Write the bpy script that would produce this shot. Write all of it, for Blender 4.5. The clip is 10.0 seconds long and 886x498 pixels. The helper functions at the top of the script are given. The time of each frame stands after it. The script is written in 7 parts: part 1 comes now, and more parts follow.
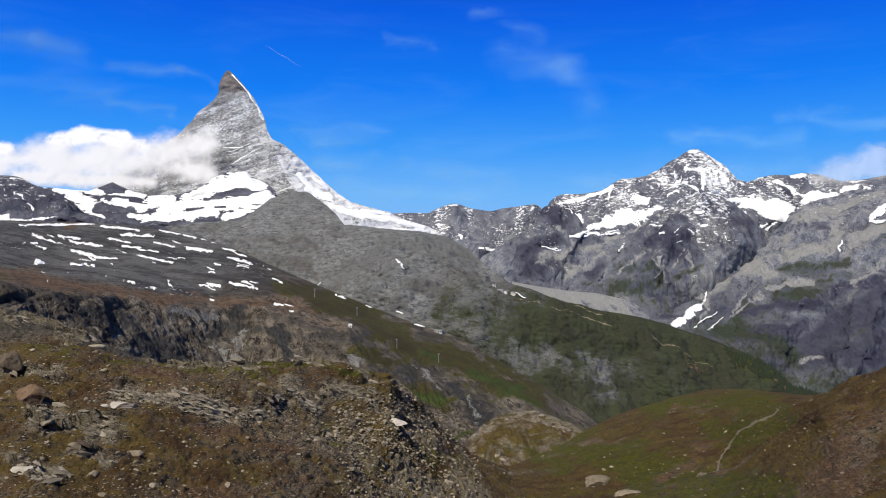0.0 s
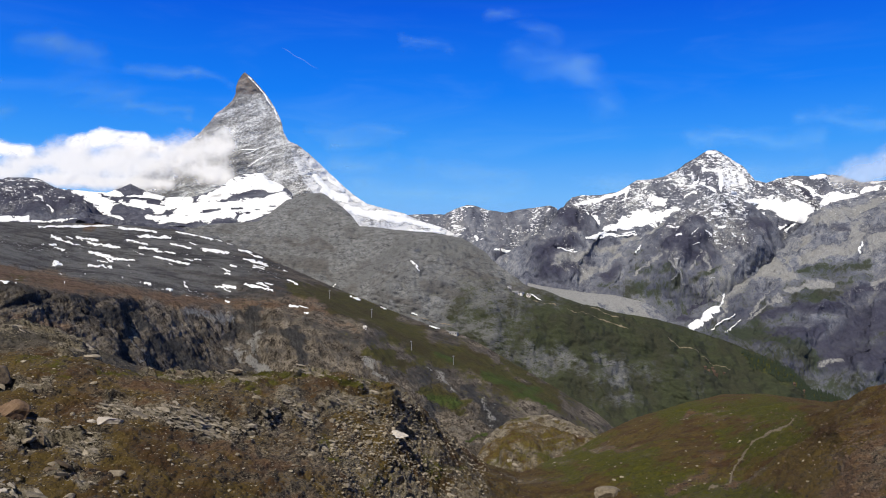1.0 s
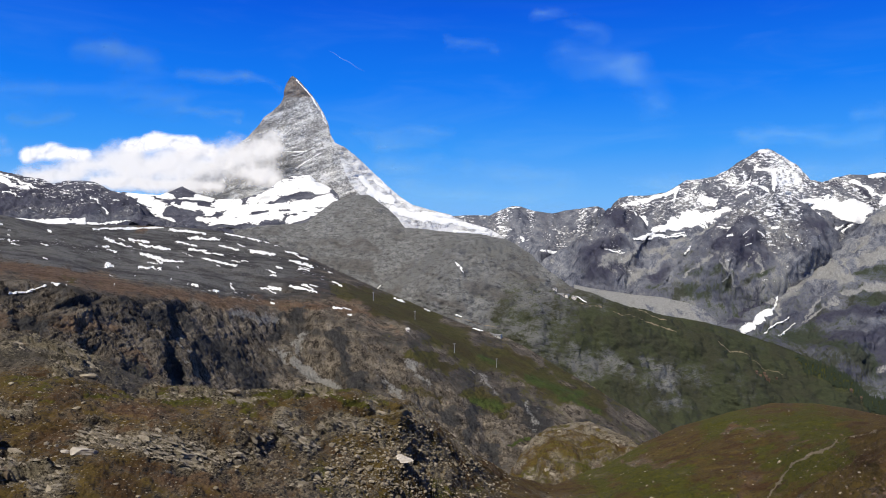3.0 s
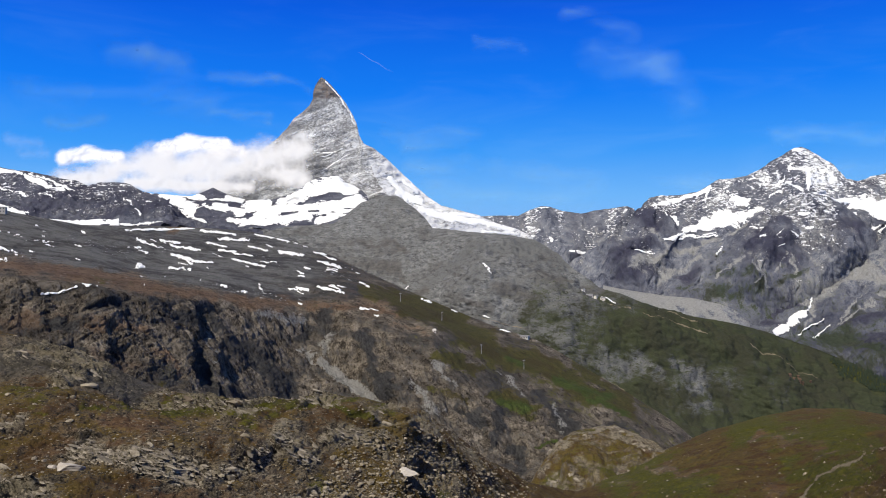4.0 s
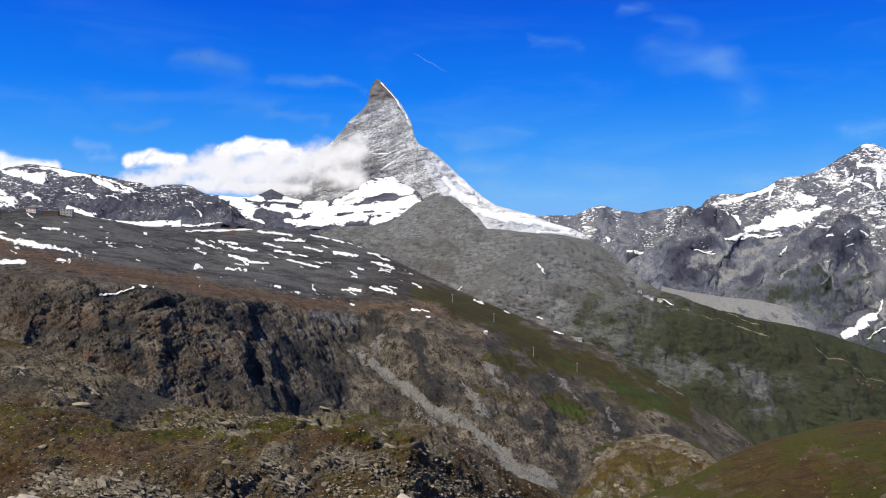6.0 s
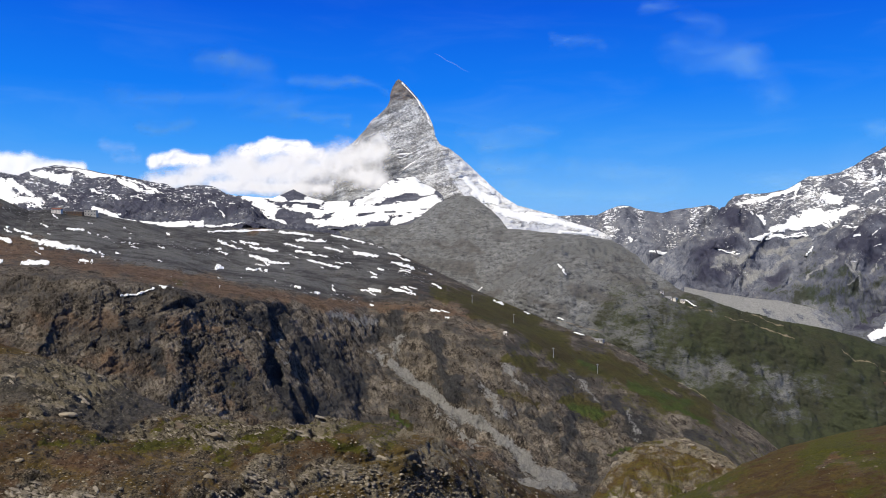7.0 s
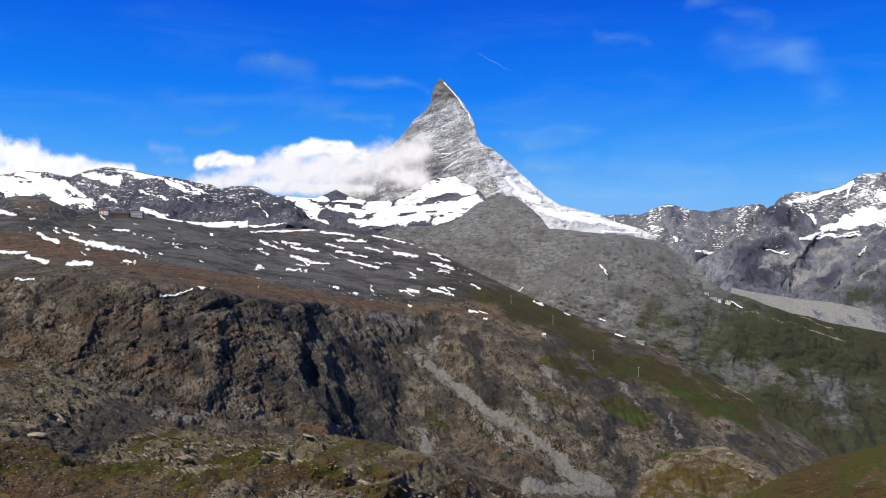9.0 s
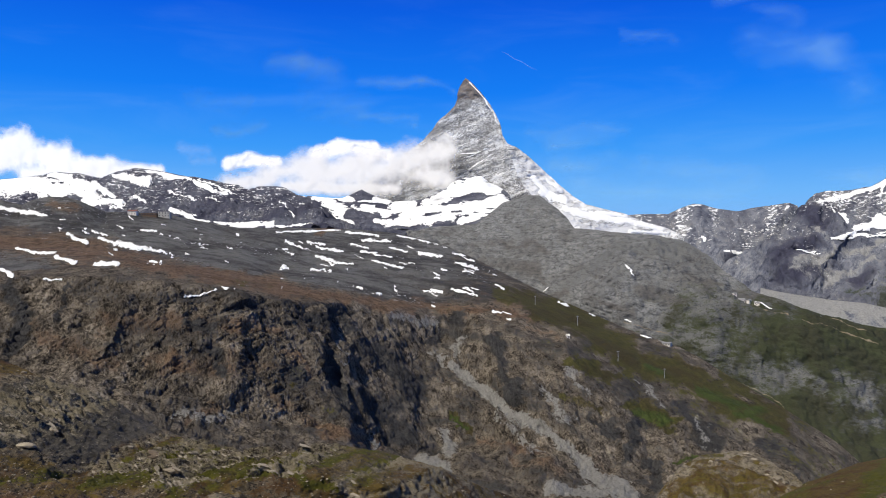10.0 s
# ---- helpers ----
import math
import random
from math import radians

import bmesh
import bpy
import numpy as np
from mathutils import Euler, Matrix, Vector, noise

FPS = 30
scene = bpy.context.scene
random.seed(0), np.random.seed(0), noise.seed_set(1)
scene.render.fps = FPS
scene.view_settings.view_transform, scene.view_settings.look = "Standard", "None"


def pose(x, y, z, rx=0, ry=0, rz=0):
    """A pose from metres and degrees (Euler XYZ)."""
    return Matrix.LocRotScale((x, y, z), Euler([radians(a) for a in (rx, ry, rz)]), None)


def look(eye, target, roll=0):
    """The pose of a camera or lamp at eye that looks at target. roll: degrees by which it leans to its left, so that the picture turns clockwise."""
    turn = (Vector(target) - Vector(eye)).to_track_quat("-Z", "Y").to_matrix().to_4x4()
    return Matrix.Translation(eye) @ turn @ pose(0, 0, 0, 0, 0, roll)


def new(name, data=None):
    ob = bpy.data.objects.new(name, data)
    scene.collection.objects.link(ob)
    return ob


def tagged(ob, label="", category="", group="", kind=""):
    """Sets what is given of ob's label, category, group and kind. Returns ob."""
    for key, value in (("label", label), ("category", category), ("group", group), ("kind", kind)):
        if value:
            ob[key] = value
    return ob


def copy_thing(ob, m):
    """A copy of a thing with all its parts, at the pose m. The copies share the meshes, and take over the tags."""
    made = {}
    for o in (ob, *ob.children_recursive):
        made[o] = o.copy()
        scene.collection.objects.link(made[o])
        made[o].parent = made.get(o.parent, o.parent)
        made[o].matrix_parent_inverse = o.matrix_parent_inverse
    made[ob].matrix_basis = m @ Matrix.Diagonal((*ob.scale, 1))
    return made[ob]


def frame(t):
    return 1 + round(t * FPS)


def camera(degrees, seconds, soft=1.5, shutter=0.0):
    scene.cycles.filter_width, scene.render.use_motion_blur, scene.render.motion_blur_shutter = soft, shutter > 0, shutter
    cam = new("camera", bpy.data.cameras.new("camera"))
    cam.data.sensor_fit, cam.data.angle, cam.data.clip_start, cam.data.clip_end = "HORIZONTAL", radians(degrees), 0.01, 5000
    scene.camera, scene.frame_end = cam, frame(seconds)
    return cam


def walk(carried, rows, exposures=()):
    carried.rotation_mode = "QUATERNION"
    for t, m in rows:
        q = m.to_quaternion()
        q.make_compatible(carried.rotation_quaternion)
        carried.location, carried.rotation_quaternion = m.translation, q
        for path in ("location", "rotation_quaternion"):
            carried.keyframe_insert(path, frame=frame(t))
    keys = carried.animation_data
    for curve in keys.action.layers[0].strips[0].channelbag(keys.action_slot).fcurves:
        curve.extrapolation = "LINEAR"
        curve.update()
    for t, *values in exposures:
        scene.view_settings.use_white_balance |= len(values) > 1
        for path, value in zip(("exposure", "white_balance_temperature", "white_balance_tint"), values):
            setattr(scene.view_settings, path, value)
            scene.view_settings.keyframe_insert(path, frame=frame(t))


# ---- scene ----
EYE = 60.0
cam = camera(60.1, 10.0, soft=1.0)
ROWS = [
    (0.0, 0.0, 0.0, 0.0, 0.0, 0.0, 0.0),
    (0.5, 0.979, 1.34, 0.506, 0.498, 0.049, -0.018),
    (1.0, 1.954, 2.515, 0.98, 1.197, 0.089, -0.035),
    (1.5, 3.161, 3.857, 1.491, 1.99, 0.118, -0.047),
    (2.0, 4.299, 4.978, 1.962, 2.693, 0.131, -0.053),
    (2.5, 5.679, 6.29, 2.486, 3.653, 0.138, -0.052),
    (4.0, 9.935, 10.4, 4.055, 6.847, 0.156, -0.038),
    (4.5, 11.52, 11.942, 4.564, 7.982, 0.157, -0.033),
    (5.0, 12.963, 13.405, 5.062, 8.991, 0.152, -0.029),
    (5.5, 14.58, 14.938, 5.562, 10.088, 0.144, -0.027),
    (7.0, 19.182, 19.666, 7.06, 12.689, 0.13, -0.041),
    (7.5, 20.742, 21.402, 7.527, 13.498, 0.123, -0.045),
    (8.0, 22.157, 23.1, 7.978, 14.254, 0.111, -0.047),
    (8.5, 23.687, 24.884, 8.473, 15.074, 0.095, -0.046),
    (9.0, 25.123, 26.542, 8.967, 15.915, 0.08, -0.045),
    (9.5, 26.692, 28.298, 9.503, 16.913, 0.063, -0.048),
    (10.0, 28.231, 29.933, 10.068, 17.869, 0.046, -0.054),
]
walk(cam, [(t, pose(x, y, EYE + z, 90 + pitch, roll, yaw)) for t, x, y, z, yaw, pitch, roll in ROWS])

# ---- light ----
SUN_FROM = Vector((-0.38, -0.80, 1.10)).normalized()
sun = new("sun", bpy.data.lights.new("sun", "SUN"))
sun.data.energy, sun.data.angle, sun.data.color = 5.25, radians(0.53), (1.0, 0.93, 0.80)
sun.matrix_world = look(SUN_FROM * 500, (0, 0, 0))


def link(tree, a, b):
    tree.links.new(a, b)


def node(tree, kind, **values):
    n = tree.nodes.new(kind)
    for key, value in values.items():
        n.inputs[key].default_value = value
    return n


def ramp(tree, fac, stops):
    n = tree.nodes.new("ShaderNodeValToRGB")
    els = n.color_ramp.elements
    while len(els) < len(stops):
        els.new(0.5)
    for e, (p, c) in zip(els, stops):
        e.position, e.color = p, (*c, 1) if len(c) == 3 else c
    link(tree, fac, n.inputs[0])
    return n.outputs[0]


def math_node(tree, op, a, b=0.0, c=0.0):
    n = tree.nodes.new("ShaderNodeMath")
    n.operation = op
    for i, v in enumerate((a, b, c)):
        if isinstance(v, (int, float)):
            n.inputs[i].default_value = v
        else:
            link(tree, v, n.inputs[i])
    return n.outputs[0]


def mix(tree, fac, a, b, blend="MIX"):
    n = tree.nodes.new("ShaderNodeMix")
    n.data_type, n.blend_type = "RGBA", blend
    for i, v in ((0, fac), (6, a), (7, b)):
        if isinstance(v, (int, float)):
            n.inputs[i].default_value = v
        elif isinstance(v, tuple):
            n.inputs[i].default_value = (*v, 1)
        else:
            link(tree, v, n.inputs[i])
    return n.outputs[2]


def tex_noise(tree, vec, scale, detail=4.0, rough=0.55, lac=2.0, distort=0.0):
    n = node(tree, "ShaderNodeTexNoise", Scale=scale, Detail=detail, Roughness=rough, Lacunarity=lac, Distortion=distort)
    link(tree, vec, n.inputs["Vector"])
    return n.outputs[0]


def tex_color(tree, vec, scale):
    n = node(tree, "ShaderNodeTexNoise", Scale=scale, Detail=3.0)
    link(tree, vec, n.inputs["Vector"])
    return n.outputs[1]


def stretched(tree, vec, sx, sy, sz, rot=(0, 0, 0)):
    n = tree.nodes.new("ShaderNodeMapping")
    n.inputs["Scale"].default_value = (sx, sy, sz)
    n.inputs["Rotation"].default_value = [radians(a) for a in rot]
    link(tree, vec, n.inputs["Vector"])
    return n.outputs[0]


def step(tree, value, lo, hi):
    n = tree.nodes.new("ShaderNodeMapRange")
    n.interpolation_type = "SMOOTHSTEP"
    n.inputs["From Min"].default_value, n.inputs["From Max"].default_value = lo, hi
    link(tree, value, n.inputs["Value"])
    return n.outputs[0]


# sky: clear-air gradient over the Nishita sky, with thin cirrus
world = bpy.data.worlds.new("sky")
scene.world = world
world.use_nodes = True
wt = world.node_tree
wt.nodes.clear()
sky = wt.nodes.new("ShaderNodeTexSky")
sky.sky_type, sky.sun_disc = "NISHITA", False
sky.sun_elevation = math.asin(SUN_FROM.z)
sky.sun_rotation = math.atan2(SUN_FROM.x, SUN_FROM.y)
sky.altitude = 2700
coord = wt.nodes.new("ShaderNodeTexCoord").outputs["Generated"]
parts = wt.nodes.new("ShaderNodeSeparateXYZ")
link(wt, coord, parts.inputs[0])
blue = ramp(wt, parts.outputs[2], [(0.0, (0.26, 0.50, 0.90)), (0.07, (0.15, 0.46, 0.96)), (0.13, (0.040, 0.325, 0.96)),
                                   (0.20, (0.003, 0.205, 0.92)), (0.30, (0.0, 0.108, 0.77)), (0.42, (0.006, 0.055, 0.34)), (0.6, (0.03, 0.05, 0.13)), (1.0, (0.035, 0.048, 0.085))])
nishita = mix(wt, 1.0, sky.outputs[0], (0.09, 0.09, 0.09), "MULTIPLY")
air = mix(wt, 0.97, nishita, blue)
veil = tex_noise(wt, stretched(wt, coord, 3.2, 3.2, 15, (0, 9, 0)), 1.6, 6.0, 0.55, 2.0, 0.7)
veil = step(wt, veil, 0.45, 0.95)
low = step(wt, parts.outputs[2], 0.42, 0.06)
air = mix(wt, math_node(wt, "MULTIPLY", math_node(wt, "MULTIPLY", veil, low), 0.22), air, (0.30, 0.56, 0.97))
out = wt.nodes.new("ShaderNodeOutputWorld")
bg = node(wt, "ShaderNodeBackground", Strength=1.0)
link(wt, air, bg.inputs[0])
link(wt, bg.outputs[0], out.inputs[0])


# ---- materials ----
def shader(name):
    m = bpy.data.materials.new(name)
    m.use_nodes = True
    t = m.node_tree
    t.nodes.clear()
    out = t.nodes.new("ShaderNodeOutputMaterial")
    b = t.nodes.new("ShaderNodeBsdfPrincipled")
    link(t, b.outputs[0], out.inputs[0])
    return m, t, b


def attribute(t, name):
    n = t.nodes.new("ShaderNodeAttribute")
    n.attribute_name = name
    return n.outputs["Fac"]


def cover(t, name, noise_out, wobble=0.9, edge=0.06):
    """A mask whose rim is broken up by a noise."""
    a = math_node(t, "MULTIPLY_ADD", math_node(t, "SUBTRACT", noise_out, 0.5), wobble, attribute(t, name))
    return step(t, a, 0.5 - edge, 0.5 + edge)


def contrast(t, value, k):
    """Spread a noise about its middle, clamped to 0..1."""
    n = t.nodes.new("ShaderNodeMapRange")
    n.inputs["From Min"].default_value, n.inputs["From Max"].default_value = 0.5 - 0.5 / k, 0.5 + 0.5 / k
    link(t, value, n.inputs["Value"])
    return n.outputs[0]


def terrain_material(name, size, rock, grass, ochre, scree, gravel=((0.052, 0.053, 0.053), (0.188, 0.188, 0.186)), lush=((0.024, 0.027, 0.005), (0.074, 0.079, 0.014)), snow=(0.86, 0.88, 0.92), strata=(1, 1, 2.5), tilt=(0, 12, 0), bump=0.6, dust=0.0, cleft_share=0.75, broad=0.0, black=((0.022, 0.022, 0.024), (0.165, 0.160, 0.158)), flakes=(12.0, 3.0), blend=1.0, crisp=1.0):
    """Rock, turf, rust-brown rock, scree and snow, each where its mask lies. size: metres of the largest blotches."""
    m, t, b = shader(name)
    pos = t.nodes.new("ShaderNodeNewGeometry").outputs["Position"]
    lay = stretched(t, pos, *strata, tilt)
    big = contrast(t, tex_noise(t, pos, 1.0 / size, 5.0, 0.6), 2.2)
    mid = contrast(t, tex_noise(t, lay, 5.0 / size, 7.0, 0.68, 2.1, 0.4), 2.2)
    fine = contrast(t, tex_noise(t, lay, 26.0 / size, 6.0, 0.72), 2.4)
    tone = math_node(t, "ADD", math_node(t, "MULTIPLY", mid, 0.5), math_node(t, "MULTIPLY", fine, 0.5))
    tone = contrast(t, tone, crisp)
    if broad:
        wide = contrast(t, tex_noise(t, stretched(t, pos, 1, 1, 0.5, tilt), 1.8 / size, 6.0, 0.6, 2.0, 1.2), 2.6)
        tone = math_node(t, "ADD", math_node(t, "MULTIPLY", tone, 1 - broad), math_node(t, "MULTIPLY", wide, broad))
    cleft = node(t, "ShaderNodeTexVoronoi", Scale=7.0 / size, Randomness=1.0)
    cleft.feature = "DISTANCE_TO_EDGE"
    bent = t.nodes.new("ShaderNodeVectorMath")
    bent.operation = "MULTIPLY_ADD"
    link(t, tex_color(t, lay, 9.0 / size), bent.inputs[0])
    bent.inputs[1].default_value = (size * 0.16,) * 3
    link(t, lay, bent.inputs[2])
    link(t, bent.outputs[0], cleft.inputs["Vector"])
    crack = step(t, cleft.outputs["Distance"], 0.0, 0.07)
    col = ramp(t, tone, [(0.16, rock[0]), (0.40, rock[1]), (0.60, rock[2]), (0.86, rock[3])])
    # cracks take the darkest rock colour, which paints in the shade of their depth
    col = mix(t, math_node(t, "MULTIPLY", math_node(t, "SUBTRACT", 1.0, crack), cleft_share), col, rock[0])
    o = mix(t, tone, ochre[0], ochre[1])
    col = mix(t, math_node(t, "MULTIPLY", cover(t, "ochre", mid, 0.8, 0.30 * blend), 0.85), col, o)
    s = mix(t, fine, scree[0], scree[1])
    col = mix(t, cover(t, "gravel", tone, 0.8, 0.16 * blend), col, mix(t, fine, gravel[0], gravel[1]))
    # this mask holds dark rock, and shade painted on cliffs and outcrops
    col = mix(t, cover(t, "dark_tone", tone, 0.9, 0.30 * blend), col, mix(t, tone, *black))
    col = mix(t, cover(t, "scree", tone, 0.8, 0.16 * blend), col, s)
    g = mix(t, tone, grass[0], grass[1])
    g = mix(t, step(t, big, 0.35, 0.75), g, mix(t, fine, grass[0], grass[2]))
    g = mix(t, cover(t, "lush", mid, 0.9, 0.35 * blend), g, mix(t, tone, lush[0], lush[1]))
    turf = cover(t, "grass", tone, 1.1, 0.14 * blend)
    col = mix(t, turf, col, g)
    col = mix(t, cover(t, "path", fine, 0.4, 0.25), col, mix(t, fine, (0.14, 0.115, 0.08), (0.27, 0.225, 0.165)))
    sn = cover(t, "snow", tone, 0.8, 0.05)
    if dust:
        streak = contrast(t, tex_noise(t, stretched(t, pos, 1, 1, flakes[1], (0, -16, 0)), flakes[0] / size, 6.0, 0.66, 2.0, 0.6), 1.7)
        d = step(t, math_node(t, "MULTIPLY_ADD", attribute(t, "dust"), 0.5, streak), 0.76, 0.90)
        sn = math_node(t, "MAXIMUM", sn, math_node(t, "MULTIPLY", d, dust))
    col = mix(t, sn, col, snow)
    link(t, col, b.inputs["Base Color"])
    b.inputs["Roughness"].default_value = 0.92
    b.inputs["Specular IOR Level"].default_value = 0.2
    bp = node(t, "ShaderNodeBump", Strength=bump, Distance=size * 0.05)
    h = math_node(t, "MULTIPLY_ADD", crack, math_node(t, "MULTIPLY", math_node(t, "SUBTRACT", 1.0, turf), 0.65 * cleft_share), tone)
    h = math_node(t, "MULTIPLY", h, math_node(t, "SUBTRACT", 1.0, math_node(t, "MULTIPLY", sn, 0.8)))
    link(t, h, bp.inputs["Height"])
    link(t, bp.outputs[0], b.inputs["Normal"])
    return m


def snow_material():
    m, t, b = shader("old_snow")
    pos = t.nodes.new("ShaderNodeNewGeometry").outputs["Position"]
    a = tex_noise(t, pos, 0.02, 6.0, 0.65)
    f = tex_noise(t, pos, 0.12, 5.0, 0.7)
    col = ramp(t, math_node(t, "ADD", math_node(t, "MULTIPLY", a, 0.6), math_node(t, "MULTIPLY", f, 0.4)), [(0.30, (0.66, 0.69, 0.74)), (0.45, (0.83, 0.85, 0.88)), (0.6, (0.90, 0.91, 0.92))])
    link(t, col, b.inputs["Base Color"])
    b.inputs["Roughness"].default_value = 0.7
    b.inputs["Specular IOR Level"].default_value = 0.25
    bp = node(t, "ShaderNodeBump", Strength=0.35, Distance=3.0)
    link(t, f, bp.inputs["Height"])
    link(t, bp.outputs[0], b.inputs["Normal"])
    return m


M_SNOW = snow_material()
GREY = [(0.024, 0.025, 0.028), (0.104, 0.108, 0.114), (0.192, 0.198, 0.206), (0.35, 0.356, 0.362)]
PALE_GREY = [(0.060, 0.062, 0.070), (0.165, 0.168, 0.178), (0.27, 0.274, 0.286), (0.44, 0.445, 0.46)]
# far rock, lightened and blued so that its colour carries the air's haze
HAZED_GREY = [(0.036, 0.042, 0.068), (0.114, 0.124, 0.162), (0.220, 0.234, 0.272), (0.40, 0.41, 0.43)]
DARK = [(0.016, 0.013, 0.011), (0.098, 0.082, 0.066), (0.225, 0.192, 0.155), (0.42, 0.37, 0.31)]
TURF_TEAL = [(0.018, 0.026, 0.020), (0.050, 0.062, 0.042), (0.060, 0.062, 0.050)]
# dark tone of the far faces, its blue put in for haze
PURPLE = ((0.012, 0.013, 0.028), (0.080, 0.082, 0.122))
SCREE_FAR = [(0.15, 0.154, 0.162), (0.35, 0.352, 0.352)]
NEAR_ROCK = [(0.014, 0.011, 0.008), (0.098, 0.080, 0.058), (0.23, 0.193, 0.142), (0.46, 0.40, 0.31)]
TURF = [(0.030, 0.031, 0.011), (0.104, 0.096, 0.032), (0.084, 0.064, 0.030)]
TURF_NEAR = [(0.021, 0.014, 0.005), (0.164, 0.114, 0.031), (0.106, 0.056, 0.023)]
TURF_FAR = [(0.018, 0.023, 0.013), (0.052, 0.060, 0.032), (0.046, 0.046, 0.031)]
RUST = [(0.042, 0.026, 0.018), (0.262, 0.168, 0.108)]
RUST_NEAR = [(0.034, 0.017, 0.008), (0.175, 0.095, 0.046)]
SCREE = [(0.17, 0.166, 0.162), (0.36, 0.355, 0.345)]
GRAVEL = [(0.074, 0.077, 0.081), (0.162, 0.167, 0.172)]
SCREE_NEAR = [(0.10, 0.086, 0.064), (0.34, 0.30, 0.225)]
M_PEAK = terrain_material("peak_rock", 110, PALE_GREY, TURF_FAR, RUST, SCREE, strata=(1, 1, 2.2), tilt=(0, -18, 0), dust=0.7, cleft_share=0.2, broad=0.2, flakes=(9.0, 5.0), blend=1.3, black=((0.036, 0.037, 0.040), (0.150, 0.152, 0.158)))
M_FAR = terrain_material("far_rock", 130, HAZED_GREY, TURF_TEAL, RUST, SCREE_FAR, strata=(1, 1, 0.5), tilt=(0, 10, 0), dust=0.95, cleft_share=0.25, broad=0.4, black=PURPLE, bump=0.8, flakes=(6.0, 2.4), blend=1.5, crisp=1.5)
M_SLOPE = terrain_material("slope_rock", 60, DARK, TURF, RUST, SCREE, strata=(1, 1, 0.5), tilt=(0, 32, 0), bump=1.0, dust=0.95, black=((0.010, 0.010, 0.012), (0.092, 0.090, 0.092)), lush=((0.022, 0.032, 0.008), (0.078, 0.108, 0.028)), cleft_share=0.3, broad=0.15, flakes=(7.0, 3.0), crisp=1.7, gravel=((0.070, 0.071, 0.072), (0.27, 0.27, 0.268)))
M_HILL = terrain_material("hill_rock", 60, GREY, TURF_FAR, RUST, GRAVEL, strata=(0.6, 0.6, 1.7), tilt=(0, -14, 0), cleft_share=0.2, broad=0.1, blend=1.3, crisp=1.4)
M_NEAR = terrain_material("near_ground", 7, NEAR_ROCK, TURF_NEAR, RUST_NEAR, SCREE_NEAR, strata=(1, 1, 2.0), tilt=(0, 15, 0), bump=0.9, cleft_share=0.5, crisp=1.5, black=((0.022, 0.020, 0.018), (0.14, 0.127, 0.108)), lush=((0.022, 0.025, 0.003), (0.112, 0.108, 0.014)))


# ---- shaping ----
LATTICE = np.random.default_rng(7).uniform(-1, 1, 64 ** 3).astype(np.float32)


def value_noise(p):
    """Smooth noise between -1 and 1 on a lattice of 64 x 64 x 64 cells that repeats."""
    p = np.asarray(p, dtype=np.float32)
    f = np.floor(p)
    q = p - f
    f = f.astype(np.int32) & 63
    g = (f + 1) & 63
    q = q * q * q * (q * (q * 6 - 15) + 10)
    x0, x1 = f[..., 0] * 4096, g[..., 0] * 4096
    y0, y1 = f[..., 1] * 64, g[..., 1] * 64
    z0, z1 = f[..., 2], g[..., 2]
    qx, qy, qz = q[..., 0], q[..., 1], q[..., 2]

    def along_z(base):
        a = LATTICE[base + z0]
        return a + (LATTICE[base + z1] - a) * qz

    a, c = along_z(x0 + y0), along_z(x1 + y0)
    a = a + (along_z(x0 + y1) - a) * qy
    c = c + (along_z(x1 + y1) - c) * qy
    return a + (c - a) * qx


def fractal(p, size, octaves=6, gain=0.5, ridged=False, seed=0):
    p = p / size + 17.3 * seed + 5.1
    amp, total, weight = 1.0, 0, 0
    for _ in range(octaves):
        n = value_noise(p)
        if ridged:
            n = 1 - 2 * np.abs(n)
        total = total + amp * n
        weight += amp
        amp *= gain
        p = p * 2.03 + 11.7
    return total / weight


def blur(a, width, axis):
    if width < 1:
        return a
    k = np.hanning(2 * width + 3)[1:-1]
    k /= k.sum()
    pad = [(0, 0), (0, 0)]
    pad[axis] = (width, width)
    b = np.pad(a, pad, mode="edge")
    n = a.shape[axis]
    return sum(f * (b[i:i + n] if axis == 0 else b[:, i:i + n]) for i, f in enumerate(k))


def loft(lines, u0, u1, nu, counts, soft_u=2, soft_v=2):
    """Bearing, rise and depth on a grid between crest lines, far or high line first."""
    us = np.linspace(u0, u1, nu)
    ws, ys = [], []
    for line in lines:
        a = np.array(line)
        ws.append(np.interp(us, a[:, 0], a[:, 1]))
        ys.append(np.interp(us, a[:, 0], a[:, 2]))
    W, Y = [], []
    for i, n in enumerate(counts):
        for f in np.linspace(0, 1, n, endpoint=(i == len(counts) - 1)):
            W.append(ws[i] * (1 - f) + ws[i + 1] * f)
            Y.append(1 / ((1 - f) / ys[i] + f / ys[i + 1]))
    W, Y = np.array(W), np.array(Y)
    top = W[0].copy()
    Y = blur(blur(Y, soft_u * 3, 1), soft_v, 0)
    W = blur(W, soft_v, 0)
    W[0] = top
    return np.broadcast_to(us, W.shape).copy(), W, Y


def with_back(U, W, Y, drop, reach, n=6):
    """Rows behind the crest, so that the ridge has a far side."""
    f = np.linspace(1, 0, n, endpoint=False)[:, None]
    Yb = Y[0] + reach * f
    Wb = (W[0] * Y[0] - drop * f ** 1.3) / Yb
    Ub = U[0] * Y[0] / Yb * 0 + U[0]
    return np.vstack([np.broadcast_to(Ub, Yb.shape), U]), np.vstack([Wb, W]), np.vstack([Yb, Y])


def normals_of(P):
    a = np.gradient(P, axis=1)
    b = np.gradient(P, axis=0)
    n = np.cross(a, b)
    n /= np.linalg.norm(n, axis=2, keepdims=True) + 1e-9
    return n


WARPS = {}


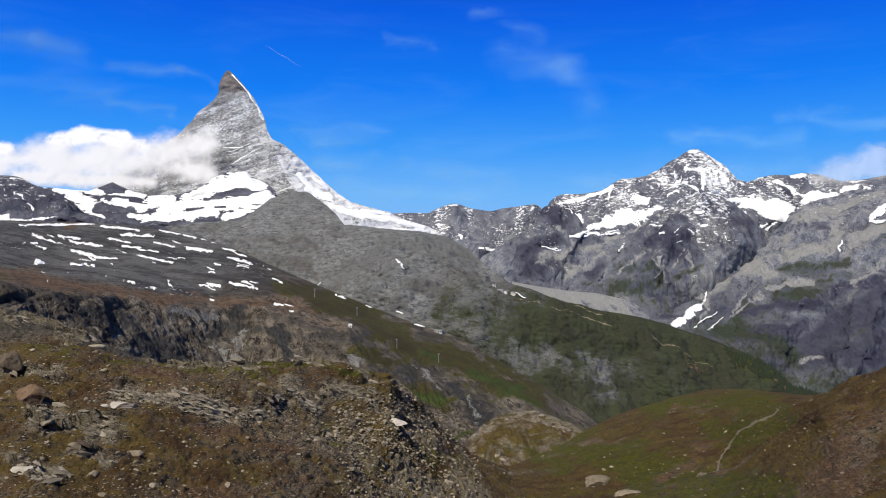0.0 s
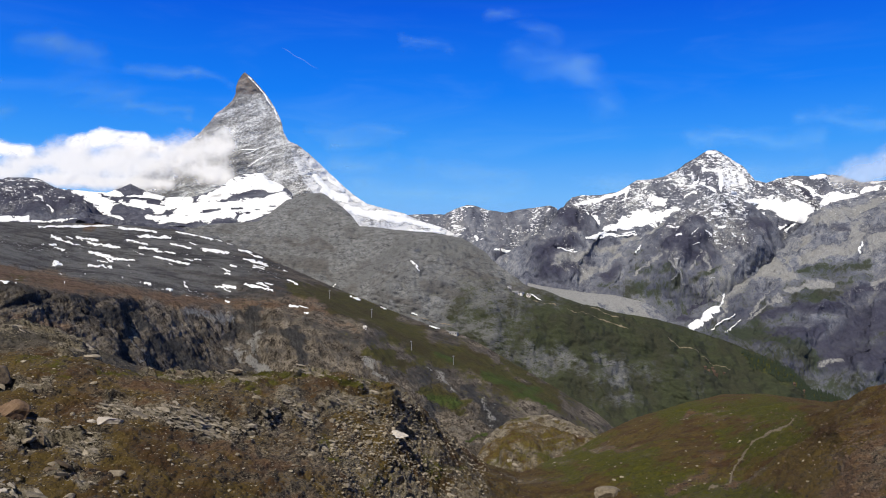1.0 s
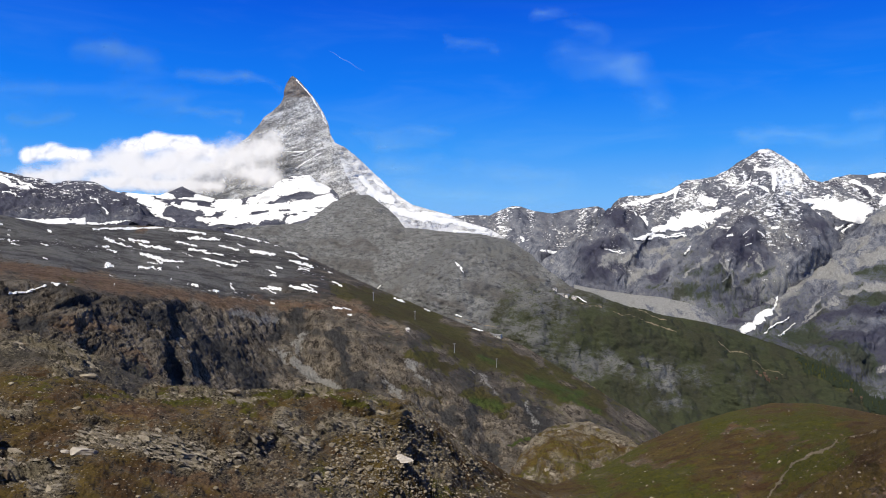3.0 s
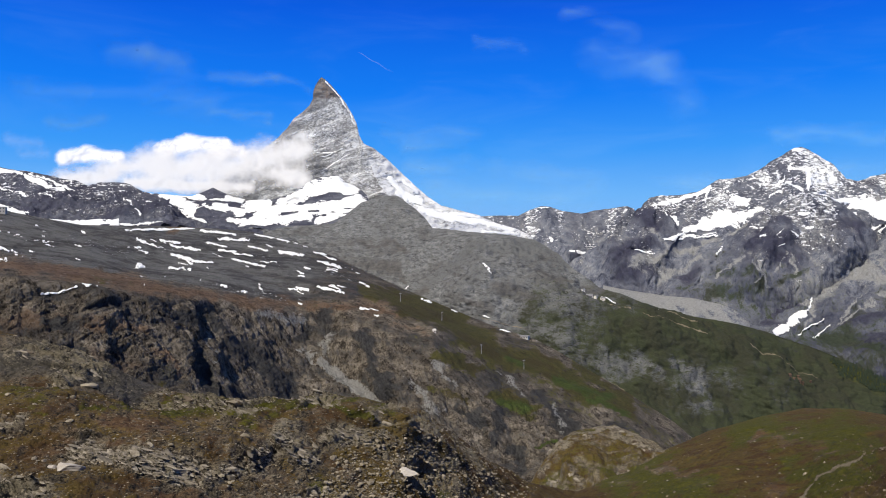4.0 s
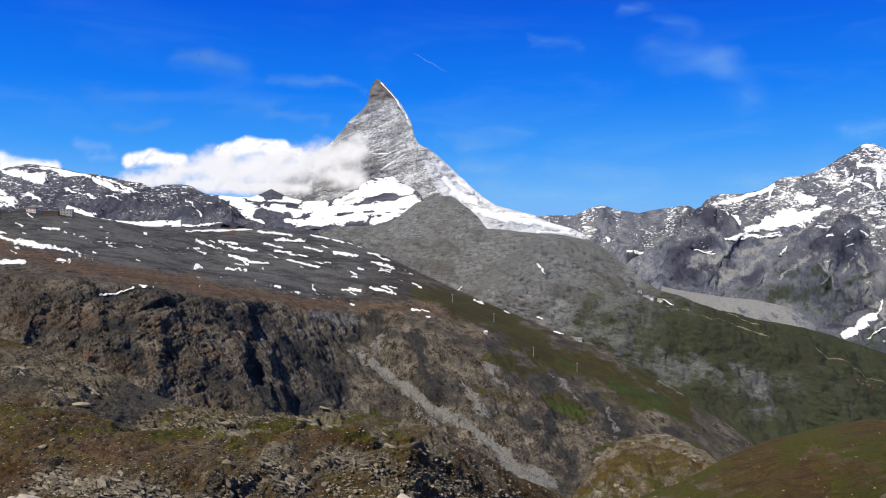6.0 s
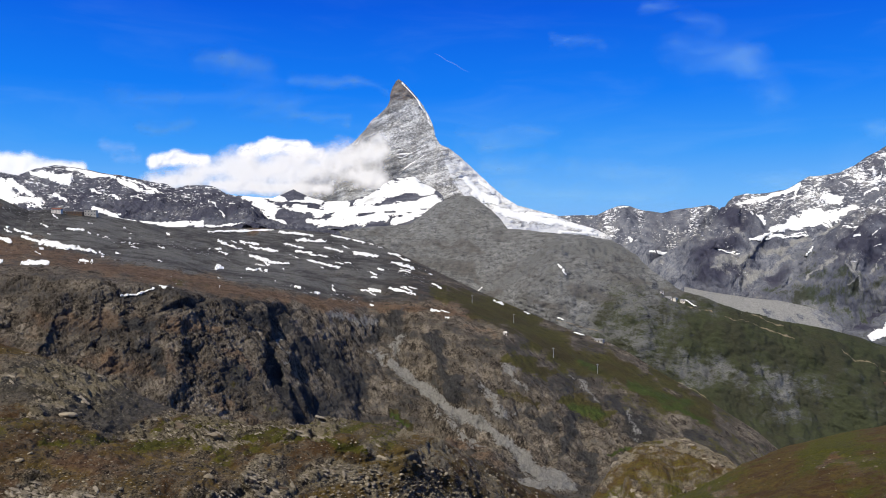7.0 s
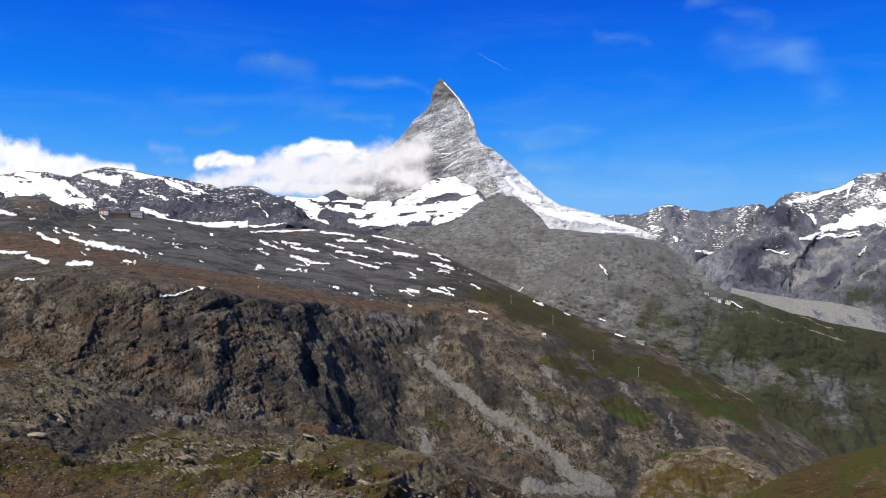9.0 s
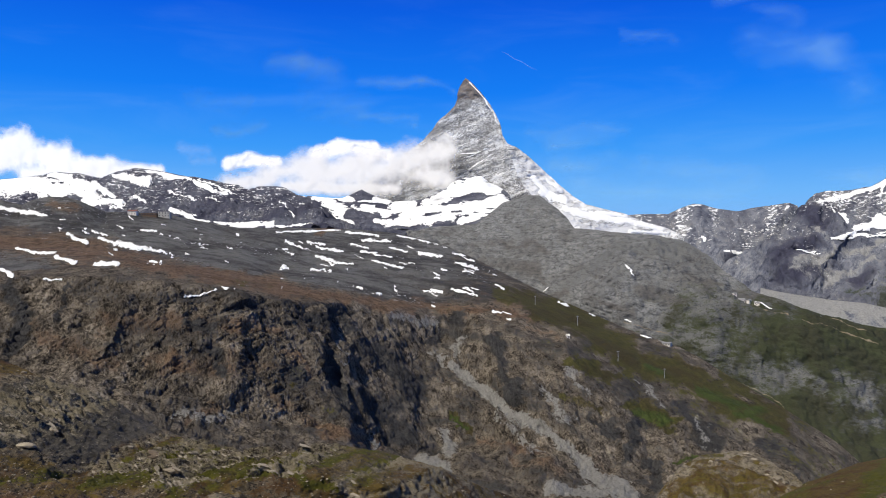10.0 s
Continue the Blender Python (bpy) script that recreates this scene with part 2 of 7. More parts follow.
def warp_of(U, W, size, seed):
    """Two noises over bearing and rise, kept for the next mask on the same grid."""
    key = (U.shape, float(U[0, 0]), float(U[-1, -1]), float(W[-1, 0]), size, seed)
    if key not in WARPS:
        q = np.stack([U, W * 2, 0 * U], -1)
        WARPS[key] = fractal(q, size, 4, 0.6, seed=seed), fractal(q, size, 4, 0.6, seed=seed + 1)
    return WARPS[key]


def patches(U, W, spots, warp=0.0, size=0.02, seed=3, merge=False):
    """1.2 at the middle of the nearest spot (a capsule in bearing and rise), falling to 0.2 at its rim."""
    if warp:
        a, b = warp_of(U, W, size, seed)
        U, W = U + warp * a, W + 0.5 * warp * b
    best = np.full(U.shape, -0.4)
    total = np.zeros(U.shape)
    left, right = U.min(0), U.max(0)
    for u1, w1, u2, w2, r in spots:
        du, dw = u2 - u1, w2 - w1
        pad = r * (4 if merge else 1.7)
        cols = np.flatnonzero((right > min(u1, u2) - pad) & (left < max(u1, u2) + pad))
        if not len(cols):
            continue
        c = np.s_[:, cols[0]:cols[-1] + 1]
        f = np.clip(((U[c] - u1) * du + (W[c] - w1) * dw) / (du * du + dw * dw + 1e-12), 0, 1)
        d = np.hypot(U[c] - u1 - f * du, W[c] - w1 - f * dw)
        if merge:
            total[c] += np.exp(-3.5 * d / r)
        else:
            best[c] = np.maximum(best[c], 1.2 - d / r)
    if merge:
        best = 1.2 + np.log(np.maximum(total, 1e-9)) / 3.5
    return np.clip(best, -0.4, 1.2)


def grid_mesh(name, P, material, masks):
    nv, nu = P.shape[:2]
    me = bpy.data.meshes.new(name)
    i = np.arange(nv * nu).reshape(nv, nu)
    quads = np.stack([i[:-1, :-1], i[1:, :-1], i[1:, 1:], i[:-1, 1:]], -1).reshape(-1, 4)
    me.vertices.add(nv * nu)
    me.vertices.foreach_set("co", P.reshape(-1).astype(np.float32))
    me.loops.add(quads.size)
    me.loops.foreach_set("vertex_index", quads.reshape(-1).astype(np.int32))
    me.polygons.add(len(quads))
    me.polygons.foreach_set("loop_start", np.arange(0, quads.size, 4, dtype=np.int32))
    me.polygons.foreach_set("use_smooth", np.ones(len(quads), dtype=bool))
    me.update(calc_edges=True)
    for key in ("snow", "grass", "ochre", "scree", "dust", "path", "lush", "gravel", "dark_tone"):
        if key not in masks:
            masks[key] = np.full(P.shape[:2], -1.0)
        at = me.attributes.new(key, "FLOAT", "POINT")
        at.data.foreach_set("value", np.asarray(masks[key], dtype=np.float32).reshape(-1))
    me.materials.append(material)
    return new(name, me)


def place(U, W, Y):
    return np.stack([U * Y, Y, EYE + W * Y], -1)


def tilted(P, degrees):
    """Points turned about the line of sight, so that grain runs down a slope aslant."""
    c, s = math.cos(radians(degrees)), math.sin(radians(degrees))
    return np.stack([P[..., 0] * c + P[..., 2] * s, P[..., 1], P[..., 2] * c - P[..., 0] * s], -1)


def roughen(P, layers, crest=6, reach=25, hold=0.2):
    """Push a surface in and out along its normals: rows of (amount, size, octaves, ridged, stretch, seed). The crest row keeps its line."""
    n = normals_of(P)
    d = 0
    for amount, size, octaves, ridged, stretch, seed in layers:
        f = fractal((tilted(P, stretch[3]) if len(stretch) > 3 else P) * np.array(stretch[:3]), size, octaves, 0.56, ridged, seed)
        d = d + np.asarray(amount) * (f - f.mean())
    rows = np.abs(np.arange(P.shape[0]) - crest)[:, None]
    d = d * np.clip(hold + rows / reach, 0, 1)
    return P + n * d[..., None], d


def flutes(P, size, seed, slant=0, down=0.22, bend=0.5):
    """1 along winding lines that run down the face, falling off to both sides; finer lines branch between them."""
    q = tilted(P, slant) * np.array((1, 0.25, down))
    q = q + bend * size * np.stack([fractal(P, size * 1.5, 4, 0.5, seed=seed + 60), 0 * P[..., 0], 0 * P[..., 0]], -1)
    return fractal(q, size, 6, 0.62, True, seed)


def finer(a, k):
    """A grid refined k times, straight between its points."""
    for axis in (0, 1):
        n = a.shape[axis]
        x = np.linspace(0, n - 1, (n - 1) * k + 1)
        i = np.minimum(x.astype(int), n - 2)
        f = (x - i).reshape((-1, 1) + (1,) * (a.ndim - 2)) if axis == 0 else (x - i).reshape((1, -1) + (1,) * (a.ndim - 2))
        a = np.take(a, i, axis) * (1 - f) + np.take(a, i + 1, axis) * f
    return a


def one_piece(cell, weight):
    """Of a mask, the connected piece round its heaviest cell."""
    grown = np.zeros_like(cell)
    grown.flat[np.argmax(np.where(cell, weight, -9))] = True
    grown &= cell
    for _ in range(900):
        g = grown.copy()
        g[1:] |= grown[:-1]
        g[:-1] |= grown[1:]
        g[:, 1:] |= g[:, :-1]
        g[:, :-1] |= g[:, 1:]
        g &= cell
        if g.sum() == grown.sum():
            break
        grown = g
    return grown


def spurs(U, W, Y, lines):
    """Ribs that run down a mountain side and stand out from it: rows of (points in bearing and rise, amount, width)."""
    warp = 0.006 * fractal(np.stack([U, W, 0 * U], -1), 0.03, 4, 0.55, seed=91)
    for points, amount, width in lines:
        d = np.full(U.shape, 9.0)
        for (u1, w1), (u2, w2) in zip(points, points[1:]):
            du, dw = u2 - u1, w2 - w1
            f = np.clip(((U - u1) * du + (W - w1) * dw) / (du * du + dw * dw), 0, 1)
            d = np.minimum(d, np.hypot(U + warp - u1 - f * du, W - w1 - f * dw))
        Y = Y - amount * np.clip(1 - d / width, 0, 1) ** 1.15
    return Y


def wider(spots, k):
    return [(u1, w1, u2, w2, r * k) for u1, w1, u2, w2, r in spots]


def snow_parts(parent, U, W, P, spots, warp, lift, name="snow_patch", material=None, k=3, holes=(), grain=0.004):
    """One mesh for each spot: snow that lies on the surface P, with a ragged rim."""
    P = np.stack([blur(blur(P[..., c], 3, 0), 3, 1) for c in range(3)], -1)
    n = normals_of(P)
    n = np.where((n[..., 1:2] > 0) & (n[..., 2:3] < 0), -n, n)
    for index, spot in enumerate(spots):
        u1, w1, u2, w2, r = spot
        pad = r * 1.6 + warp * 1.2
        inside = (U > min(u1, u2) - pad) & (U < max(u1, u2) + pad) & (W > min(w1, w2) - pad) & (W < max(w1, w2) + pad)
        inside[:6] = False
        if inside.sum() < 4:
            continue
        rows, cols = np.where(inside.any(1))[0], np.where(inside.any(0))[0]
        box = np.s_[max(rows[0] - 1, 6):rows[-1] + 2, max(cols[0] - 1, 0):cols[-1] + 2]
        if min(U[box].shape) < 3:
            continue
        u, w, p, m = finer(U[box], k), finer(W[box], k), finer(P[box], k), finer(n[box], k)
        field = patches(u, w, [spot], warp, max(r * 3, 0.008), seed=50)
        q = np.stack([u, w * 3.5, 0 * u], -1)
        field = field + 0.8 * fractal(q, grain * 3, 5, 0.65, seed=71)
        if holes:
            field = field - np.clip(patches(u, w, holes, 0.002) * 1.3 - 0.1, 0, 2)
        h = np.clip((field - 0.5) * 3, 0, 1)
        p = p + m * (lift * (0.35 + 0.65 * h) + 0.04 * lift * (index % 9))[..., None]
        keep = field > 0.5
        cell = keep[:-1, :-1] & keep[1:, :-1] & keep[1:, 1:] & keep[:-1, 1:]
        cell = one_piece(cell, field[:-1, :-1])
        if cell.sum() < 3:
            continue
        ids = np.arange(u.size).reshape(u.shape)
        quads = np.stack([ids[:-1, :-1], ids[1:, :-1], ids[1:, 1:], ids[:-1, 1:]], -1)[cell]
        used, inverse = np.unique(quads, return_inverse=True)
        me = bpy.data.meshes.new(name)
        me.from_pydata(p.reshape(-1, 3)[used], [], inverse.reshape(-1, 4))
        me.polygons.foreach_set("use_smooth", np.ones(len(me.polygons), dtype=bool))
        me.materials.append(material or M_SNOW)
        ob = new(name, me)
        ob.parent = parent


# ---- ground far below, to the horizon ----
def base_ground():
    bm = bmesh.new()
    bmesh.ops.create_circle(bm, cap_ends=True, radius=4900, segments=96)
    me = bpy.data.meshes.new("ground")
    bm.to_mesh(me)
    bm.free()
    ob = new("ground", me)
    ob.location = (0, 0, -760)
    me.materials.append(M_FAR)
    return tagged(ob, "dark valley floor far below the mountain slopes", "ground", kind="structure")


base_ground()

# ---- far ridges and peaks: (bearing, rise, depth) along each crest ----
FR_SKY = [
    (-0.1653, 0.0509, 4400), (-0.1063, 0.0494, 4400), (-0.0694, 0.0458, 4400), (-0.0435, 0.0472, 4400), (-0.0192, 0.0465, 4390), (-0.0044, 0.0539, 4380),
    (0.0103, 0.059, 4370), (0.0207, 0.0576, 4370), (0.0376, 0.0524, 4370), (0.0598, 0.0494, 4370), (0.0782, 0.0524, 4370), (0.0967, 0.0546, 4370),
    (0.1188, 0.0583, 4370), (0.1284, 0.0554, 4370), (0.1336, 0.0421, 4370), (0.152, 0.0155, 4370)]
FR_MID = [
    (-0.1653, 0.0155, 4200), (-0.062, 0.0214, 4200), (0.0118, 0.0155, 4150), (0.0635, 0.0007, 4100), (0.152, -0.0066, 4050)]
FR_LOW = [
    (-0.1653, -0.0435, 3900), (0.152, -0.0583, 3800)]
DB_SKY = [
    (0.0376, -0.0214, 3700), (0.0561, -0.0081, 3750), (0.0856, 0.0081, 3800), (0.1151, 0.0266, 3860), (0.1284, 0.0413, 3900), (0.1373, 0.0613, 4000),
    (0.1461, 0.0686, 4050), (0.1594, 0.0716, 4080), (0.1815, 0.0716, 4090), (0.2037, 0.0745, 4100), (0.2185, 0.0819, 4120), (0.2332, 0.0908, 4130),
    (0.248, 0.0915, 4140), (0.2664, 0.0959, 4150), (0.2812, 0.1033, 4160), (0.2959, 0.1144, 4170), (0.3107, 0.1232, 4180), (0.3232, 0.1299, 4180),
    (0.3314, 0.1306, 4180), (0.3424, 0.1262, 4180), (0.3528, 0.1196, 4180), (0.3646, 0.1114, 4180), (0.3749, 0.1004, 4180), (0.3823, 0.09, 4180),
    (0.3993, 0.0878, 4180), (0.414, 0.0945, 4160), (0.4325, 0.0982, 4150), (0.4509, 0.0959, 4140), (0.4694, 0.1004, 4120), (0.4915, 0.0982, 4100),
    (0.521, 0.0878, 4080), (0.5506, 0.0908, 4060), (0.5786, 0.0967, 4040), (0.6613, 0.1041, 4000)]
DB_MID = [
    (0.0376, -0.0288, 3600), (0.0856, -0.0066, 3600), (0.1299, 0.0192, 3600), (0.1742, 0.0303, 3650), (0.2185, 0.0362, 3700), (0.2701, 0.0509, 3700),
    (0.307, 0.0657, 3720), (0.3402, 0.0731, 3680), (0.3808, 0.0657, 3720), (0.4399, 0.0487, 3750), (0.6613, 0.0376, 3700)]
DB_LOW = [
    (0.0376, -0.0362, 3450), (0.0856, -0.0435, 3350), (0.1299, -0.0435, 3350), (0.1963, -0.0435, 3320), (0.248, -0.0362, 3300), (0.2923, -0.0288, 3280),
    (0.3513, -0.014, 3300), (0.4546, -0.0288, 3300), (0.6613, -0.0435, 3300)]
DB_FOOT = [
    (0.0376, -0.0583, 3200), (0.1225, -0.062, 3150), (0.2332, -0.0878, 3050), (0.3439, -0.1173, 3000), (0.6613, -0.1321, 2900)]
DB_DEEP = [
    (0.0376, -0.2059, 2500), (0.3439, -0.2354, 2300), (0.6613, -0.2354, 2300)]
DM_TOP = [
    (0.0893, -0.0421, 3020), (0.1077, -0.0458, 2980), (0.1299, -0.0494, 2970), (0.1594, -0.0539, 2960), (0.2037, -0.0583, 2940), (0.2332, -0.0649, 2920),
    (0.2539, -0.0731, 2900), (0.2701, -0.0849, 2890)]
DM_FOOT = [
    (0.0893, -0.0657, 2820), (0.1299, -0.0804, 2800), (0.1594, -0.0878, 2790), (0.2037, -0.0967, 2770), (0.2539, -0.107, 2760), (0.2701, -0.1114, 2740)]
RS_SKY = [
    (0.2258, -0.0989, 3150), (0.2627, -0.0804, 3180), (0.2923, -0.062, 3200), (0.3181, -0.045, 3230), (0.3439, -0.0347, 3260), (0.3734, -0.0214, 3290),
    (0.3956, -0.0081, 3310), (0.4177, 0.0118, 3340), (0.4399, 0.0317, 3370), (0.4583, 0.0494, 3390), (0.4731, 0.059, 3400), (0.4952, 0.0657, 3420),
    (0.5137, 0.0694, 3430), (0.5358, 0.0716, 3440), (0.5579, 0.0775, 3440), (0.5786, 0.0849, 3450), (0.617, 0.1004, 3460), (0.676, 0.1151, 3460)]
RS_MID = [
    (0.2258, -0.1041, 3080), (0.2923, -0.0804, 3050), (0.3439, -0.0694, 3020), (0.3956, -0.0546, 3000), (0.4546, -0.0288, 3000), (0.5137, -0.0066, 2980),
    (0.5786, 0.0081, 2960), (0.676, 0.0303, 2950)]
RS_LOW = [
    (0.2258, -0.11, 2950), (0.2923, -0.1041, 2900), (0.3218, -0.1063, 2820), (0.3661, -0.11, 2750), (0.4177, -0.1063, 2700), (0.4915, -0.0989, 2650),
    (0.5786, -0.0878, 2600), (0.676, -0.0804, 2550)]
RS_FOOT = [
    (0.2258, -0.1469, 2600), (0.3439, -0.1358, 2500), (0.403, -0.1542, 2420), (0.4546, -0.1764, 2350), (0.5137, -0.1911, 2300), (0.5786, -0.1911, 2250),
    (0.676, -0.1838, 2200)]
RS_DEEP = [
    (0.2258, -0.2649, 2100), (0.4546, -0.2797, 1950), (0.676, -0.2797, 1900)]
MH_SKY = [
    (-0.5343, 0.0155, 4300), (-0.4679, 0.0708, 4250), (-0.4162, 0.1041, 4200), (-0.372, 0.1321, 4150), (-0.3424, 0.152, 4100), (-0.3277, 0.1675, 4050),
    (-0.3188, 0.1793, 4030), (-0.307, 0.1875, 4020), (-0.2967, 0.197, 4010), (-0.2923, 0.2074, 4000), (-0.2923, 0.2148, 4000), (-0.2893, 0.2236, 3992),
    (-0.2849, 0.2303, 3990), (-0.2812, 0.2339, 3990), (-0.2745, 0.2295, 3990), (-0.2672, 0.2221, 3990), (-0.2554, 0.2089, 3985), (-0.245, 0.1941, 3980),
    (-0.2376, 0.1815, 3975), (-0.2325, 0.169, 3970), (-0.2295, 0.1542, 3965), (-0.2229, 0.1439, 3990), (-0.2111, 0.138, 4020), (-0.1948, 0.1247, 4050),
    (-0.1742, 0.1063, 4080), (-0.152, 0.0856, 4100), (-0.1373, 0.0731, 4120), (-0.1196, 0.0613, 4140), (-0.0989, 0.0554, 4150), (-0.0694, 0.048, 4160),
    (-0.0472, 0.0376, 4170), (-0.0177, 0.0288, 4180), (0.0044, 0.0155, 4200)]
MH_RIDGE = [
    (-0.2812, 0.2339, 3900), (-0.2539, 0.2037, 3900), (-0.2376, 0.1742, 3900), (-0.2273, 0.1454, 3900), (-0.2155, 0.1188, 3900), (-0.2022, 0.0893, 3900),
    (-0.1875, 0.0708, 3900), (-0.1579, 0.0524, 3900), (-0.121, 0.0155, 3900)]
SF_CREST = [
    (-0.6216, 0.0216, 3000), (-0.5378, 0.0686, 3150), (-0.5154, 0.0804, 3250), (-0.4886, 0.0774, 3300), (-0.4621, 0.0752, 3350), (-0.4448, 0.082, 3400),
    (-0.4317, 0.0873, 3400), (-0.4214, 0.0823, 3400), (-0.4042, 0.074, 3400), (-0.3806, 0.0688, 3420), (-0.3474, 0.0705, 3450), (-0.3164, 0.0799, 3480),
    (-0.2988, 0.0926, 3500), (-0.2812, 0.1005, 3500), (-0.2592, 0.1029, 3500), (-0.2451, 0.092, 3480), (-0.2295, 0.0848, 3450), (-0.2186, 0.0756, 3400),
    (-0.2137, 0.0607, 3300), (-0.2005, 0.0382, 3200), (-0.1739, 0.0197, 3100)]
SF_MID = [
    (-0.5786, 0.0229, 2700), (-0.5048, 0.0413, 2950), (-0.4273, 0.0509, 3050), (-0.3572, 0.0539, 3100), (-0.2834, 0.0583, 3150), (-0.2244, 0.045, 3000),
    (-0.1875, 0.0303, 2950)]
SF_LOW = [
    (-0.5786, 0.0118, 2400), (-0.5048, 0.0266, 2700), (-0.3572, 0.0303, 2800), (-0.2834, 0.0303, 2850), (-0.1875, 0.0214, 2800)]
LR_SKY = [
    (-1.4312, 0.1474, 3100), (-1.214, 0.1309, 3150), (-1.0886, 0.1196, 3200), (-1.0167, 0.1233, 3200), (-0.9702, 0.1293, 3220), (-0.9246, 0.1224, 3200),
    (-0.8799, 0.1158, 3180), (-0.847, 0.1256, 3150), (-0.8148, 0.1299, 3150), (-0.7831, 0.1263, 3150), (-0.7519, 0.1209, 3150), (-0.7109, 0.112, 3100),
    (-0.6708, 0.105, 3080), (-0.6316, 0.0989, 3060), (-0.6123, 0.0918, 3050), (-0.5932, 0.0963, 3040), (-0.565, 0.0965, 3030), (-0.551, 0.0937, 3020),
    (-0.5325, 0.0842, 3000), (-0.514, 0.0782, 2960), (-0.4957, 0.0698, 2900), (-0.4731, 0.0517, 2850), (-0.4552, 0.0379, 2800), (-0.4289, 0.029, 2760)]
LR_MID = [
    (-1.4286, 0.1017, 2800), (-1.0854, 0.0785, 2750), (-0.8229, 0.0713, 2750), (-0.7491, 0.0641, 2700), (-0.6292, 0.0472, 2650), (-0.5532, 0.0424, 2600),
    (-0.4981, 0.0362, 2560), (-0.4273, 0.0254, 2500)]
LR_LOW = [
    (-1.4242, 0.0461, 2400), (-1.0821, 0.0431, 2400), (-0.7467, 0.0402, 2400), (-0.6268, 0.0359, 2350), (-0.4258, 0.0218, 2300)]
DENT_RIBS = [
    ([(0.331, 0.131), (0.318, 0.104), (0.340, 0.073), (0.300, 0.030), (0.285, -0.021)], 153, 0.05),
    ([(0.281, 0.104), (0.270, 0.067), (0.241, 0.015), (0.204, -0.036)], 135, 0.045),
    ([(0.159, 0.071), (0.134, 0.019), (0.086, -0.021)], 135, 0.05),
    ([(0.382, 0.089), (0.407, 0.045), (0.381, 0.001), (0.344, -0.036)], 153, 0.05),
    ([(0.340, 0.073), (0.373, 0.038), (0.396, 0.008)], 99, 0.035),
    ([(0.218, 0.082), (0.204, 0.045), (0.174, 0.008), (0.145, -0.036)], 108, 0.04),
    ([(0.469, 0.100), (0.455, 0.060), (0.432, 0.030)], 90, 0.04)]
SIDE_RIBS = [
    ([(0.473, 0.059), (0.455, 0.015), (0.410, -0.029), (0.351, -0.073), (0.307, -0.099)], 114, 0.06),
    ([(0.558, 0.077), (0.528, 0.015), (0.484, -0.044), (0.440, -0.110)], 114, 0.06),
    ([(0.632, 0.082), (0.579, 0.008), (0.543, -0.051), (0.514, -0.132)], 102, 0.055),
    ([(0.396, -0.008), (0.366, -0.044), (0.329, -0.066)], 54, 0.03),
    ([(0.477, -0.058), (0.455, -0.103), (0.418, -0.132)], 72, 0.04),
    ([(0.573, -0.058), (0.558, -0.117), (0.536, -0.162)], 72, 0.04)]
HILL_RIBS = [
    ([(-0.176, 0.073), (-0.143, 0.015), (-0.106, -0.029), (-0.062, -0.073)], 31, 0.05),
    ([(0.004, 0.017), (0.041, -0.044), (0.049, -0.117)], 27, 0.05),
    ([(0.123, -0.056), (0.167, -0.117), (0.189, -0.184)], 22, 0.04),
    ([(0.255, -0.095), (0.285, -0.154), (0.307, -0.199)], 22, 0.04),
    ([(-0.062, 0.015), (-0.077, -0.021), (-0.106, -0.058)], 18, 0.03)]
FAR_RIBS = [
    ([(0.010, 0.059), (0.023, 0.030), (0.049, 0.001)], 90, 0.03),
    ([(0.119, 0.058), (0.100, 0.023), (0.071, 0.001)], 90, 0.03),
    ([(0.063, 0.049), (0.063, 0.023), (0.056, 0.001)], 60, 0.02)]
SNOW_FAR = [
    (-0.0620, 0.0339, -0.0251, 0.0244, 0.0059), (0.0044, 0.0568, 0.0207, 0.0554, 0.0022), (0.0856, 0.0554, 0.1188, 0.0568, 0.0022),
    (0.0487, 0.0007, 0.0708, -0.0030, 0.0030), (0.0229, 0.0192, 0.0266, 0.0155, 0.0022), (0.0576, 0.0229, 0.0605, 0.0185, 0.0015)]
SNOW_DENT = [
    (0.1520, 0.0583, 0.1815, 0.0657, 0.0030), (0.1815, 0.0657, 0.2036, 0.0723, 0.0030), (0.2036, 0.0723, 0.2228, 0.0782, 0.0045),
    (0.2184, 0.0730, 0.2140, 0.0620, 0.0030), (0.2811, 0.0539, 0.2627, 0.0450, 0.0054), (0.2627, 0.0450, 0.2405, 0.0391, 0.0076),
    (0.2405, 0.0391, 0.2169, 0.0339, 0.0076), (0.2169, 0.0339, 0.1926, 0.0288, 0.0045), (0.1889, 0.0251, 0.1712, 0.0162, 0.0030),
    (0.2273, 0.0435, 0.2420, 0.0480, 0.0053), (0.2479, 0.0649, 0.2656, 0.0649, 0.0046), (0.1682, 0.0435, 0.1815, 0.0362, 0.0022),
    (0.1852, 0.0516, 0.2184, 0.0494, 0.0015), (0.1653, 0.0148, 0.1859, 0.0214, 0.0019), (0.1284, 0.0007, 0.1535, -0.0015, 0.0015),
    (0.1889, 0.0199, 0.2295, 0.0243, 0.0023), (0.2295, -0.0007, 0.2420, 0.0096, 0.0015), (0.2420, 0.0096, 0.2538, 0.0155, 0.0015)]
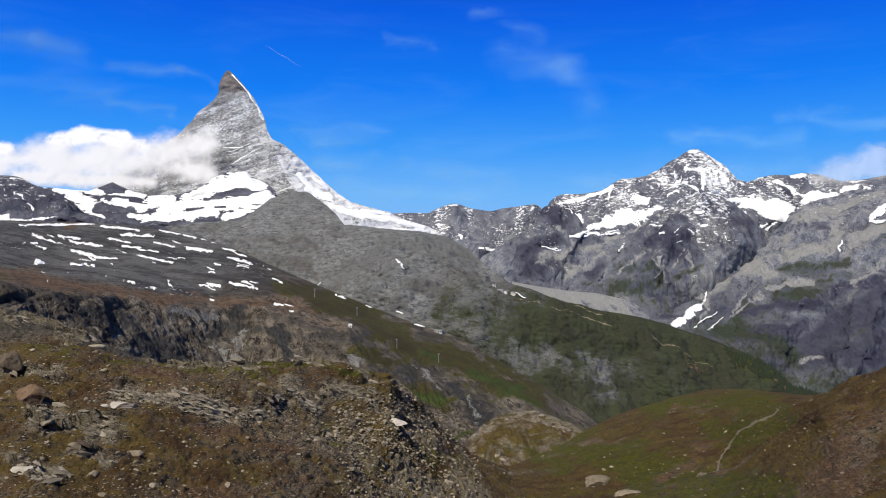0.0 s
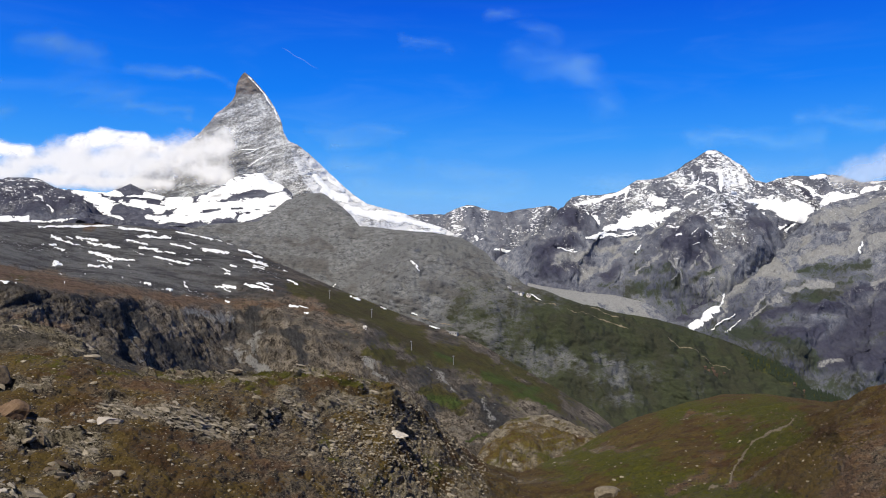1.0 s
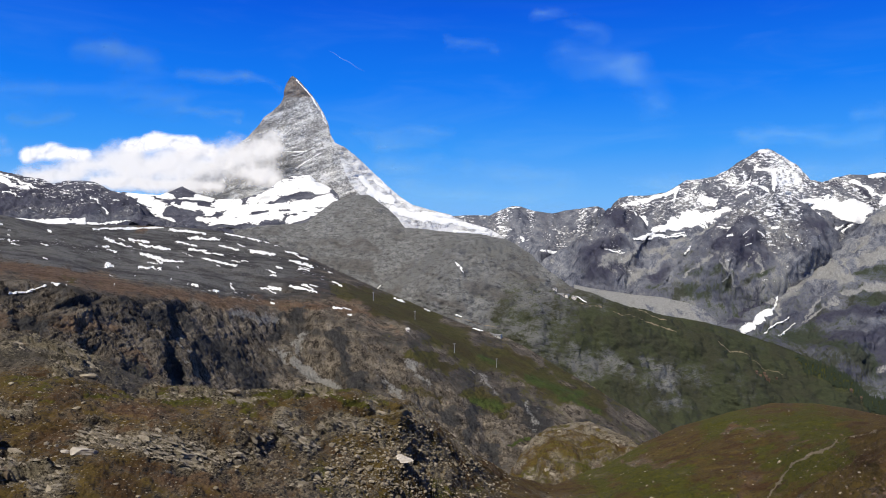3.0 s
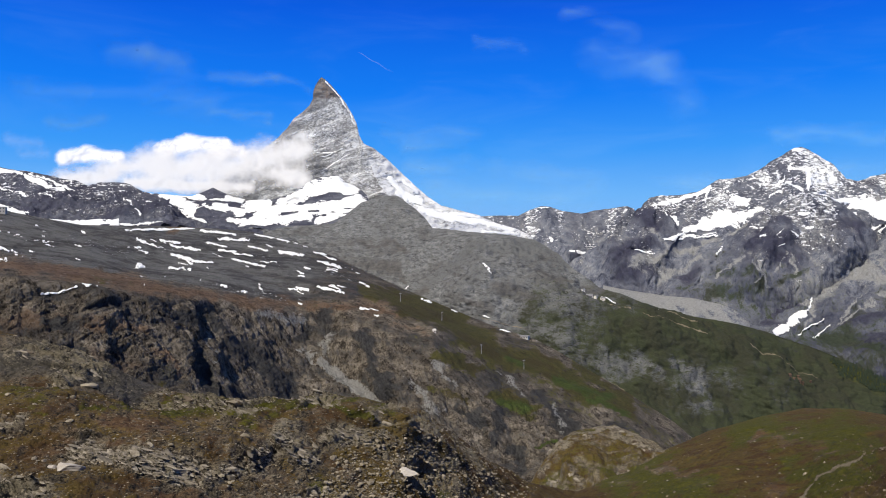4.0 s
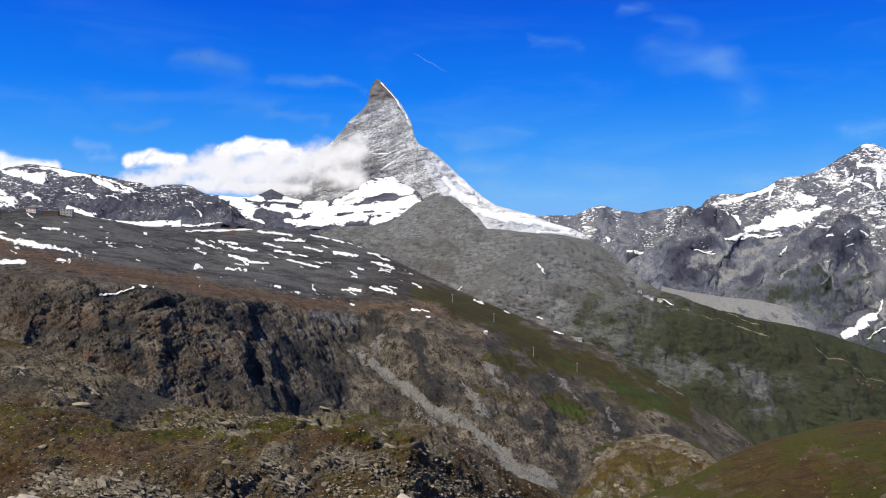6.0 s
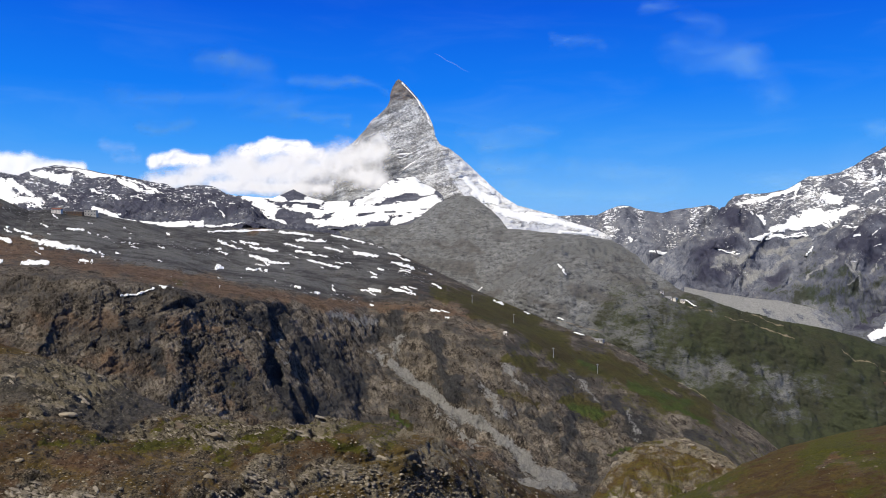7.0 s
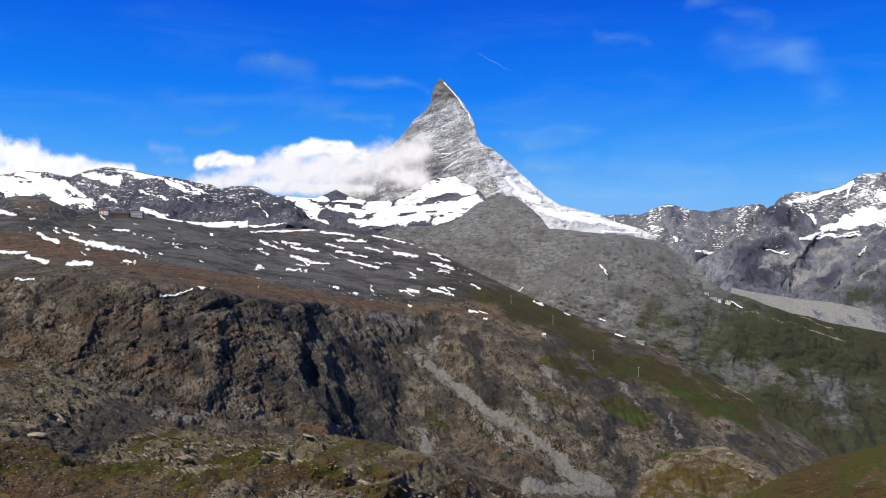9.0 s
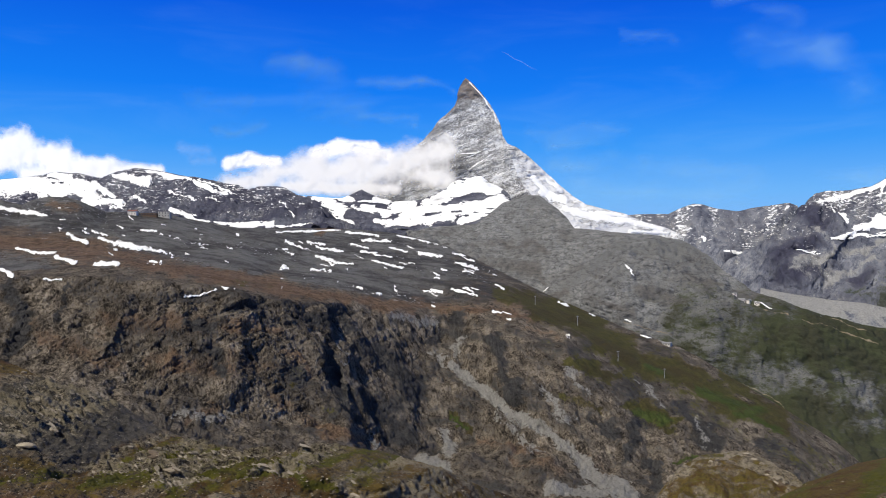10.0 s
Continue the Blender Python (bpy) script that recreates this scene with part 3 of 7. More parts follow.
SNOW_DENT += [
    (0.3187, 0.1269, 0.3409, 0.1284, 0.0023), (0.3173, 0.1040, 0.3394, 0.1003, 0.0047), (0.3365, 0.0981, 0.3394, 0.0856, 0.0039),
    (0.3416, 0.1254, 0.3571, 0.1151, 0.0016), (0.3571, 0.1151, 0.3689, 0.1026, 0.0016), (0.3069, 0.0635, 0.3261, 0.0730, 0.0023),
    (0.3261, 0.0730, 0.3497, 0.0716, 0.0023), (0.3527, 0.0701, 0.3955, 0.0620, 0.0039), (0.3970, 0.0590, 0.4516, 0.0502, 0.0080),
    (0.4176, 0.0494, 0.4442, 0.0421, 0.0088), (0.3852, 0.0516, 0.3933, 0.0450, 0.0040), (0.4191, 0.0317, 0.4088, 0.0229, 0.0024),
    (0.4294, 0.0332, 0.4220, 0.0243, 0.0024), (0.4339, 0.0900, 0.4560, 0.0775, 0.0024), (0.4560, 0.0775, 0.4781, 0.0671, 0.0024),
    (0.4752, 0.0671, 0.5106, 0.0694, 0.0074), (0.4560, 0.0944, 0.4722, 0.0967, 0.0033), (0.5194, 0.0760, 0.5431, 0.0782, 0.0025)]
SNOW_DENT += [
    (0.5342, 0.0871, 0.5534, 0.0922, 0.0025), (0.2996, 0.0819, 0.3114, 0.0908, 0.0023), (0.2922, 0.0708, 0.3069, 0.0760, 0.0015),
    (0.2553, 0.0819, 0.2774, 0.0908, 0.0015), (0.2701, 0.1040, 0.2922, 0.1151, 0.0015), (0.3527, 0.0819, 0.3630, 0.0775, 0.0016),
    (0.3143, 0.0856, 0.3261, 0.0804, 0.0023)]
SNOW_GULLY = [
    (0.3114, -0.0937, 0.3335, -0.0775, 0.0047), (0.3010, -0.1003, 0.3143, -0.0930, 0.0039), (0.3350, -0.0767, 0.3424, -0.0553, 0.0019),
    (0.3291, -0.0967, 0.3571, -0.0797, 0.0011), (0.3438, -0.1040, 0.3645, -0.0878, 0.0010), (0.5593, 0.0406, 0.5785, 0.0494, 0.0051),
    (0.5637, 0.0354, 0.5755, 0.0376, 0.0025), (0.5217, 0.0096, 0.5172, -0.0007, 0.0021), (0.5689, 0.0450, 0.5873, 0.0553, 0.0017)]
PALE_SIDE = [
    (0.3328, -0.0494, 0.3733, -0.0288, 0.0172), (0.3733, -0.0288, 0.4066, -0.0251, 0.0174), (0.4066, -0.0251, 0.4287, -0.0362, 0.0096),
    (0.4309, -0.0539, 0.4781, -0.0413, 0.0041), (0.4427, -0.0081, 0.4766, 0.0007, 0.0081), (0.4766, 0.0007, 0.5032, 0.0037, 0.0082),
    (0.5032, 0.0037, 0.5165, 0.0317, 0.0066), (0.5283, 0.0081, 0.5836, 0.0303, 0.0118), (0.4634, 0.0391, 0.5165, 0.0553, 0.0082),
    (0.5165, 0.0553, 0.5726, 0.0686, 0.0067), (0.4250, -0.0081, 0.4339, -0.0362, 0.0032), (0.5372, -0.0435, 0.5726, -0.0155, 0.0034),
    (0.3365, -0.0878, 0.3394, -0.0583, 0.0039), (0.3807, -0.0878, 0.4176, -0.0657, 0.0032), (0.4545, 0.0229, 0.4398, 0.0081, 0.0057),
    (0.3733, -0.0878, 0.4102, -0.0546, 0.0024), (0.5615, -0.0288, 0.5873, -0.0103, 0.0034), (0.4693, -0.1468, 0.4914, -0.1395, 0.0049)]
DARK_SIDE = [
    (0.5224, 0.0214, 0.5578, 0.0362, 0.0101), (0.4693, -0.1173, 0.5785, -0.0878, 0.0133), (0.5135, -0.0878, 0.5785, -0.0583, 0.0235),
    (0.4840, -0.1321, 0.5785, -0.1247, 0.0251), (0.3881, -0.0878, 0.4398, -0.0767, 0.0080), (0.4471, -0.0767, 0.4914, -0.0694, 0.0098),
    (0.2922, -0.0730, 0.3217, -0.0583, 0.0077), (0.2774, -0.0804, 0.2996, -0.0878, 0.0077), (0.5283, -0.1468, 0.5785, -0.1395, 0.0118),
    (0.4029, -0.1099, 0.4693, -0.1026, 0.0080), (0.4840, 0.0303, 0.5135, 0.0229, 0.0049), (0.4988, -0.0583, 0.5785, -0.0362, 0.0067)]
PALE_DENT = [
    (0.1594, -0.0362, 0.1815, -0.0177, 0.0052), (0.1815, -0.0177, 0.2110, -0.0044, 0.0053), (0.1262, -0.0214, 0.1594, -0.0037, 0.0060),
    (0.1594, -0.0037, 0.2036, 0.0081, 0.0060), (0.2036, 0.0081, 0.2295, 0.0192, 0.0038), (0.2701, -0.0125, 0.2951, -0.0435, 0.0015),
    (0.2819, -0.0155, 0.2760, -0.0362, 0.0015), (0.3254, -0.0066, 0.3202, -0.0288, 0.0016), (0.3114, 0.0007, 0.3040, -0.0214, 0.0015),
    (0.2405, -0.0140, 0.2590, -0.0030, 0.0030), (0.1520, 0.0303, 0.1668, 0.0081, 0.0045), (0.2627, 0.0339, 0.2479, 0.0229, 0.0046),
    (0.2258, -0.0288, 0.2553, -0.0081, 0.0015)]
SNOW_PEAK = [
    (-0.2804, 0.2332, -0.2686, 0.2206, 0.0011), (-0.2686, 0.2206, -0.2538, 0.2029, 0.0017), (-0.2538, 0.2029, -0.2450, 0.1867, 0.0017),
    (-0.2428, 0.1852, -0.2354, 0.1690, 0.0012), (-0.2796, 0.1262, -0.2391, 0.1424, 0.0011), (-0.2774, 0.1099, -0.2428, 0.1299, 0.0012),
    (-0.2944, 0.1321, -0.2612, 0.1321, 0.0009), (-0.1874, 0.0967, -0.1653, 0.0708, 0.0052), (-0.1763, 0.0782, -0.1468, 0.0671, 0.0067),
    (-0.1690, 0.0930, -0.1505, 0.0782, 0.0037), (-0.1468, 0.0561, -0.1062, 0.0413, 0.0074), (-0.1210, 0.0487, -0.0767, 0.0391, 0.0067),
    (-0.0767, 0.0413, -0.0251, 0.0288, 0.0052), (-0.1062, 0.0509, -0.0694, 0.0450, 0.0037), (-0.1653, 0.0981, -0.1542, 0.0856, 0.0015),
    (-0.0620, 0.0266, -0.0177, 0.0229, 0.0022)]
SNOW_FOOT = [
    (-0.5062, 0.0782, -0.4752, 0.0708, 0.0058), (-0.4825, 0.0708, -0.4567, 0.0524, 0.0098), (-0.4567, 0.0465, -0.4383, 0.0376, 0.0049),
    (-0.4752, 0.0760, -0.4309, 0.0723, 0.0041), (-0.4346, 0.0671, -0.3940, 0.0686, 0.0040), (-0.4125, 0.0730, -0.3852, 0.0708, 0.0032),
    (-0.4272, 0.0612, -0.3852, 0.0583, 0.0064), (-0.3940, 0.0539, -0.3571, 0.0635, 0.0079), (-0.3645, 0.0509, -0.3202, 0.0583, 0.0094),
    (-0.3571, 0.0413, -0.2981, 0.0465, 0.0070), (-0.3239, 0.0686, -0.2907, 0.0856, 0.0093), (-0.2944, 0.0819, -0.2649, 0.0908, 0.0123),
    (-0.2686, 0.0878, -0.2376, 0.0804, 0.0084), (-0.3202, 0.0539, -0.2686, 0.0598, 0.0108), (-0.2686, 0.0583, -0.2287, 0.0671, 0.0091),
    (-0.2833, 0.0413, -0.2332, 0.0553, 0.0061), (-0.4102, 0.0413, -0.3645, 0.0391, 0.0047), (-0.4457, 0.0635, -0.4272, 0.0509, 0.0024)]
SNOW_FOOT += [
    (-0.3903, 0.0362, -0.3645, 0.0465, 0.0039), (-0.3350, 0.0657, -0.3128, 0.0708, 0.0054), (-0.3829, 0.0671, -0.3645, 0.0701, 0.0047)]
ROCK_FOOT = [
    (-0.2944, 0.0701, -0.2538, 0.0745, 0.0038), (-0.2833, 0.0738, -0.2649, 0.0767, 0.0031), (-0.3829, 0.0730, -0.3571, 0.0760, 0.0047),
    (-0.3571, 0.0760, -0.3239, 0.0834, 0.0070), (-0.4383, 0.0760, -0.4198, 0.0849, 0.0056), (-0.4516, 0.0509, -0.4198, 0.0487, 0.0072),
    (-0.4383, 0.0413, -0.4051, 0.0362, 0.0048), (-0.4420, 0.0679, -0.4014, 0.0657, 0.0020), (-0.4088, 0.0627, -0.3881, 0.0583, 0.0020),
    (-0.2981, 0.0524, -0.2833, 0.0531, 0.0015), (-0.3350, 0.0509, -0.3128, 0.0524, 0.0016), (-0.2501, 0.0509, -0.2317, 0.0509, 0.0015)]
SNOW_LEFT = [
    (-1.0881, 0.1555, -1.0162, 0.1344, 0.0236), (-1.0879, 0.1131, -1.0157, 0.1113, 0.0193), (-1.0157, 0.1113, -0.9567, 0.0962, 0.0187),
    (-0.9569, 0.1007, -0.8888, 0.0857, 0.0100), (-0.9107, 0.0817, -0.8391, 0.0760, 0.0078), (-0.9812, 0.1287, -0.9348, 0.1092, 0.0092),
    (-0.9348, 0.1092, -0.8951, 0.0948, 0.0090), (-0.8954, 0.1037, -0.8563, 0.0895, 0.0049), (-0.8516, 0.1160, -0.7876, 0.1081, 0.0057),
    (-0.7913, 0.1274, -0.7203, 0.1098, 0.0065), (-0.7203, 0.1064, -0.6801, 0.0942, 0.0036), (-0.7049, 0.0991, -0.6503, 0.0851, 0.0027),
    (-0.7488, 0.0641, -0.7025, 0.0524, 0.0036), (-0.7024, 0.0498, -0.6371, 0.0409, 0.0036), (-0.6369, 0.0393, -0.5706, 0.0386, 0.0043),
    (-0.5632, 0.0368, -0.4967, 0.0357, 0.0017), (-0.5584, 0.0750, -0.5334, 0.0510, 0.0013), (-0.7506, 0.0933, -0.7046, 0.0820, 0.0014)]
SNOW_LEFT += [
    (-0.7004, 0.1058, -0.6310, 0.0847, 0.0013), (-0.8132, 0.0886, -0.7967, 0.0796, 0.0028), (-0.6559, 0.1020, -0.6075, 0.0925, 0.0013),
    (-0.6846, 0.0816, -0.6644, 0.0762, 0.0018)]


TEAL_SIDE = [
    (0.4471, -0.0214, 0.4914, -0.0288, 0.0179), (0.4914, -0.0214, 0.5283, -0.0103, 0.0099), (0.3512, -0.1062, 0.4176, -0.1173, 0.0126),
    (0.4176, -0.1173, 0.4693, -0.1468, 0.0129), (0.4029, -0.0730, 0.3807, -0.0989, 0.0095), (0.4840, -0.0435, 0.5283, -0.0325, 0.0116),
    (0.4398, -0.0583, 0.4988, -0.0546, 0.0130), (0.5578, -0.0066, 0.5799, 0.0081, 0.0119)]
# strokes where the massif takes its dark purple tone
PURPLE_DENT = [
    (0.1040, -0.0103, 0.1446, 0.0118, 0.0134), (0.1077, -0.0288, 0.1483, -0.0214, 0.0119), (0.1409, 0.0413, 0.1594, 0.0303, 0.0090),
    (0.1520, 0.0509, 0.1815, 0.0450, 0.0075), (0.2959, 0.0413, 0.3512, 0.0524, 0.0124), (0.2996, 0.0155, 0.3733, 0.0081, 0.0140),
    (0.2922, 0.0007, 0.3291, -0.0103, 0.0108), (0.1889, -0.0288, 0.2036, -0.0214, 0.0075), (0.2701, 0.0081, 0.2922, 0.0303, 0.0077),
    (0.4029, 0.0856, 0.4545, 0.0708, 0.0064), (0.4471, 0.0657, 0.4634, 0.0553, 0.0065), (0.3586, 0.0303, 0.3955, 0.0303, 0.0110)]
OLIVE_DENT = [
    (0.2036, -0.0472, 0.2627, -0.0435, 0.0152), (0.2184, -0.0214, 0.2701, -0.0214, 0.0122), (0.2553, -0.0509, 0.2811, -0.0362, 0.0107),
    (0.2147, -0.0030, 0.2553, 0.0007, 0.0076), (0.1815, -0.0435, 0.2036, -0.0362, 0.0075), (0.3069, -0.0362, 0.3365, -0.0214, 0.0078),
    (0.0856, -0.0288, 0.1077, -0.0214, 0.0074)]


def far_ridge():
    U, W, Y = loft([FR_SKY, FR_MID, FR_LOW], -0.17, 0.16, 260, [50, 40], 1, 2)
    Y = spurs(U, W, Y, FAR_RIBS)
    U, W, Y = with_back(U, W, Y, 300, 300)
    P = place(U, W, Y)
    P, d = roughen(P, [(40, 260, 6, True, (1, 1, 0.5), 1)])
    gully, rib = flutes(P, 90, 107), flutes(P, 120, 108, 12)
    P[..., 1] += 12 * gully - 16 * rib
    masks = dict(scree=0.1 + 0.5 * gully, dark_tone=0.15 + 0.5 * rib, dust=0.08 + 3.0 * (W - 0.03) + 0.7 * gully)
    ob = tagged(grid_mesh("far_ridge", P, M_FAR, masks), "low haze-tinted blue-grey rocky skyline ridge with snow streaks", "mountain")
    snow_parts(ob, U, W, P, SNOW_FAR, 0.006, 6)


def dent_massif():
    U, W, Y = loft([DB_SKY, DB_MID, DB_LOW, DB_FOOT, DB_DEEP], 0.04, 0.66, 620, [80, 70, 60, 40], 1, 3)
    Y = spurs(U, W, Y, DENT_RIBS)
    U, W, Y = with_back(U, W, Y, 500, 500)
    P = place(U, W, Y)
    calm = 1 - 0.85 * np.clip(patches(U, W, SNOW_DENT, 0.008), 0, 1)
    gully, rib = flutes(P, 130, 101, 14), flutes(P, 170, 102, -16)
    P, d = roughen(P, [(60 * calm, 300, 7, True, (1, 1, 0.45, 20), 2), (20 * calm, 90, 5, True, (1, 1, 0.5, -25), 9)])
    P[..., 1] += calm * (20 * gully - 26 * rib)
    pale, dark, olive = (np.clip(patches(U, W, spots, 0.012), 0, 1) for spots in (PALE_DENT, PURPLE_DENT, OLIVE_DENT))
    grain = fractal(P * (1, 1, 0.5), 120, 6, 0.6, seed=27)
    grass = np.clip(0.10 - 4 * (W + 0.045), -0.5, 0.3) + 0.42 * olive + 0.3 * grain - 0.4 * pale - 0.25 * gully
    masks = dict(grass=grass, scree=0.10 + 0.55 * pale + 0.2 * grain + 0.55 * gully,
                 dust=np.clip((W - 0.03) * 5.0, -1, 0.27) + 0.2 * grain + 0.7 * gully + 0.1 * patches(U, W, [(0.33, 0.13, 0.335, 0.10, 0.05)]),
                 dark_tone=0.16 + 0.5 * dark + 0.3 * grain - 0.4 * pale + 0.5 * rib)
    ob = tagged(grid_mesh("snowy_massif", P, M_FAR, masks), "haze-tinted blue-grey rocky massif with snowfields and a pointed summit", "mountain")
    snow_parts(ob, U, W, P, wider(SNOW_DENT, 1.25), 0.005, 4, "snowfield", grain=0.003)


FS_CREST = [
    (0.1483, -0.0657, 3350), (0.1668, -0.0472, 3380), (0.1889, -0.0273, 3420), (0.2221, 0.0022, 3460), (0.2517, 0.0266, 3500), (0.2812, 0.048, 3530),
    (0.307, 0.0649, 3560), (0.3255, 0.0716, 3570), (0.3424, 0.0745, 3570), (0.3624, 0.0694, 3560), (0.3808, 0.0583, 3540), (0.3993, 0.0428, 3520),
    (0.414, 0.028, 3500), (0.4325, 0.0066, 3450), (0.4546, -0.0214, 3400), (0.4768, -0.0435, 3380)]
FS_MID = [
    (0.1483, -0.0768, 3200), (0.1889, -0.0472, 3220), (0.2517, -0.0103, 3260), (0.307, 0.0155, 3280), (0.3439, 0.0229, 3280), (0.3882, 0.0081, 3270),
    (0.4768, -0.0657, 3200)]
FS_FOOT = [
    (0.1483, -0.0989, 3000), (0.2517, -0.0878, 3000), (0.3439, -0.0915, 2990), (0.4768, -0.11, 2980)]
FS_DEEP = [
    (0.1483, -0.2059, 2500), (0.4768, -0.2207, 2450)]


def front_shoulder():
    U, W, Y = loft([FS_CREST, FS_MID, FS_FOOT, FS_DEEP], 0.155, 0.47, 330, [60, 70, 30], 1, 2)
    Y = spurs(U, W, Y, DENT_RIBS[:1] + DENT_RIBS[3:5])
    U, W, Y = with_back(U, W, Y, 150, 200)
    P = place(U, W, Y)
    P, d = roughen(P, [(34, 240, 7, True, (1, 1, 0.45), 12), (18, 80, 5, True, (1, 1, 0.4), 13)], 6, 14, 0.3)
    n = fractal(P, 200, 5, 0.6, seed=14)
    gully, rib = flutes(P, 100, 103, 10), flutes(P, 130, 104, -12)
    P[..., 1] += 16 * gully - 20 * rib
    pale, dark, olive = (np.clip(patches(U, W, spots, 0.012), 0, 1) for spots in (PALE_DENT, PURPLE_DENT, OLIVE_DENT))
    masks = dict(grass=np.clip(0.12 - 5 * (W + 0.02), -0.5, 0.35) + 0.35 * n + 0.4 * olive - 0.5 * pale, scree=0.08 + 0.6 * gully + 0.6 * pale,
                 dust=np.clip((W - 0.04) * 5, -1, 0.25) + 0.7 * gully, dark_tone=0.2 + 0.5 * dark + 0.5 * rib)
    ob = tagged(grid_mesh("rock_shoulder", P, M_FAR, masks), "dark haze-tinted blue-grey rock shoulder in front of the snowy massif", "mountain")
    snow_parts(ob, U, W, P, SNOW_SHOULDER, 0.003, 3, grain=0.003)


SNOW_SHOULDER = [
    (0.3291, 0.0472, 0.3416, 0.0480, 0.0031), (0.2723, 0.0288, 0.2892, 0.0317, 0.0012), (0.3173, 0.0229, 0.3261, 0.0170, 0.0016),
    (0.3018, 0.0207, 0.3084, 0.0258, 0.0012), (0.3394, 0.0273, 0.3453, 0.0288, 0.0023), (0.3556, 0.0214, 0.3615, 0.0170, 0.0012),
    (0.2922, 0.0376, 0.3040, 0.0398, 0.0010), (0.3040, 0.0081, 0.3114, 0.0096, 0.0010), (0.3697, 0.0155, 0.3778, 0.0096, 0.0010),
    (0.2819, 0.0184, 0.2892, 0.0199, 0.0012), (0.3114, 0.0657, 0.3069, 0.0583, 0.0015)]


def moraine():
    U, W, Y = loft([DM_TOP, DM_FOOT], 0.09, 0.27, 180, [24], 1, 1)
    U, W, Y = with_back(U, W, Y, 60, 60)
    P = place(U, W, Y)
    P, d = roughen(P, [(6, 60, 5, True, (1, 1, 0.3), 4)])
    wash = flutes(P, 40, 114, 18, 0.3)
    P[..., 1] += 5 * wash
    masks = dict(scree=0.75 - 5 * np.clip(U - 0.18, 0, 1) + 0.5 * wash + 0.5 * fractal(P * (1, 1, 0.4), 60, 5, 0.6, seed=24), dark_tone=0.1 + 0.4 * wash)
    return tagged(grid_mesh("moraine_bank", P, M_FAR, masks), "pale grey bank of glacier rubble in the side valley", "moraine")


def right_slopes():
    U, W, Y = loft([RS_SKY, RS_MID, RS_LOW, RS_FOOT, RS_DEEP], 0.225, 0.67, 460, [80, 70, 60, 30], 1, 3)
    Y = spurs(U, W, Y, SIDE_RIBS)
    U, W, Y = with_back(U, W, Y, 300, 400)
    P = place(U, W, Y)
    gully, rib = flutes(P, 110, 105, 22), flutes(P, 140, 106, 10)
    P, d = roughen(P, [(45, 260, 7, True, (1, 1, 0.45, 20), 6), (14, 80, 5, True, (1, 1, 0.5, -20), 7)])
    P[..., 1] += 18 * gully - 24 * rib
    pale, dark, teal = (np.clip(patches(U, W, spots, 0.014), 0, 1) for spots in (PALE_SIDE, DARK_SIDE, TEAL_SIDE))
    band = fractal(P * (0.5, 0.5, 2.6), 70, 6, 0.6, seed=28)
    grass = np.clip(0.26 - 3.0 * (W + 0.05), -0.5, 0.45) + 0.35 * fractal(P, 160, 6, 0.6, seed=3) + 0.4 * teal - 0.5 * pale - 0.30 * dark
    # darker towards the foot and along the DARK_SIDE strokes
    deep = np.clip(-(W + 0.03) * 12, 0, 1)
    masks = dict(grass=grass, dark_tone=0.04 + 0.55 * dark + 0.5 * band + 0.35 * rib + 0.42 * deep, scree=0.10 + 0.5 * gully * (1 - 0.6 * deep) + 0.62 * pale + 0.2 * band - 0.2 * deep,
                 dust=np.clip((W - 0.07) * 8, -1, 0.25) + 0.5 * gully)
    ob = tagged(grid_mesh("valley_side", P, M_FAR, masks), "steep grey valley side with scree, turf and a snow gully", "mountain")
    snow_parts(ob, U, W, P, SNOW_GULLY, 0.003, 6)


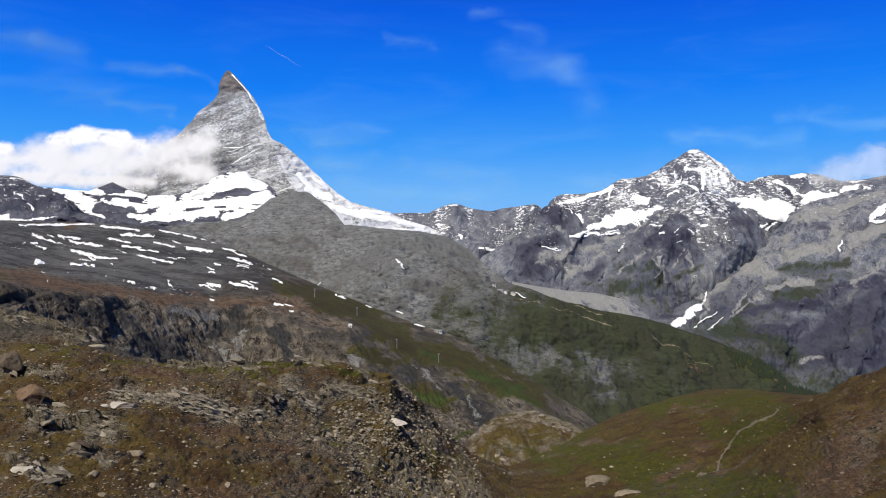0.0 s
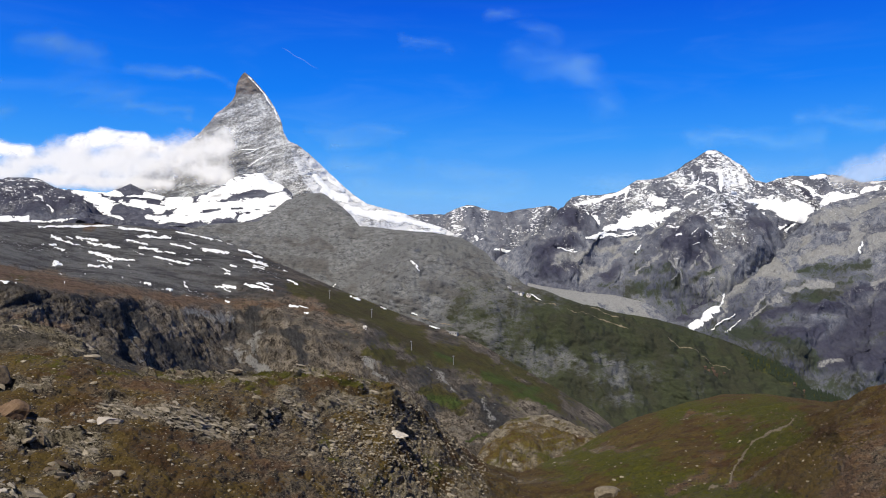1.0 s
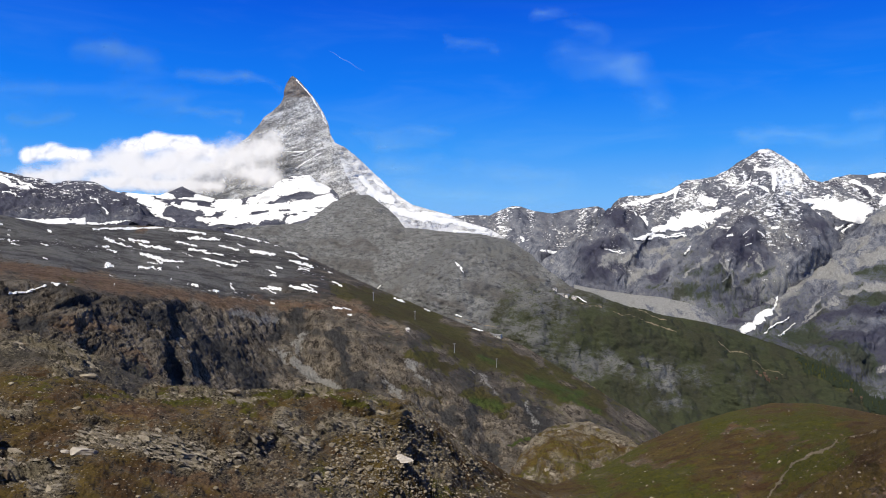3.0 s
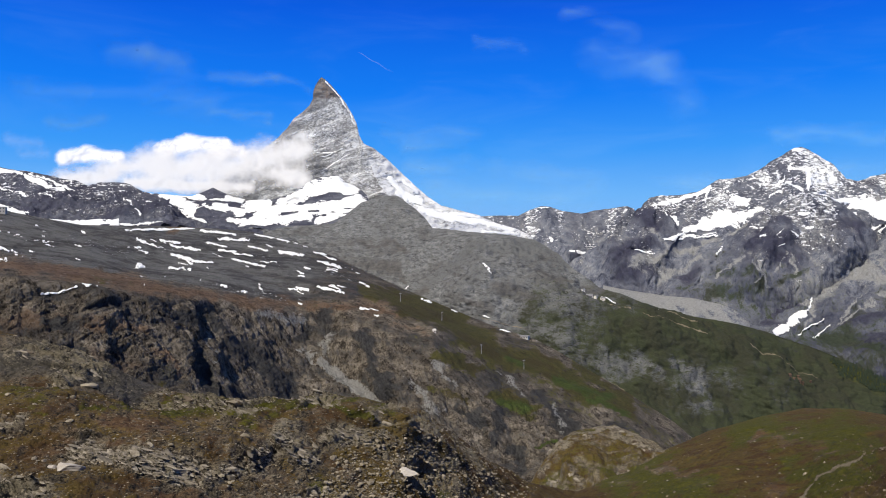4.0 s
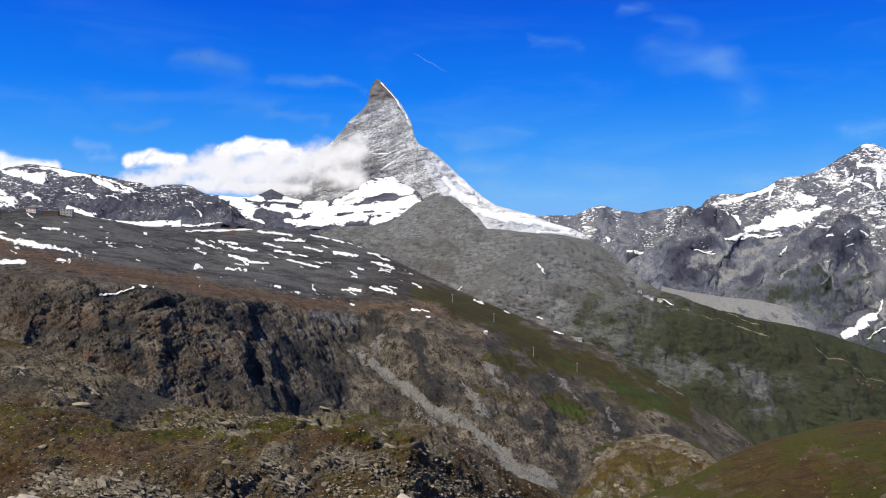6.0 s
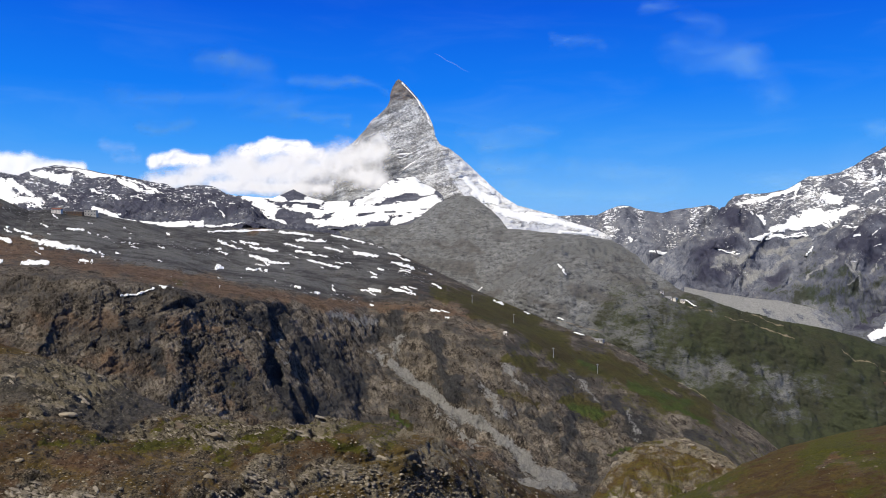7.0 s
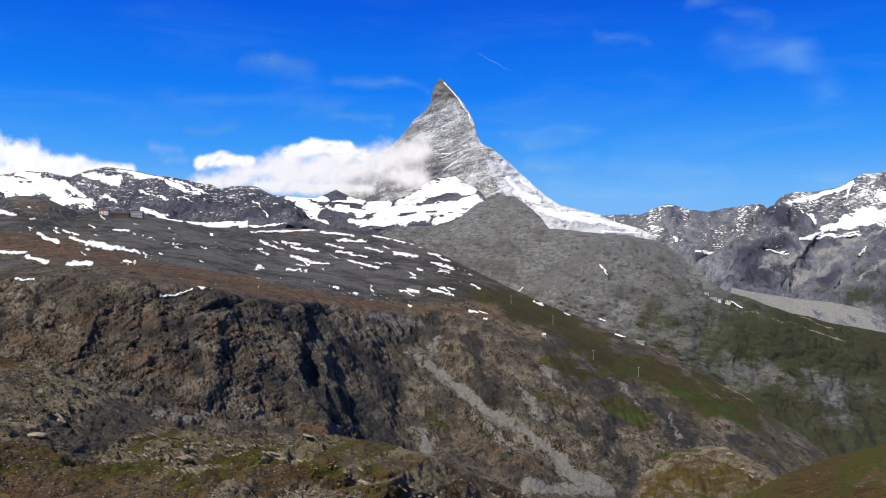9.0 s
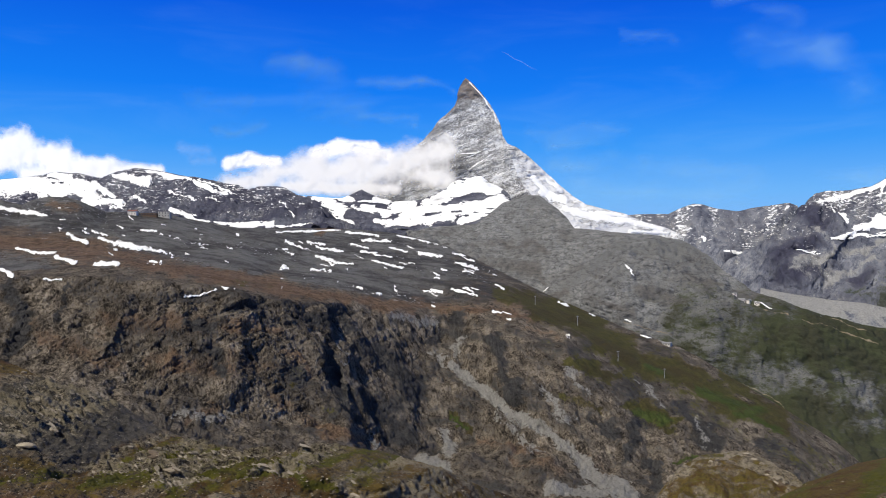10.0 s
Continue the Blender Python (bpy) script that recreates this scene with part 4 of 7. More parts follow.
def great_peak():
    U, W, Y = loft([MH_SKY, [(-0.6, 0.01, 3500), (0.05, 0.01, 3500)]], -0.53, 0.0, 640, [330], 1, 1)
    ridge = np.array(MH_RIDGE)
    ur = np.interp(-W, -ridge[:, 1], ridge[:, 0])
    side = U - ur
    f = np.linspace(0, 1, W.shape[0])[:, None]
    apex = MH_SKY[int(np.argmax([p[1] for p in MH_SKY]))]
    Y = 3990 - 2100 * (apex[1] - W) + np.where(side < 0, -side * 2300, side * 3900)
    Y = blur(blur(Y, 5, 1), 4, 0)
    U, W, Y = with_back(U, W, Y, 900, 700)
    P = place(U, W, Y)
    calm = 1 - 0.85 * np.clip(patches(U, W, SNOW_PEAK, 0.004), 0, 1)
    P, d = roughen(P, [(26 * calm, 240, 7, True, (1, 1, 0.8), 3), (9 * calm, 45, 5, True, (0.5, 0.5, 1.8, 14), 11)])
    sd = np.vstack([np.repeat(side[:1], 6, 0), side])
    # low right of the ridge the snow dust is thicker, also painting its white haze
    masks = dict(ochre=np.where((W > 0.205) & (sd < 0.004), 0.5, -0.6), scree=U * 0 + 0.2,
                 dust=np.where(sd < 0, 0.48, np.where(W < 0.12, 0.8, 0.50)) + 0.3 * fractal(P, 220, 5, seed=2) - np.where((W > 0.208) & (sd < 0.004), 0.7, 0))
    shelf = fractal(tilted(P, 14) * (0.22, 0.22, 1.3), 60, 6, 0.62, True, seed=31)
    gully = flutes(P, 90, 111, -14)
    masks["dust"] = masks["dust"] - 0.24 + 0.6 * shelf + 0.35 * gully
    # darker right of the ridge and towards the far left
    masks["dark_tone"] = np.where(sd < 0, 0.16, 0.22) + 0.45 * fractal(P, 160, 6, 0.6, seed=32) - 0.35 * shelf + 0.25 * np.clip((-0.27 - U) * 20, 0, 1)
    ob = tagged(grid_mesh("pyramid_peak", P, M_PEAK, masks), "tall hooked grey rock pyramid dusted with snow", "mountain")
    snow_parts(ob, U, W, P, SNOW_PEAK, 0.003, 3, grain=0.003)


def snow_foot():
    U, W, Y = loft([SF_CREST, SF_MID, SF_LOW], -0.68, -0.16, 560, [80, 30], 1, 2)
    U, W, Y = with_back(U, W, Y, 20, 300)
    P = place(U, W, Y)
    calm = 1 - 0.8 * np.clip(patches(U, W, SNOW_FOOT, 0.006), 0, 1)
    P, d = roughen(P, [(22 * calm, 160, 6, True, (1, 1, 1.0), 5)])
    masks = dict(scree=U * 0 + 0.1, dust=U * 0 + 0.1, dark_tone=0.45 + 0.5 * fractal(P * (0.4, 0.4, 1.5), 60, 5, 0.6, True, seed=34))
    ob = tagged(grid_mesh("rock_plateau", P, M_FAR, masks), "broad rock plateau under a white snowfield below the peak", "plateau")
    snow_parts(ob, U, W, P, wider(SNOW_FOOT, 1.35), 0.005, 4, "snowfield", holes=ROCK_FOOT, grain=0.003)


def left_ridge():
    U, W, Y = loft([LR_SKY, LR_MID, LR_LOW], -1.35, -0.36, 760, [70, 40], 1, 2)
    U, W, Y = with_back(U, W, Y, 200, 400)
    P = place(U, W, Y)
    calm = 1 - 0.9 * np.clip(patches(U, W, SNOW_LEFT, 0.006), 0, 1)
    P, d = roughen(P, [(60 * calm, 260, 7, True, (1, 1, 0.25), 7), (16 * calm, 60, 5, True, (1, 1, 0.4), 17)])
    gully, rib = flutes(P, 70, 109, 8), flutes(P, 110, 110, -6)
    P[..., 1] += calm * (12 * gully - 16 * rib)
    shelf = fractal(P * (0.2, 0.2, 1.3), 45, 5, 0.6, True, seed=22)
    # the high dark mask paints the blue shade of the cliffs over their rock
    masks = dict(scree=0.02 + 0.35 * gully + 0.2 * shelf, dark_tone=0.44 + 0.5 * rib + 0.2 * shelf, dust=np.clip((W - 0.075) * 9, -1, 0.12) + 0.35 * gully + 0.3 * shelf)
    ob = tagged(grid_mesh("cliff_ridge", P, M_FAR, masks), "cliff ridge tinted blue-grey for shade and haze, with glacier snow on top", "mountain")
    snow_parts(ob, U, W, P, wider(SNOW_LEFT, 1.25), 0.004, 4, "snowfield", grain=0.003)


far_ridge(), dent_massif(), front_shoulder(), moraine(), right_slopes(), great_peak(), snow_foot(), left_ridge()

# ---- middle distance ----
CH_CREST = [
    (-0.431, 0.0288, 3000), (-0.3941, 0.031, 3000), (-0.3203, 0.0354, 2900), (-0.2613, 0.0376, 2800), (-0.2428, 0.0509, 2800), (-0.2244, 0.0657, 2780),
    (-0.1948, 0.0745, 2760), (-0.1764, 0.0731, 2740), (-0.1506, 0.0554, 2600), (-0.1284, 0.0325, 2400), (-0.0768, 0.0266, 2260), (-0.0325, 0.0229, 2220),
    (0.0044, 0.017, 2180), (0.0339, -0.0007, 2080), (0.0561, -0.0214, 1980), (0.0856, -0.0435, 1900), (0.1225, -0.0561, 1870), (0.1594, -0.0694, 1850),
    (0.2037, -0.0795, 1830), (0.2554, -0.0885, 1820), (0.307, -0.1025, 1800), (0.3513, -0.1175, 1780), (0.3882, -0.1325, 1770), (0.4325, -0.1579, 1740),
    (0.4546, -0.1801, 1720), (0.4915, -0.1926, 1700), (0.5727, -0.2354, 1680)]
CH_MID = [
    (-0.431, 0.0155, 2400), (-0.2613, 0.0066, 2250), (-0.1653, -0.0288, 2000), (-0.121, -0.0435, 1850), (-0.0576, -0.0185, 1789), (0.0118, -0.0435, 1760),
    (0.0856, -0.0804, 1720), (0.1594, -0.0989, 1700), (0.2332, -0.121, 1700), (0.307, -0.1469, 1690), (0.3808, -0.169, 1690), (0.4546, -0.1948, 1680),
    (0.5727, -0.2576, 1660)]
CH_LOW = [
    (-0.431, -0.0583, 1900), (-0.2613, -0.0583, 1850), (-0.1653, -0.0768, 1780), (-0.1063, -0.0915, 1740), (-0.0325, -0.1173, 1680), (0.0487, -0.1469, 1630),
    (0.1188, -0.1838, 1582), (0.1432, -0.1764, 1586), (0.1963, -0.1911, 1590), (0.2701, -0.2074, 1590), (0.3808, -0.2244, 1580), (0.4546, -0.2428, 1560),
    (0.5727, -0.3018, 1540)]
CH_FOOT = [
    (-0.431, -0.2354, 1400), (0.0118, -0.2576, 1400), (0.1594, -0.2649, 1420), (0.3808, -0.2871, 1430), (0.5727, -0.3387, 1430)]
CH_DEEP = [
    (-0.431, -0.4125, 1200), (0.5727, -0.4494, 1250)]
SL_CREST = [
    (-1.3918, 0.0983, 1150), (-1.129, 0.0996, 1180), (-1.0566, 0.0896, 1200), (-1.0095, 0.0804, 1210), (-0.9887, 0.0882, 1215), (-0.9578, 0.093, 1220),
    (-0.9186, 0.0913, 1230), (-0.8911, 0.0835, 1240), (-0.8621, 0.0714, 1260), (-0.8433, 0.0657, 1280), (-0.8118, 0.066, 1300), (-0.731, 0.0593, 1380),
    (-0.6545, 0.0451, 1520), (-0.6177, 0.0385, 1620), (-0.4928, 0.0357, 1950), (-0.4241, 0.0325, 2100), (-0.3735, 0.0274, 2130), (-0.3152, 0.0157, 2050),
    (-0.2738, 0.0009, 1900), (-0.2091, -0.0278, 1650), (-0.1622, -0.0478, 1500), (-0.1032, -0.0714, 1420), (-0.0396, -0.0959, 1350), (0.0076, -0.11, 1330),
    (0.0406, -0.127, 1310), (0.0728, -0.1469, 1290), (0.1289, -0.1782, 1270), (0.183, -0.2121, 1240), (0.2294, -0.2517, 1220)]
SL_MID = [
    (-1.3686, 0.023, 840), (-1.0362, 0.0203, 860), (-0.7646, 0.0104, 940), (-0.603, -0.0016, 1080), (-0.5374, -0.0188, 1122), (-0.4811, -0.0146, 1281),
    (-0.3621, -0.0234, 1330), (-0.254, -0.0467, 1178), (-0.2006, -0.056, 1180), (-0.121, -0.0968, 1110), (-0.0345, -0.1329, 1188), (0.0427, -0.1633, 1190),
    (0.1304, -0.2043, 1180), (0.184, -0.2328, 1180), (0.23, -0.2703, 1180)]
SL_LIP = [
    (-1.3343, -0.0331, 600), (-1.0069, -0.0276, 610), (-0.8939, -0.0229, 615), (-0.7871, -0.0253, 620), (-0.7041, -0.0329, 626), (-0.594, -0.0454, 664),
    (-0.5082, -0.0565, 728), (-0.445, -0.0595, 806), (-0.42, -0.0615, 868), (-0.367, -0.0689, 960), (-0.3053, -0.0813, 1050), (-0.2752, -0.0689, 1100), (-0.2364, -0.0754, 1100),
    (-0.1823, -0.1013, 1060), (-0.1233, -0.1355, 1040), (-0.0676, -0.1648, 1060), (-0.0205, -0.1845, 1080), (0.0317, -0.1991, 1100), (0.0762, -0.219, 1110),
    (0.1315, -0.2346, 1120), (0.231, -0.3013, 1120)]
SL_FOOT = [
    (-1.3101, -0.1727, 500), (-0.9869, -0.1585, 510), (-0.8765, -0.167, 520), (-0.7739, -0.1739, 540), (-0.6766, -0.1881, 562), (-0.5406, -0.2261, 606),
    (-0.405, -0.236, 664), (-0.37, -0.244, 742), (-0.3102, -0.2576, 810), (-0.228, -0.2303, 880), (-0.118, -0.243, 860), (-0.0746, -0.2468, 880), (-0.0083, -0.2637, 900),
    (0.0668, -0.2401, 980), (0.1333, -0.2551, 1040), (0.2323, -0.3192, 1050)]
SL_BASE = [
    (-1.2357, -0.3623, 330), (-0.9315, -0.3534, 350), (-0.6394, -0.3382, 400), (-0.3969, -0.3382, 520), (-0.2933, -0.3389, 600), (-0.1752, -0.3278, 640),
    (-0.0012, -0.3124, 740), (0.1387, -0.3067, 850), (0.2358, -0.3539, 900)]
SL_DEEP = [
    (-1.0938, -0.6149, 200), (-0.5702, -0.5489, 260), (-0.2917, -0.5293, 400), (0.0158, -0.455, 520), (0.2452, -0.4571, 650)]
KN_CREST = [
    (-0.0177, -0.3387, 430), (0.0118, -0.2908, 440), (0.0339, -0.2539, 455), (0.0487, -0.2317, 470), (0.0708, -0.2177, 490), (0.1004, -0.2111, 505),
    (0.1188, -0.2089, 510), (0.1373, -0.2162, 500), (0.152, -0.2221, 480), (0.1705, -0.228, 470), (0.1963, -0.2502, 440), (0.2406, -0.3018, 420)]
KN_MID = [
    (-0.0177, -0.3461, 400), (0.0339, -0.276, 405), (0.0635, -0.2539, 400), (0.1188, -0.2391, 430), (0.152, -0.2465, 420), (0.1815, -0.2613, 410),
    (0.2406, -0.3166, 390)]
KN_LOW = [
    (-0.0177, -0.383, 330), (0.0635, -0.324, 330), (0.1188, -0.3166, 330), (0.2406, -0.3387, 330)]
SNOW_SLOPE = [
    (-0.5333, 0.0179, -0.5118, 0.0085, 0.0025), (-0.5126, 0.0099, -0.4853, 0.0036, 0.0021), (-0.5049, 0.0161, -0.4742, 0.0127, 0.0016),
    (-0.4835, -0.0032, -0.4464, -0.0129, 0.0033), (-0.4703, -0.0056, -0.4541, -0.0159, 0.0024), (-0.4422, -0.0129, -0.4253, -0.0145, 0.0032),
    (-0.5319, 0.0034, -0.5198, -0.0006, 0.0017), (-0.5326, -0.0181, -0.5204, -0.0217, 0.0042), (-0.4865, -0.0202, -0.4568, -0.0227, 0.0024),
    (-0.4866, 0.0097, -0.4430, 0.0033, 0.0020), (-0.4367, 0.0138, -0.4101, 0.0076, 0.0016), (-0.4212, 0.0189, -0.3793, 0.0163, 0.0024),
    (-0.4176, 0.0040, -0.3749, -0.0036, 0.0016), (-0.3976, -0.0094, -0.3511, -0.0190, 0.0020), (-0.3355, 0.0014, -0.3028, -0.0038, 0.0031),
    (-0.3769, 0.0075, -0.3516, 0.0022, 0.0016), (-0.4483, 0.0290, -0.3970, 0.0240, 0.0024), (-0.5525, 0.0305, -0.4577, 0.0322, 0.0017)]
SNOW_SLOPE += [
    (-0.3724, 0.0237, -0.3231, 0.0158, 0.0023), (-0.3191, 0.0157, -0.2808, 0.0061, 0.0039), (-0.2890, 0.0010, -0.2686, -0.0029, 0.0015),
    (-0.2787, -0.0112, -0.2461, -0.0204, 0.0023), (-0.2480, -0.0149, -0.2228, -0.0275, 0.0023), (-0.2644, -0.0078, -0.2395, -0.0151, 0.0019),
    (-0.2247, -0.0222, -0.2047, -0.0305, 0.0015), (-0.2051, -0.0292, -0.1825, -0.0411, 0.0015)]
SNOW_SLOPE += [
    (-0.2767, -0.0443, -0.2445, -0.0524, 0.0019), (-0.2598, -0.0413, -0.2463, -0.0495, 0.0015), (-0.3057, -0.0461, -0.2895, -0.0488, 0.0023),
    (-0.3175, -0.0478, -0.3014, -0.0490, 0.0015), (-0.3829, -0.0508, -0.3669, -0.0523, 0.0020), (-0.3592, -0.0422, -0.3548, -0.0510, 0.0016),
    (-0.4196, -0.0398, -0.4090, -0.0469, 0.0016), (-0.5548, 0.0091, -0.5412, 0.0074, 0.0017), (-0.1392, -0.0600, -0.1281, -0.0648, 0.0019),
    (-0.1003, -0.0735, -0.0860, -0.0781, 0.0011), (-0.0649, -0.0824, -0.0524, -0.0841, 0.0015), (-0.0372, -0.0976, -0.0236, -0.1013, 0.0011),
    (-0.3699, -0.0940, -0.3565, -0.0968, 0.0020), (-0.5164, -0.0386, -0.5171, -0.0438, 0.0012), (-0.4384, -0.0361, -0.4288, -0.0290, 0.0020),
    (-0.4028, -0.0577, -0.3956, -0.0686, 0.0012)]
SNOW_WEST = [
    (-1.0532, 0.0770, -0.9925, 0.0671, 0.0042), (-0.9931, 0.0698, -0.9510, 0.0631, 0.0041), (-0.9961, 0.0123, -0.9561, 0.0039, 0.0031),
    (-0.9561, 0.0039, -0.9171, 0.0039, 0.0025), (-0.9145, -0.0010, -0.8690, -0.0076, 0.0025), (-0.8316, -0.0099, -0.7900, -0.0104, 0.0033),
    (-1.0163, -0.0157, -0.9826, -0.0237, 0.0031), (-0.9155, -0.0283, -0.8802, -0.0297, 0.0015), (-0.9058, 0.0340, -0.8662, 0.0207, 0.0039),
    (-0.8134, 0.0205, -0.7559, 0.0118, 0.0047), (-0.7559, 0.0118, -0.7055, 0.0032, 0.0027), (-0.8478, 0.0289, -0.8128, 0.0188, 0.0029),
    (-0.7438, -0.0068, -0.7196, -0.0073, 0.0037), (-0.8769, 0.0420, -0.8324, 0.0305, 0.0019), (-0.7122, -0.0004, -0.6838, -0.0055, 0.0022),
    (-0.7735, 0.0380, -0.7484, 0.0360, 0.0019), (-0.7373, 0.0318, -0.7214, 0.0276, 0.0018), (-0.6592, -0.0531, -0.6097, -0.0469, 0.0017)]
SNOW_WEST += [
    (-0.6024, -0.0444, -0.5581, -0.0486, 0.0017), (-0.6026, -0.0160, -0.5905, -0.0163, 0.0026), (-0.6027, -0.0278, -0.5862, -0.0310, 0.0017),
    (-0.5947, 0.0006, -0.5726, -0.0021, 0.0017), (-0.7062, 0.0233, -0.6908, 0.0174, 0.0018), (-0.6814, 0.0173, -0.6619, 0.0147, 0.0018)]
SCREE_RUN = [
    (-0.2699, -0.1417, -0.2476, -0.1576, 0.0069), (-0.2476, -0.1576, -0.2160, -0.1791, 0.0083), (-0.2160, -0.1791, -0.1883, -0.2003, 0.0083),
    (-0.1883, -0.2003, -0.1510, -0.2120, 0.0097), (-0.1507, -0.2140, -0.1176, -0.2327, 0.0089), (-0.1176, -0.2327, -0.0818, -0.2627, 0.0089),
    (-0.0818, -0.2648, -0.0389, -0.2773, 0.0118), (-0.1320, -0.2855, -0.0315, -0.2832, 0.0089), (-0.2753, -0.2298, -0.2637, -0.2541, 0.0122),
    (-0.3040, -0.2675, -0.2636, -0.2733, 0.0092), (0.0164, -0.1060, -0.0102, -0.1036, 0.0074)]
BROWN_FLAT = [
    (-1.0362, 0.0221, -0.8302, 0.0092, 0.0262), (-0.8275, 0.0053, -0.6706, -0.0187, 0.0148), (-0.6619, -0.0189, -0.4991, -0.0425, 0.0119),
    (-0.4970, -0.0460, -0.3529, -0.0654, 0.0104), (-0.3532, -0.0616, -0.2595, -0.0715, 0.0093), (-0.2598, -0.0678, -0.1699, -0.0769, 0.0091),
    (-0.9496, 0.0823, -0.8993, 0.0752, 0.0100), (-0.7805, 0.0645, -0.7286, 0.0638, 0.0055), (-0.4919, 0.0327, -0.4580, 0.0337, 0.0049)]
# dark rock, with the shade of the gully and right-facing walls painted in
CLIFF_BLACK_AND_SHADE = [
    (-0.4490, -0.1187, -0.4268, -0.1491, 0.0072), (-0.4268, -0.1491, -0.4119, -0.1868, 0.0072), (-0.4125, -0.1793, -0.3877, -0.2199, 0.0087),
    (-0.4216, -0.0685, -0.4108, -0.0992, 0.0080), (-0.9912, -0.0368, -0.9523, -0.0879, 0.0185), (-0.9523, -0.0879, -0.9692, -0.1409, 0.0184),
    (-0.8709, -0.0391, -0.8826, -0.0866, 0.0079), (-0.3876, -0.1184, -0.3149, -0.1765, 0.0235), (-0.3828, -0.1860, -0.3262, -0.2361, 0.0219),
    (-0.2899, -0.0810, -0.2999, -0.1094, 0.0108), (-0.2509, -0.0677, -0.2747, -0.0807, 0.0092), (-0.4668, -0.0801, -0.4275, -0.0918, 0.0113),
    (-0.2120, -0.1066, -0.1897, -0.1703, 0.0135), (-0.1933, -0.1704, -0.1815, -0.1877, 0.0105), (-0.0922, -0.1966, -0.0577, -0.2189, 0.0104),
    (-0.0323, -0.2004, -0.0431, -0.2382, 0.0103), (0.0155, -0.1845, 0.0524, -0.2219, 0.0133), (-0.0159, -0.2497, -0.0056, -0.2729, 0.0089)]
CLIFF_BLACK_AND_SHADE += [
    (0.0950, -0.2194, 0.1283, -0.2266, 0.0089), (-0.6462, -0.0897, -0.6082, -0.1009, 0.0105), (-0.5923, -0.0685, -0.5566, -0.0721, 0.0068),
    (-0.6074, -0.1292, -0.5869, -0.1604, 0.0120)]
PALE_CLIFF = [
    (-0.2591, -0.1067, -0.2638, -0.1340, 0.0107), (-0.3048, -0.1230, -0.2777, -0.1398, 0.0038), (-0.4235, -0.1095, -0.4162, -0.1412, 0.0064),
    (-0.2066, -0.2072, -0.1445, -0.2448, 0.0120), (-0.1498, -0.1683, -0.1195, -0.2016, 0.0104), (-0.1232, -0.1390, -0.0877, -0.1656, 0.0074),
    (-0.0349, -0.1566, -0.0006, -0.1819, 0.0074), (0.0319, -0.1935, 0.0459, -0.2191, 0.0059), (-0.6737, -0.2120, -0.5824, -0.2236, 0.0105),
    (-0.3793, -0.2308, -0.3704, -0.2529, 0.0063), (-0.3514, -0.0802, -0.2972, -0.0908, 0.0124)]
GREEN_SLOPE = [
    (-0.2176, -0.0496, -0.1589, -0.0634, 0.0090), (-0.1579, -0.0666, -0.0871, -0.0901, 0.0134), (-0.0862, -0.0968, -0.0429, -0.1296, 0.0163),
    (-0.0429, -0.1296, 0.0097, -0.1414, 0.0133), (0.0097, -0.1414, 0.0616, -0.1657, 0.0118), (0.0621, -0.1722, 0.1179, -0.1921, 0.0133),
    (-0.1165, -0.1317, -0.0682, -0.1510, 0.0074), (-0.0466, -0.1843, 0.0066, -0.2017, 0.0074), (0.0103, -0.2475, 0.0292, -0.2428, 0.0059),
    (-0.2673, -0.2036, -0.2477, -0.2208, 0.0046), (-0.1215, -0.1740, -0.0800, -0.1860, 0.0059), (0.0621, -0.1415, 0.1001, -0.1663, 0.0059)]
RUST_SLOPE = [
    (-1.0362, 0.0221, -0.9009, 0.0126, 0.0226), (-0.9009, 0.0126, -0.7597, 0.0044, 0.0211), (-0.7551, -0.0033, -0.5866, -0.0266, 0.0124),
    (-0.5840, -0.0342, -0.4797, -0.0498, 0.0134), (-0.8045, -0.0850, -0.5905, -0.0965, 0.0216), (-0.6995, -0.1484, -0.5282, -0.1511, 0.0260),
    (-0.4003, -0.0540, -0.3077, -0.0616, 0.0141), (-0.0652, -0.1031, -0.0364, -0.1294, 0.0118), (-0.9296, -0.1050, -0.7784, -0.1514, 0.0252),
    (-1.0449, 0.0485, -0.8738, 0.0292, 0.0143), (-0.5159, -0.1894, -0.4122, -0.2454, 0.0146), (-0.2463, -0.0495, -0.1559, -0.0768, 0.0090)]


SNOW_HILL = [
    (-0.0620, -0.0125, -0.0531, -0.0214, 0.0022), (-0.0561, -0.0199, -0.0516, -0.0266, 0.0012), (0.0694, -0.0524, 0.0767, -0.0553, 0.0012),
    (0.1483, -0.0730, 0.1608, -0.0775, 0.0011), (-0.1372, -0.0620, -0.1269, -0.0671, 0.0015), (-0.0605, -0.0819, -0.0531, -0.0849, 0.0015),
    (-0.1653, -0.0435, -0.1579, -0.0391, 0.0010), (0.0893, -0.0598, 0.1077, -0.0642, 0.0007)]
HILL_PATHS = [
    (0.0893, -0.1579, 0.1188, -0.1764, 0.0012), (0.1188, -0.1764, 0.1262, -0.1852, 0.0012), (0.1262, -0.1852, 0.1210, -0.2059, 0.0012),
    (0.0708, -0.0583, 0.1299, -0.0804, 0.0011), (0.1299, -0.0804, 0.2185, -0.1100, 0.0010), (0.1668, -0.0841, 0.2037, -0.0989, 0.0011),
    (-0.0620, -0.0841, -0.0030, -0.1026, 0.0013), (0.2701, -0.1173, 0.3513, -0.1542, 0.0009), (0.0561, -0.1469, 0.0930, -0.1587, 0.0009)]
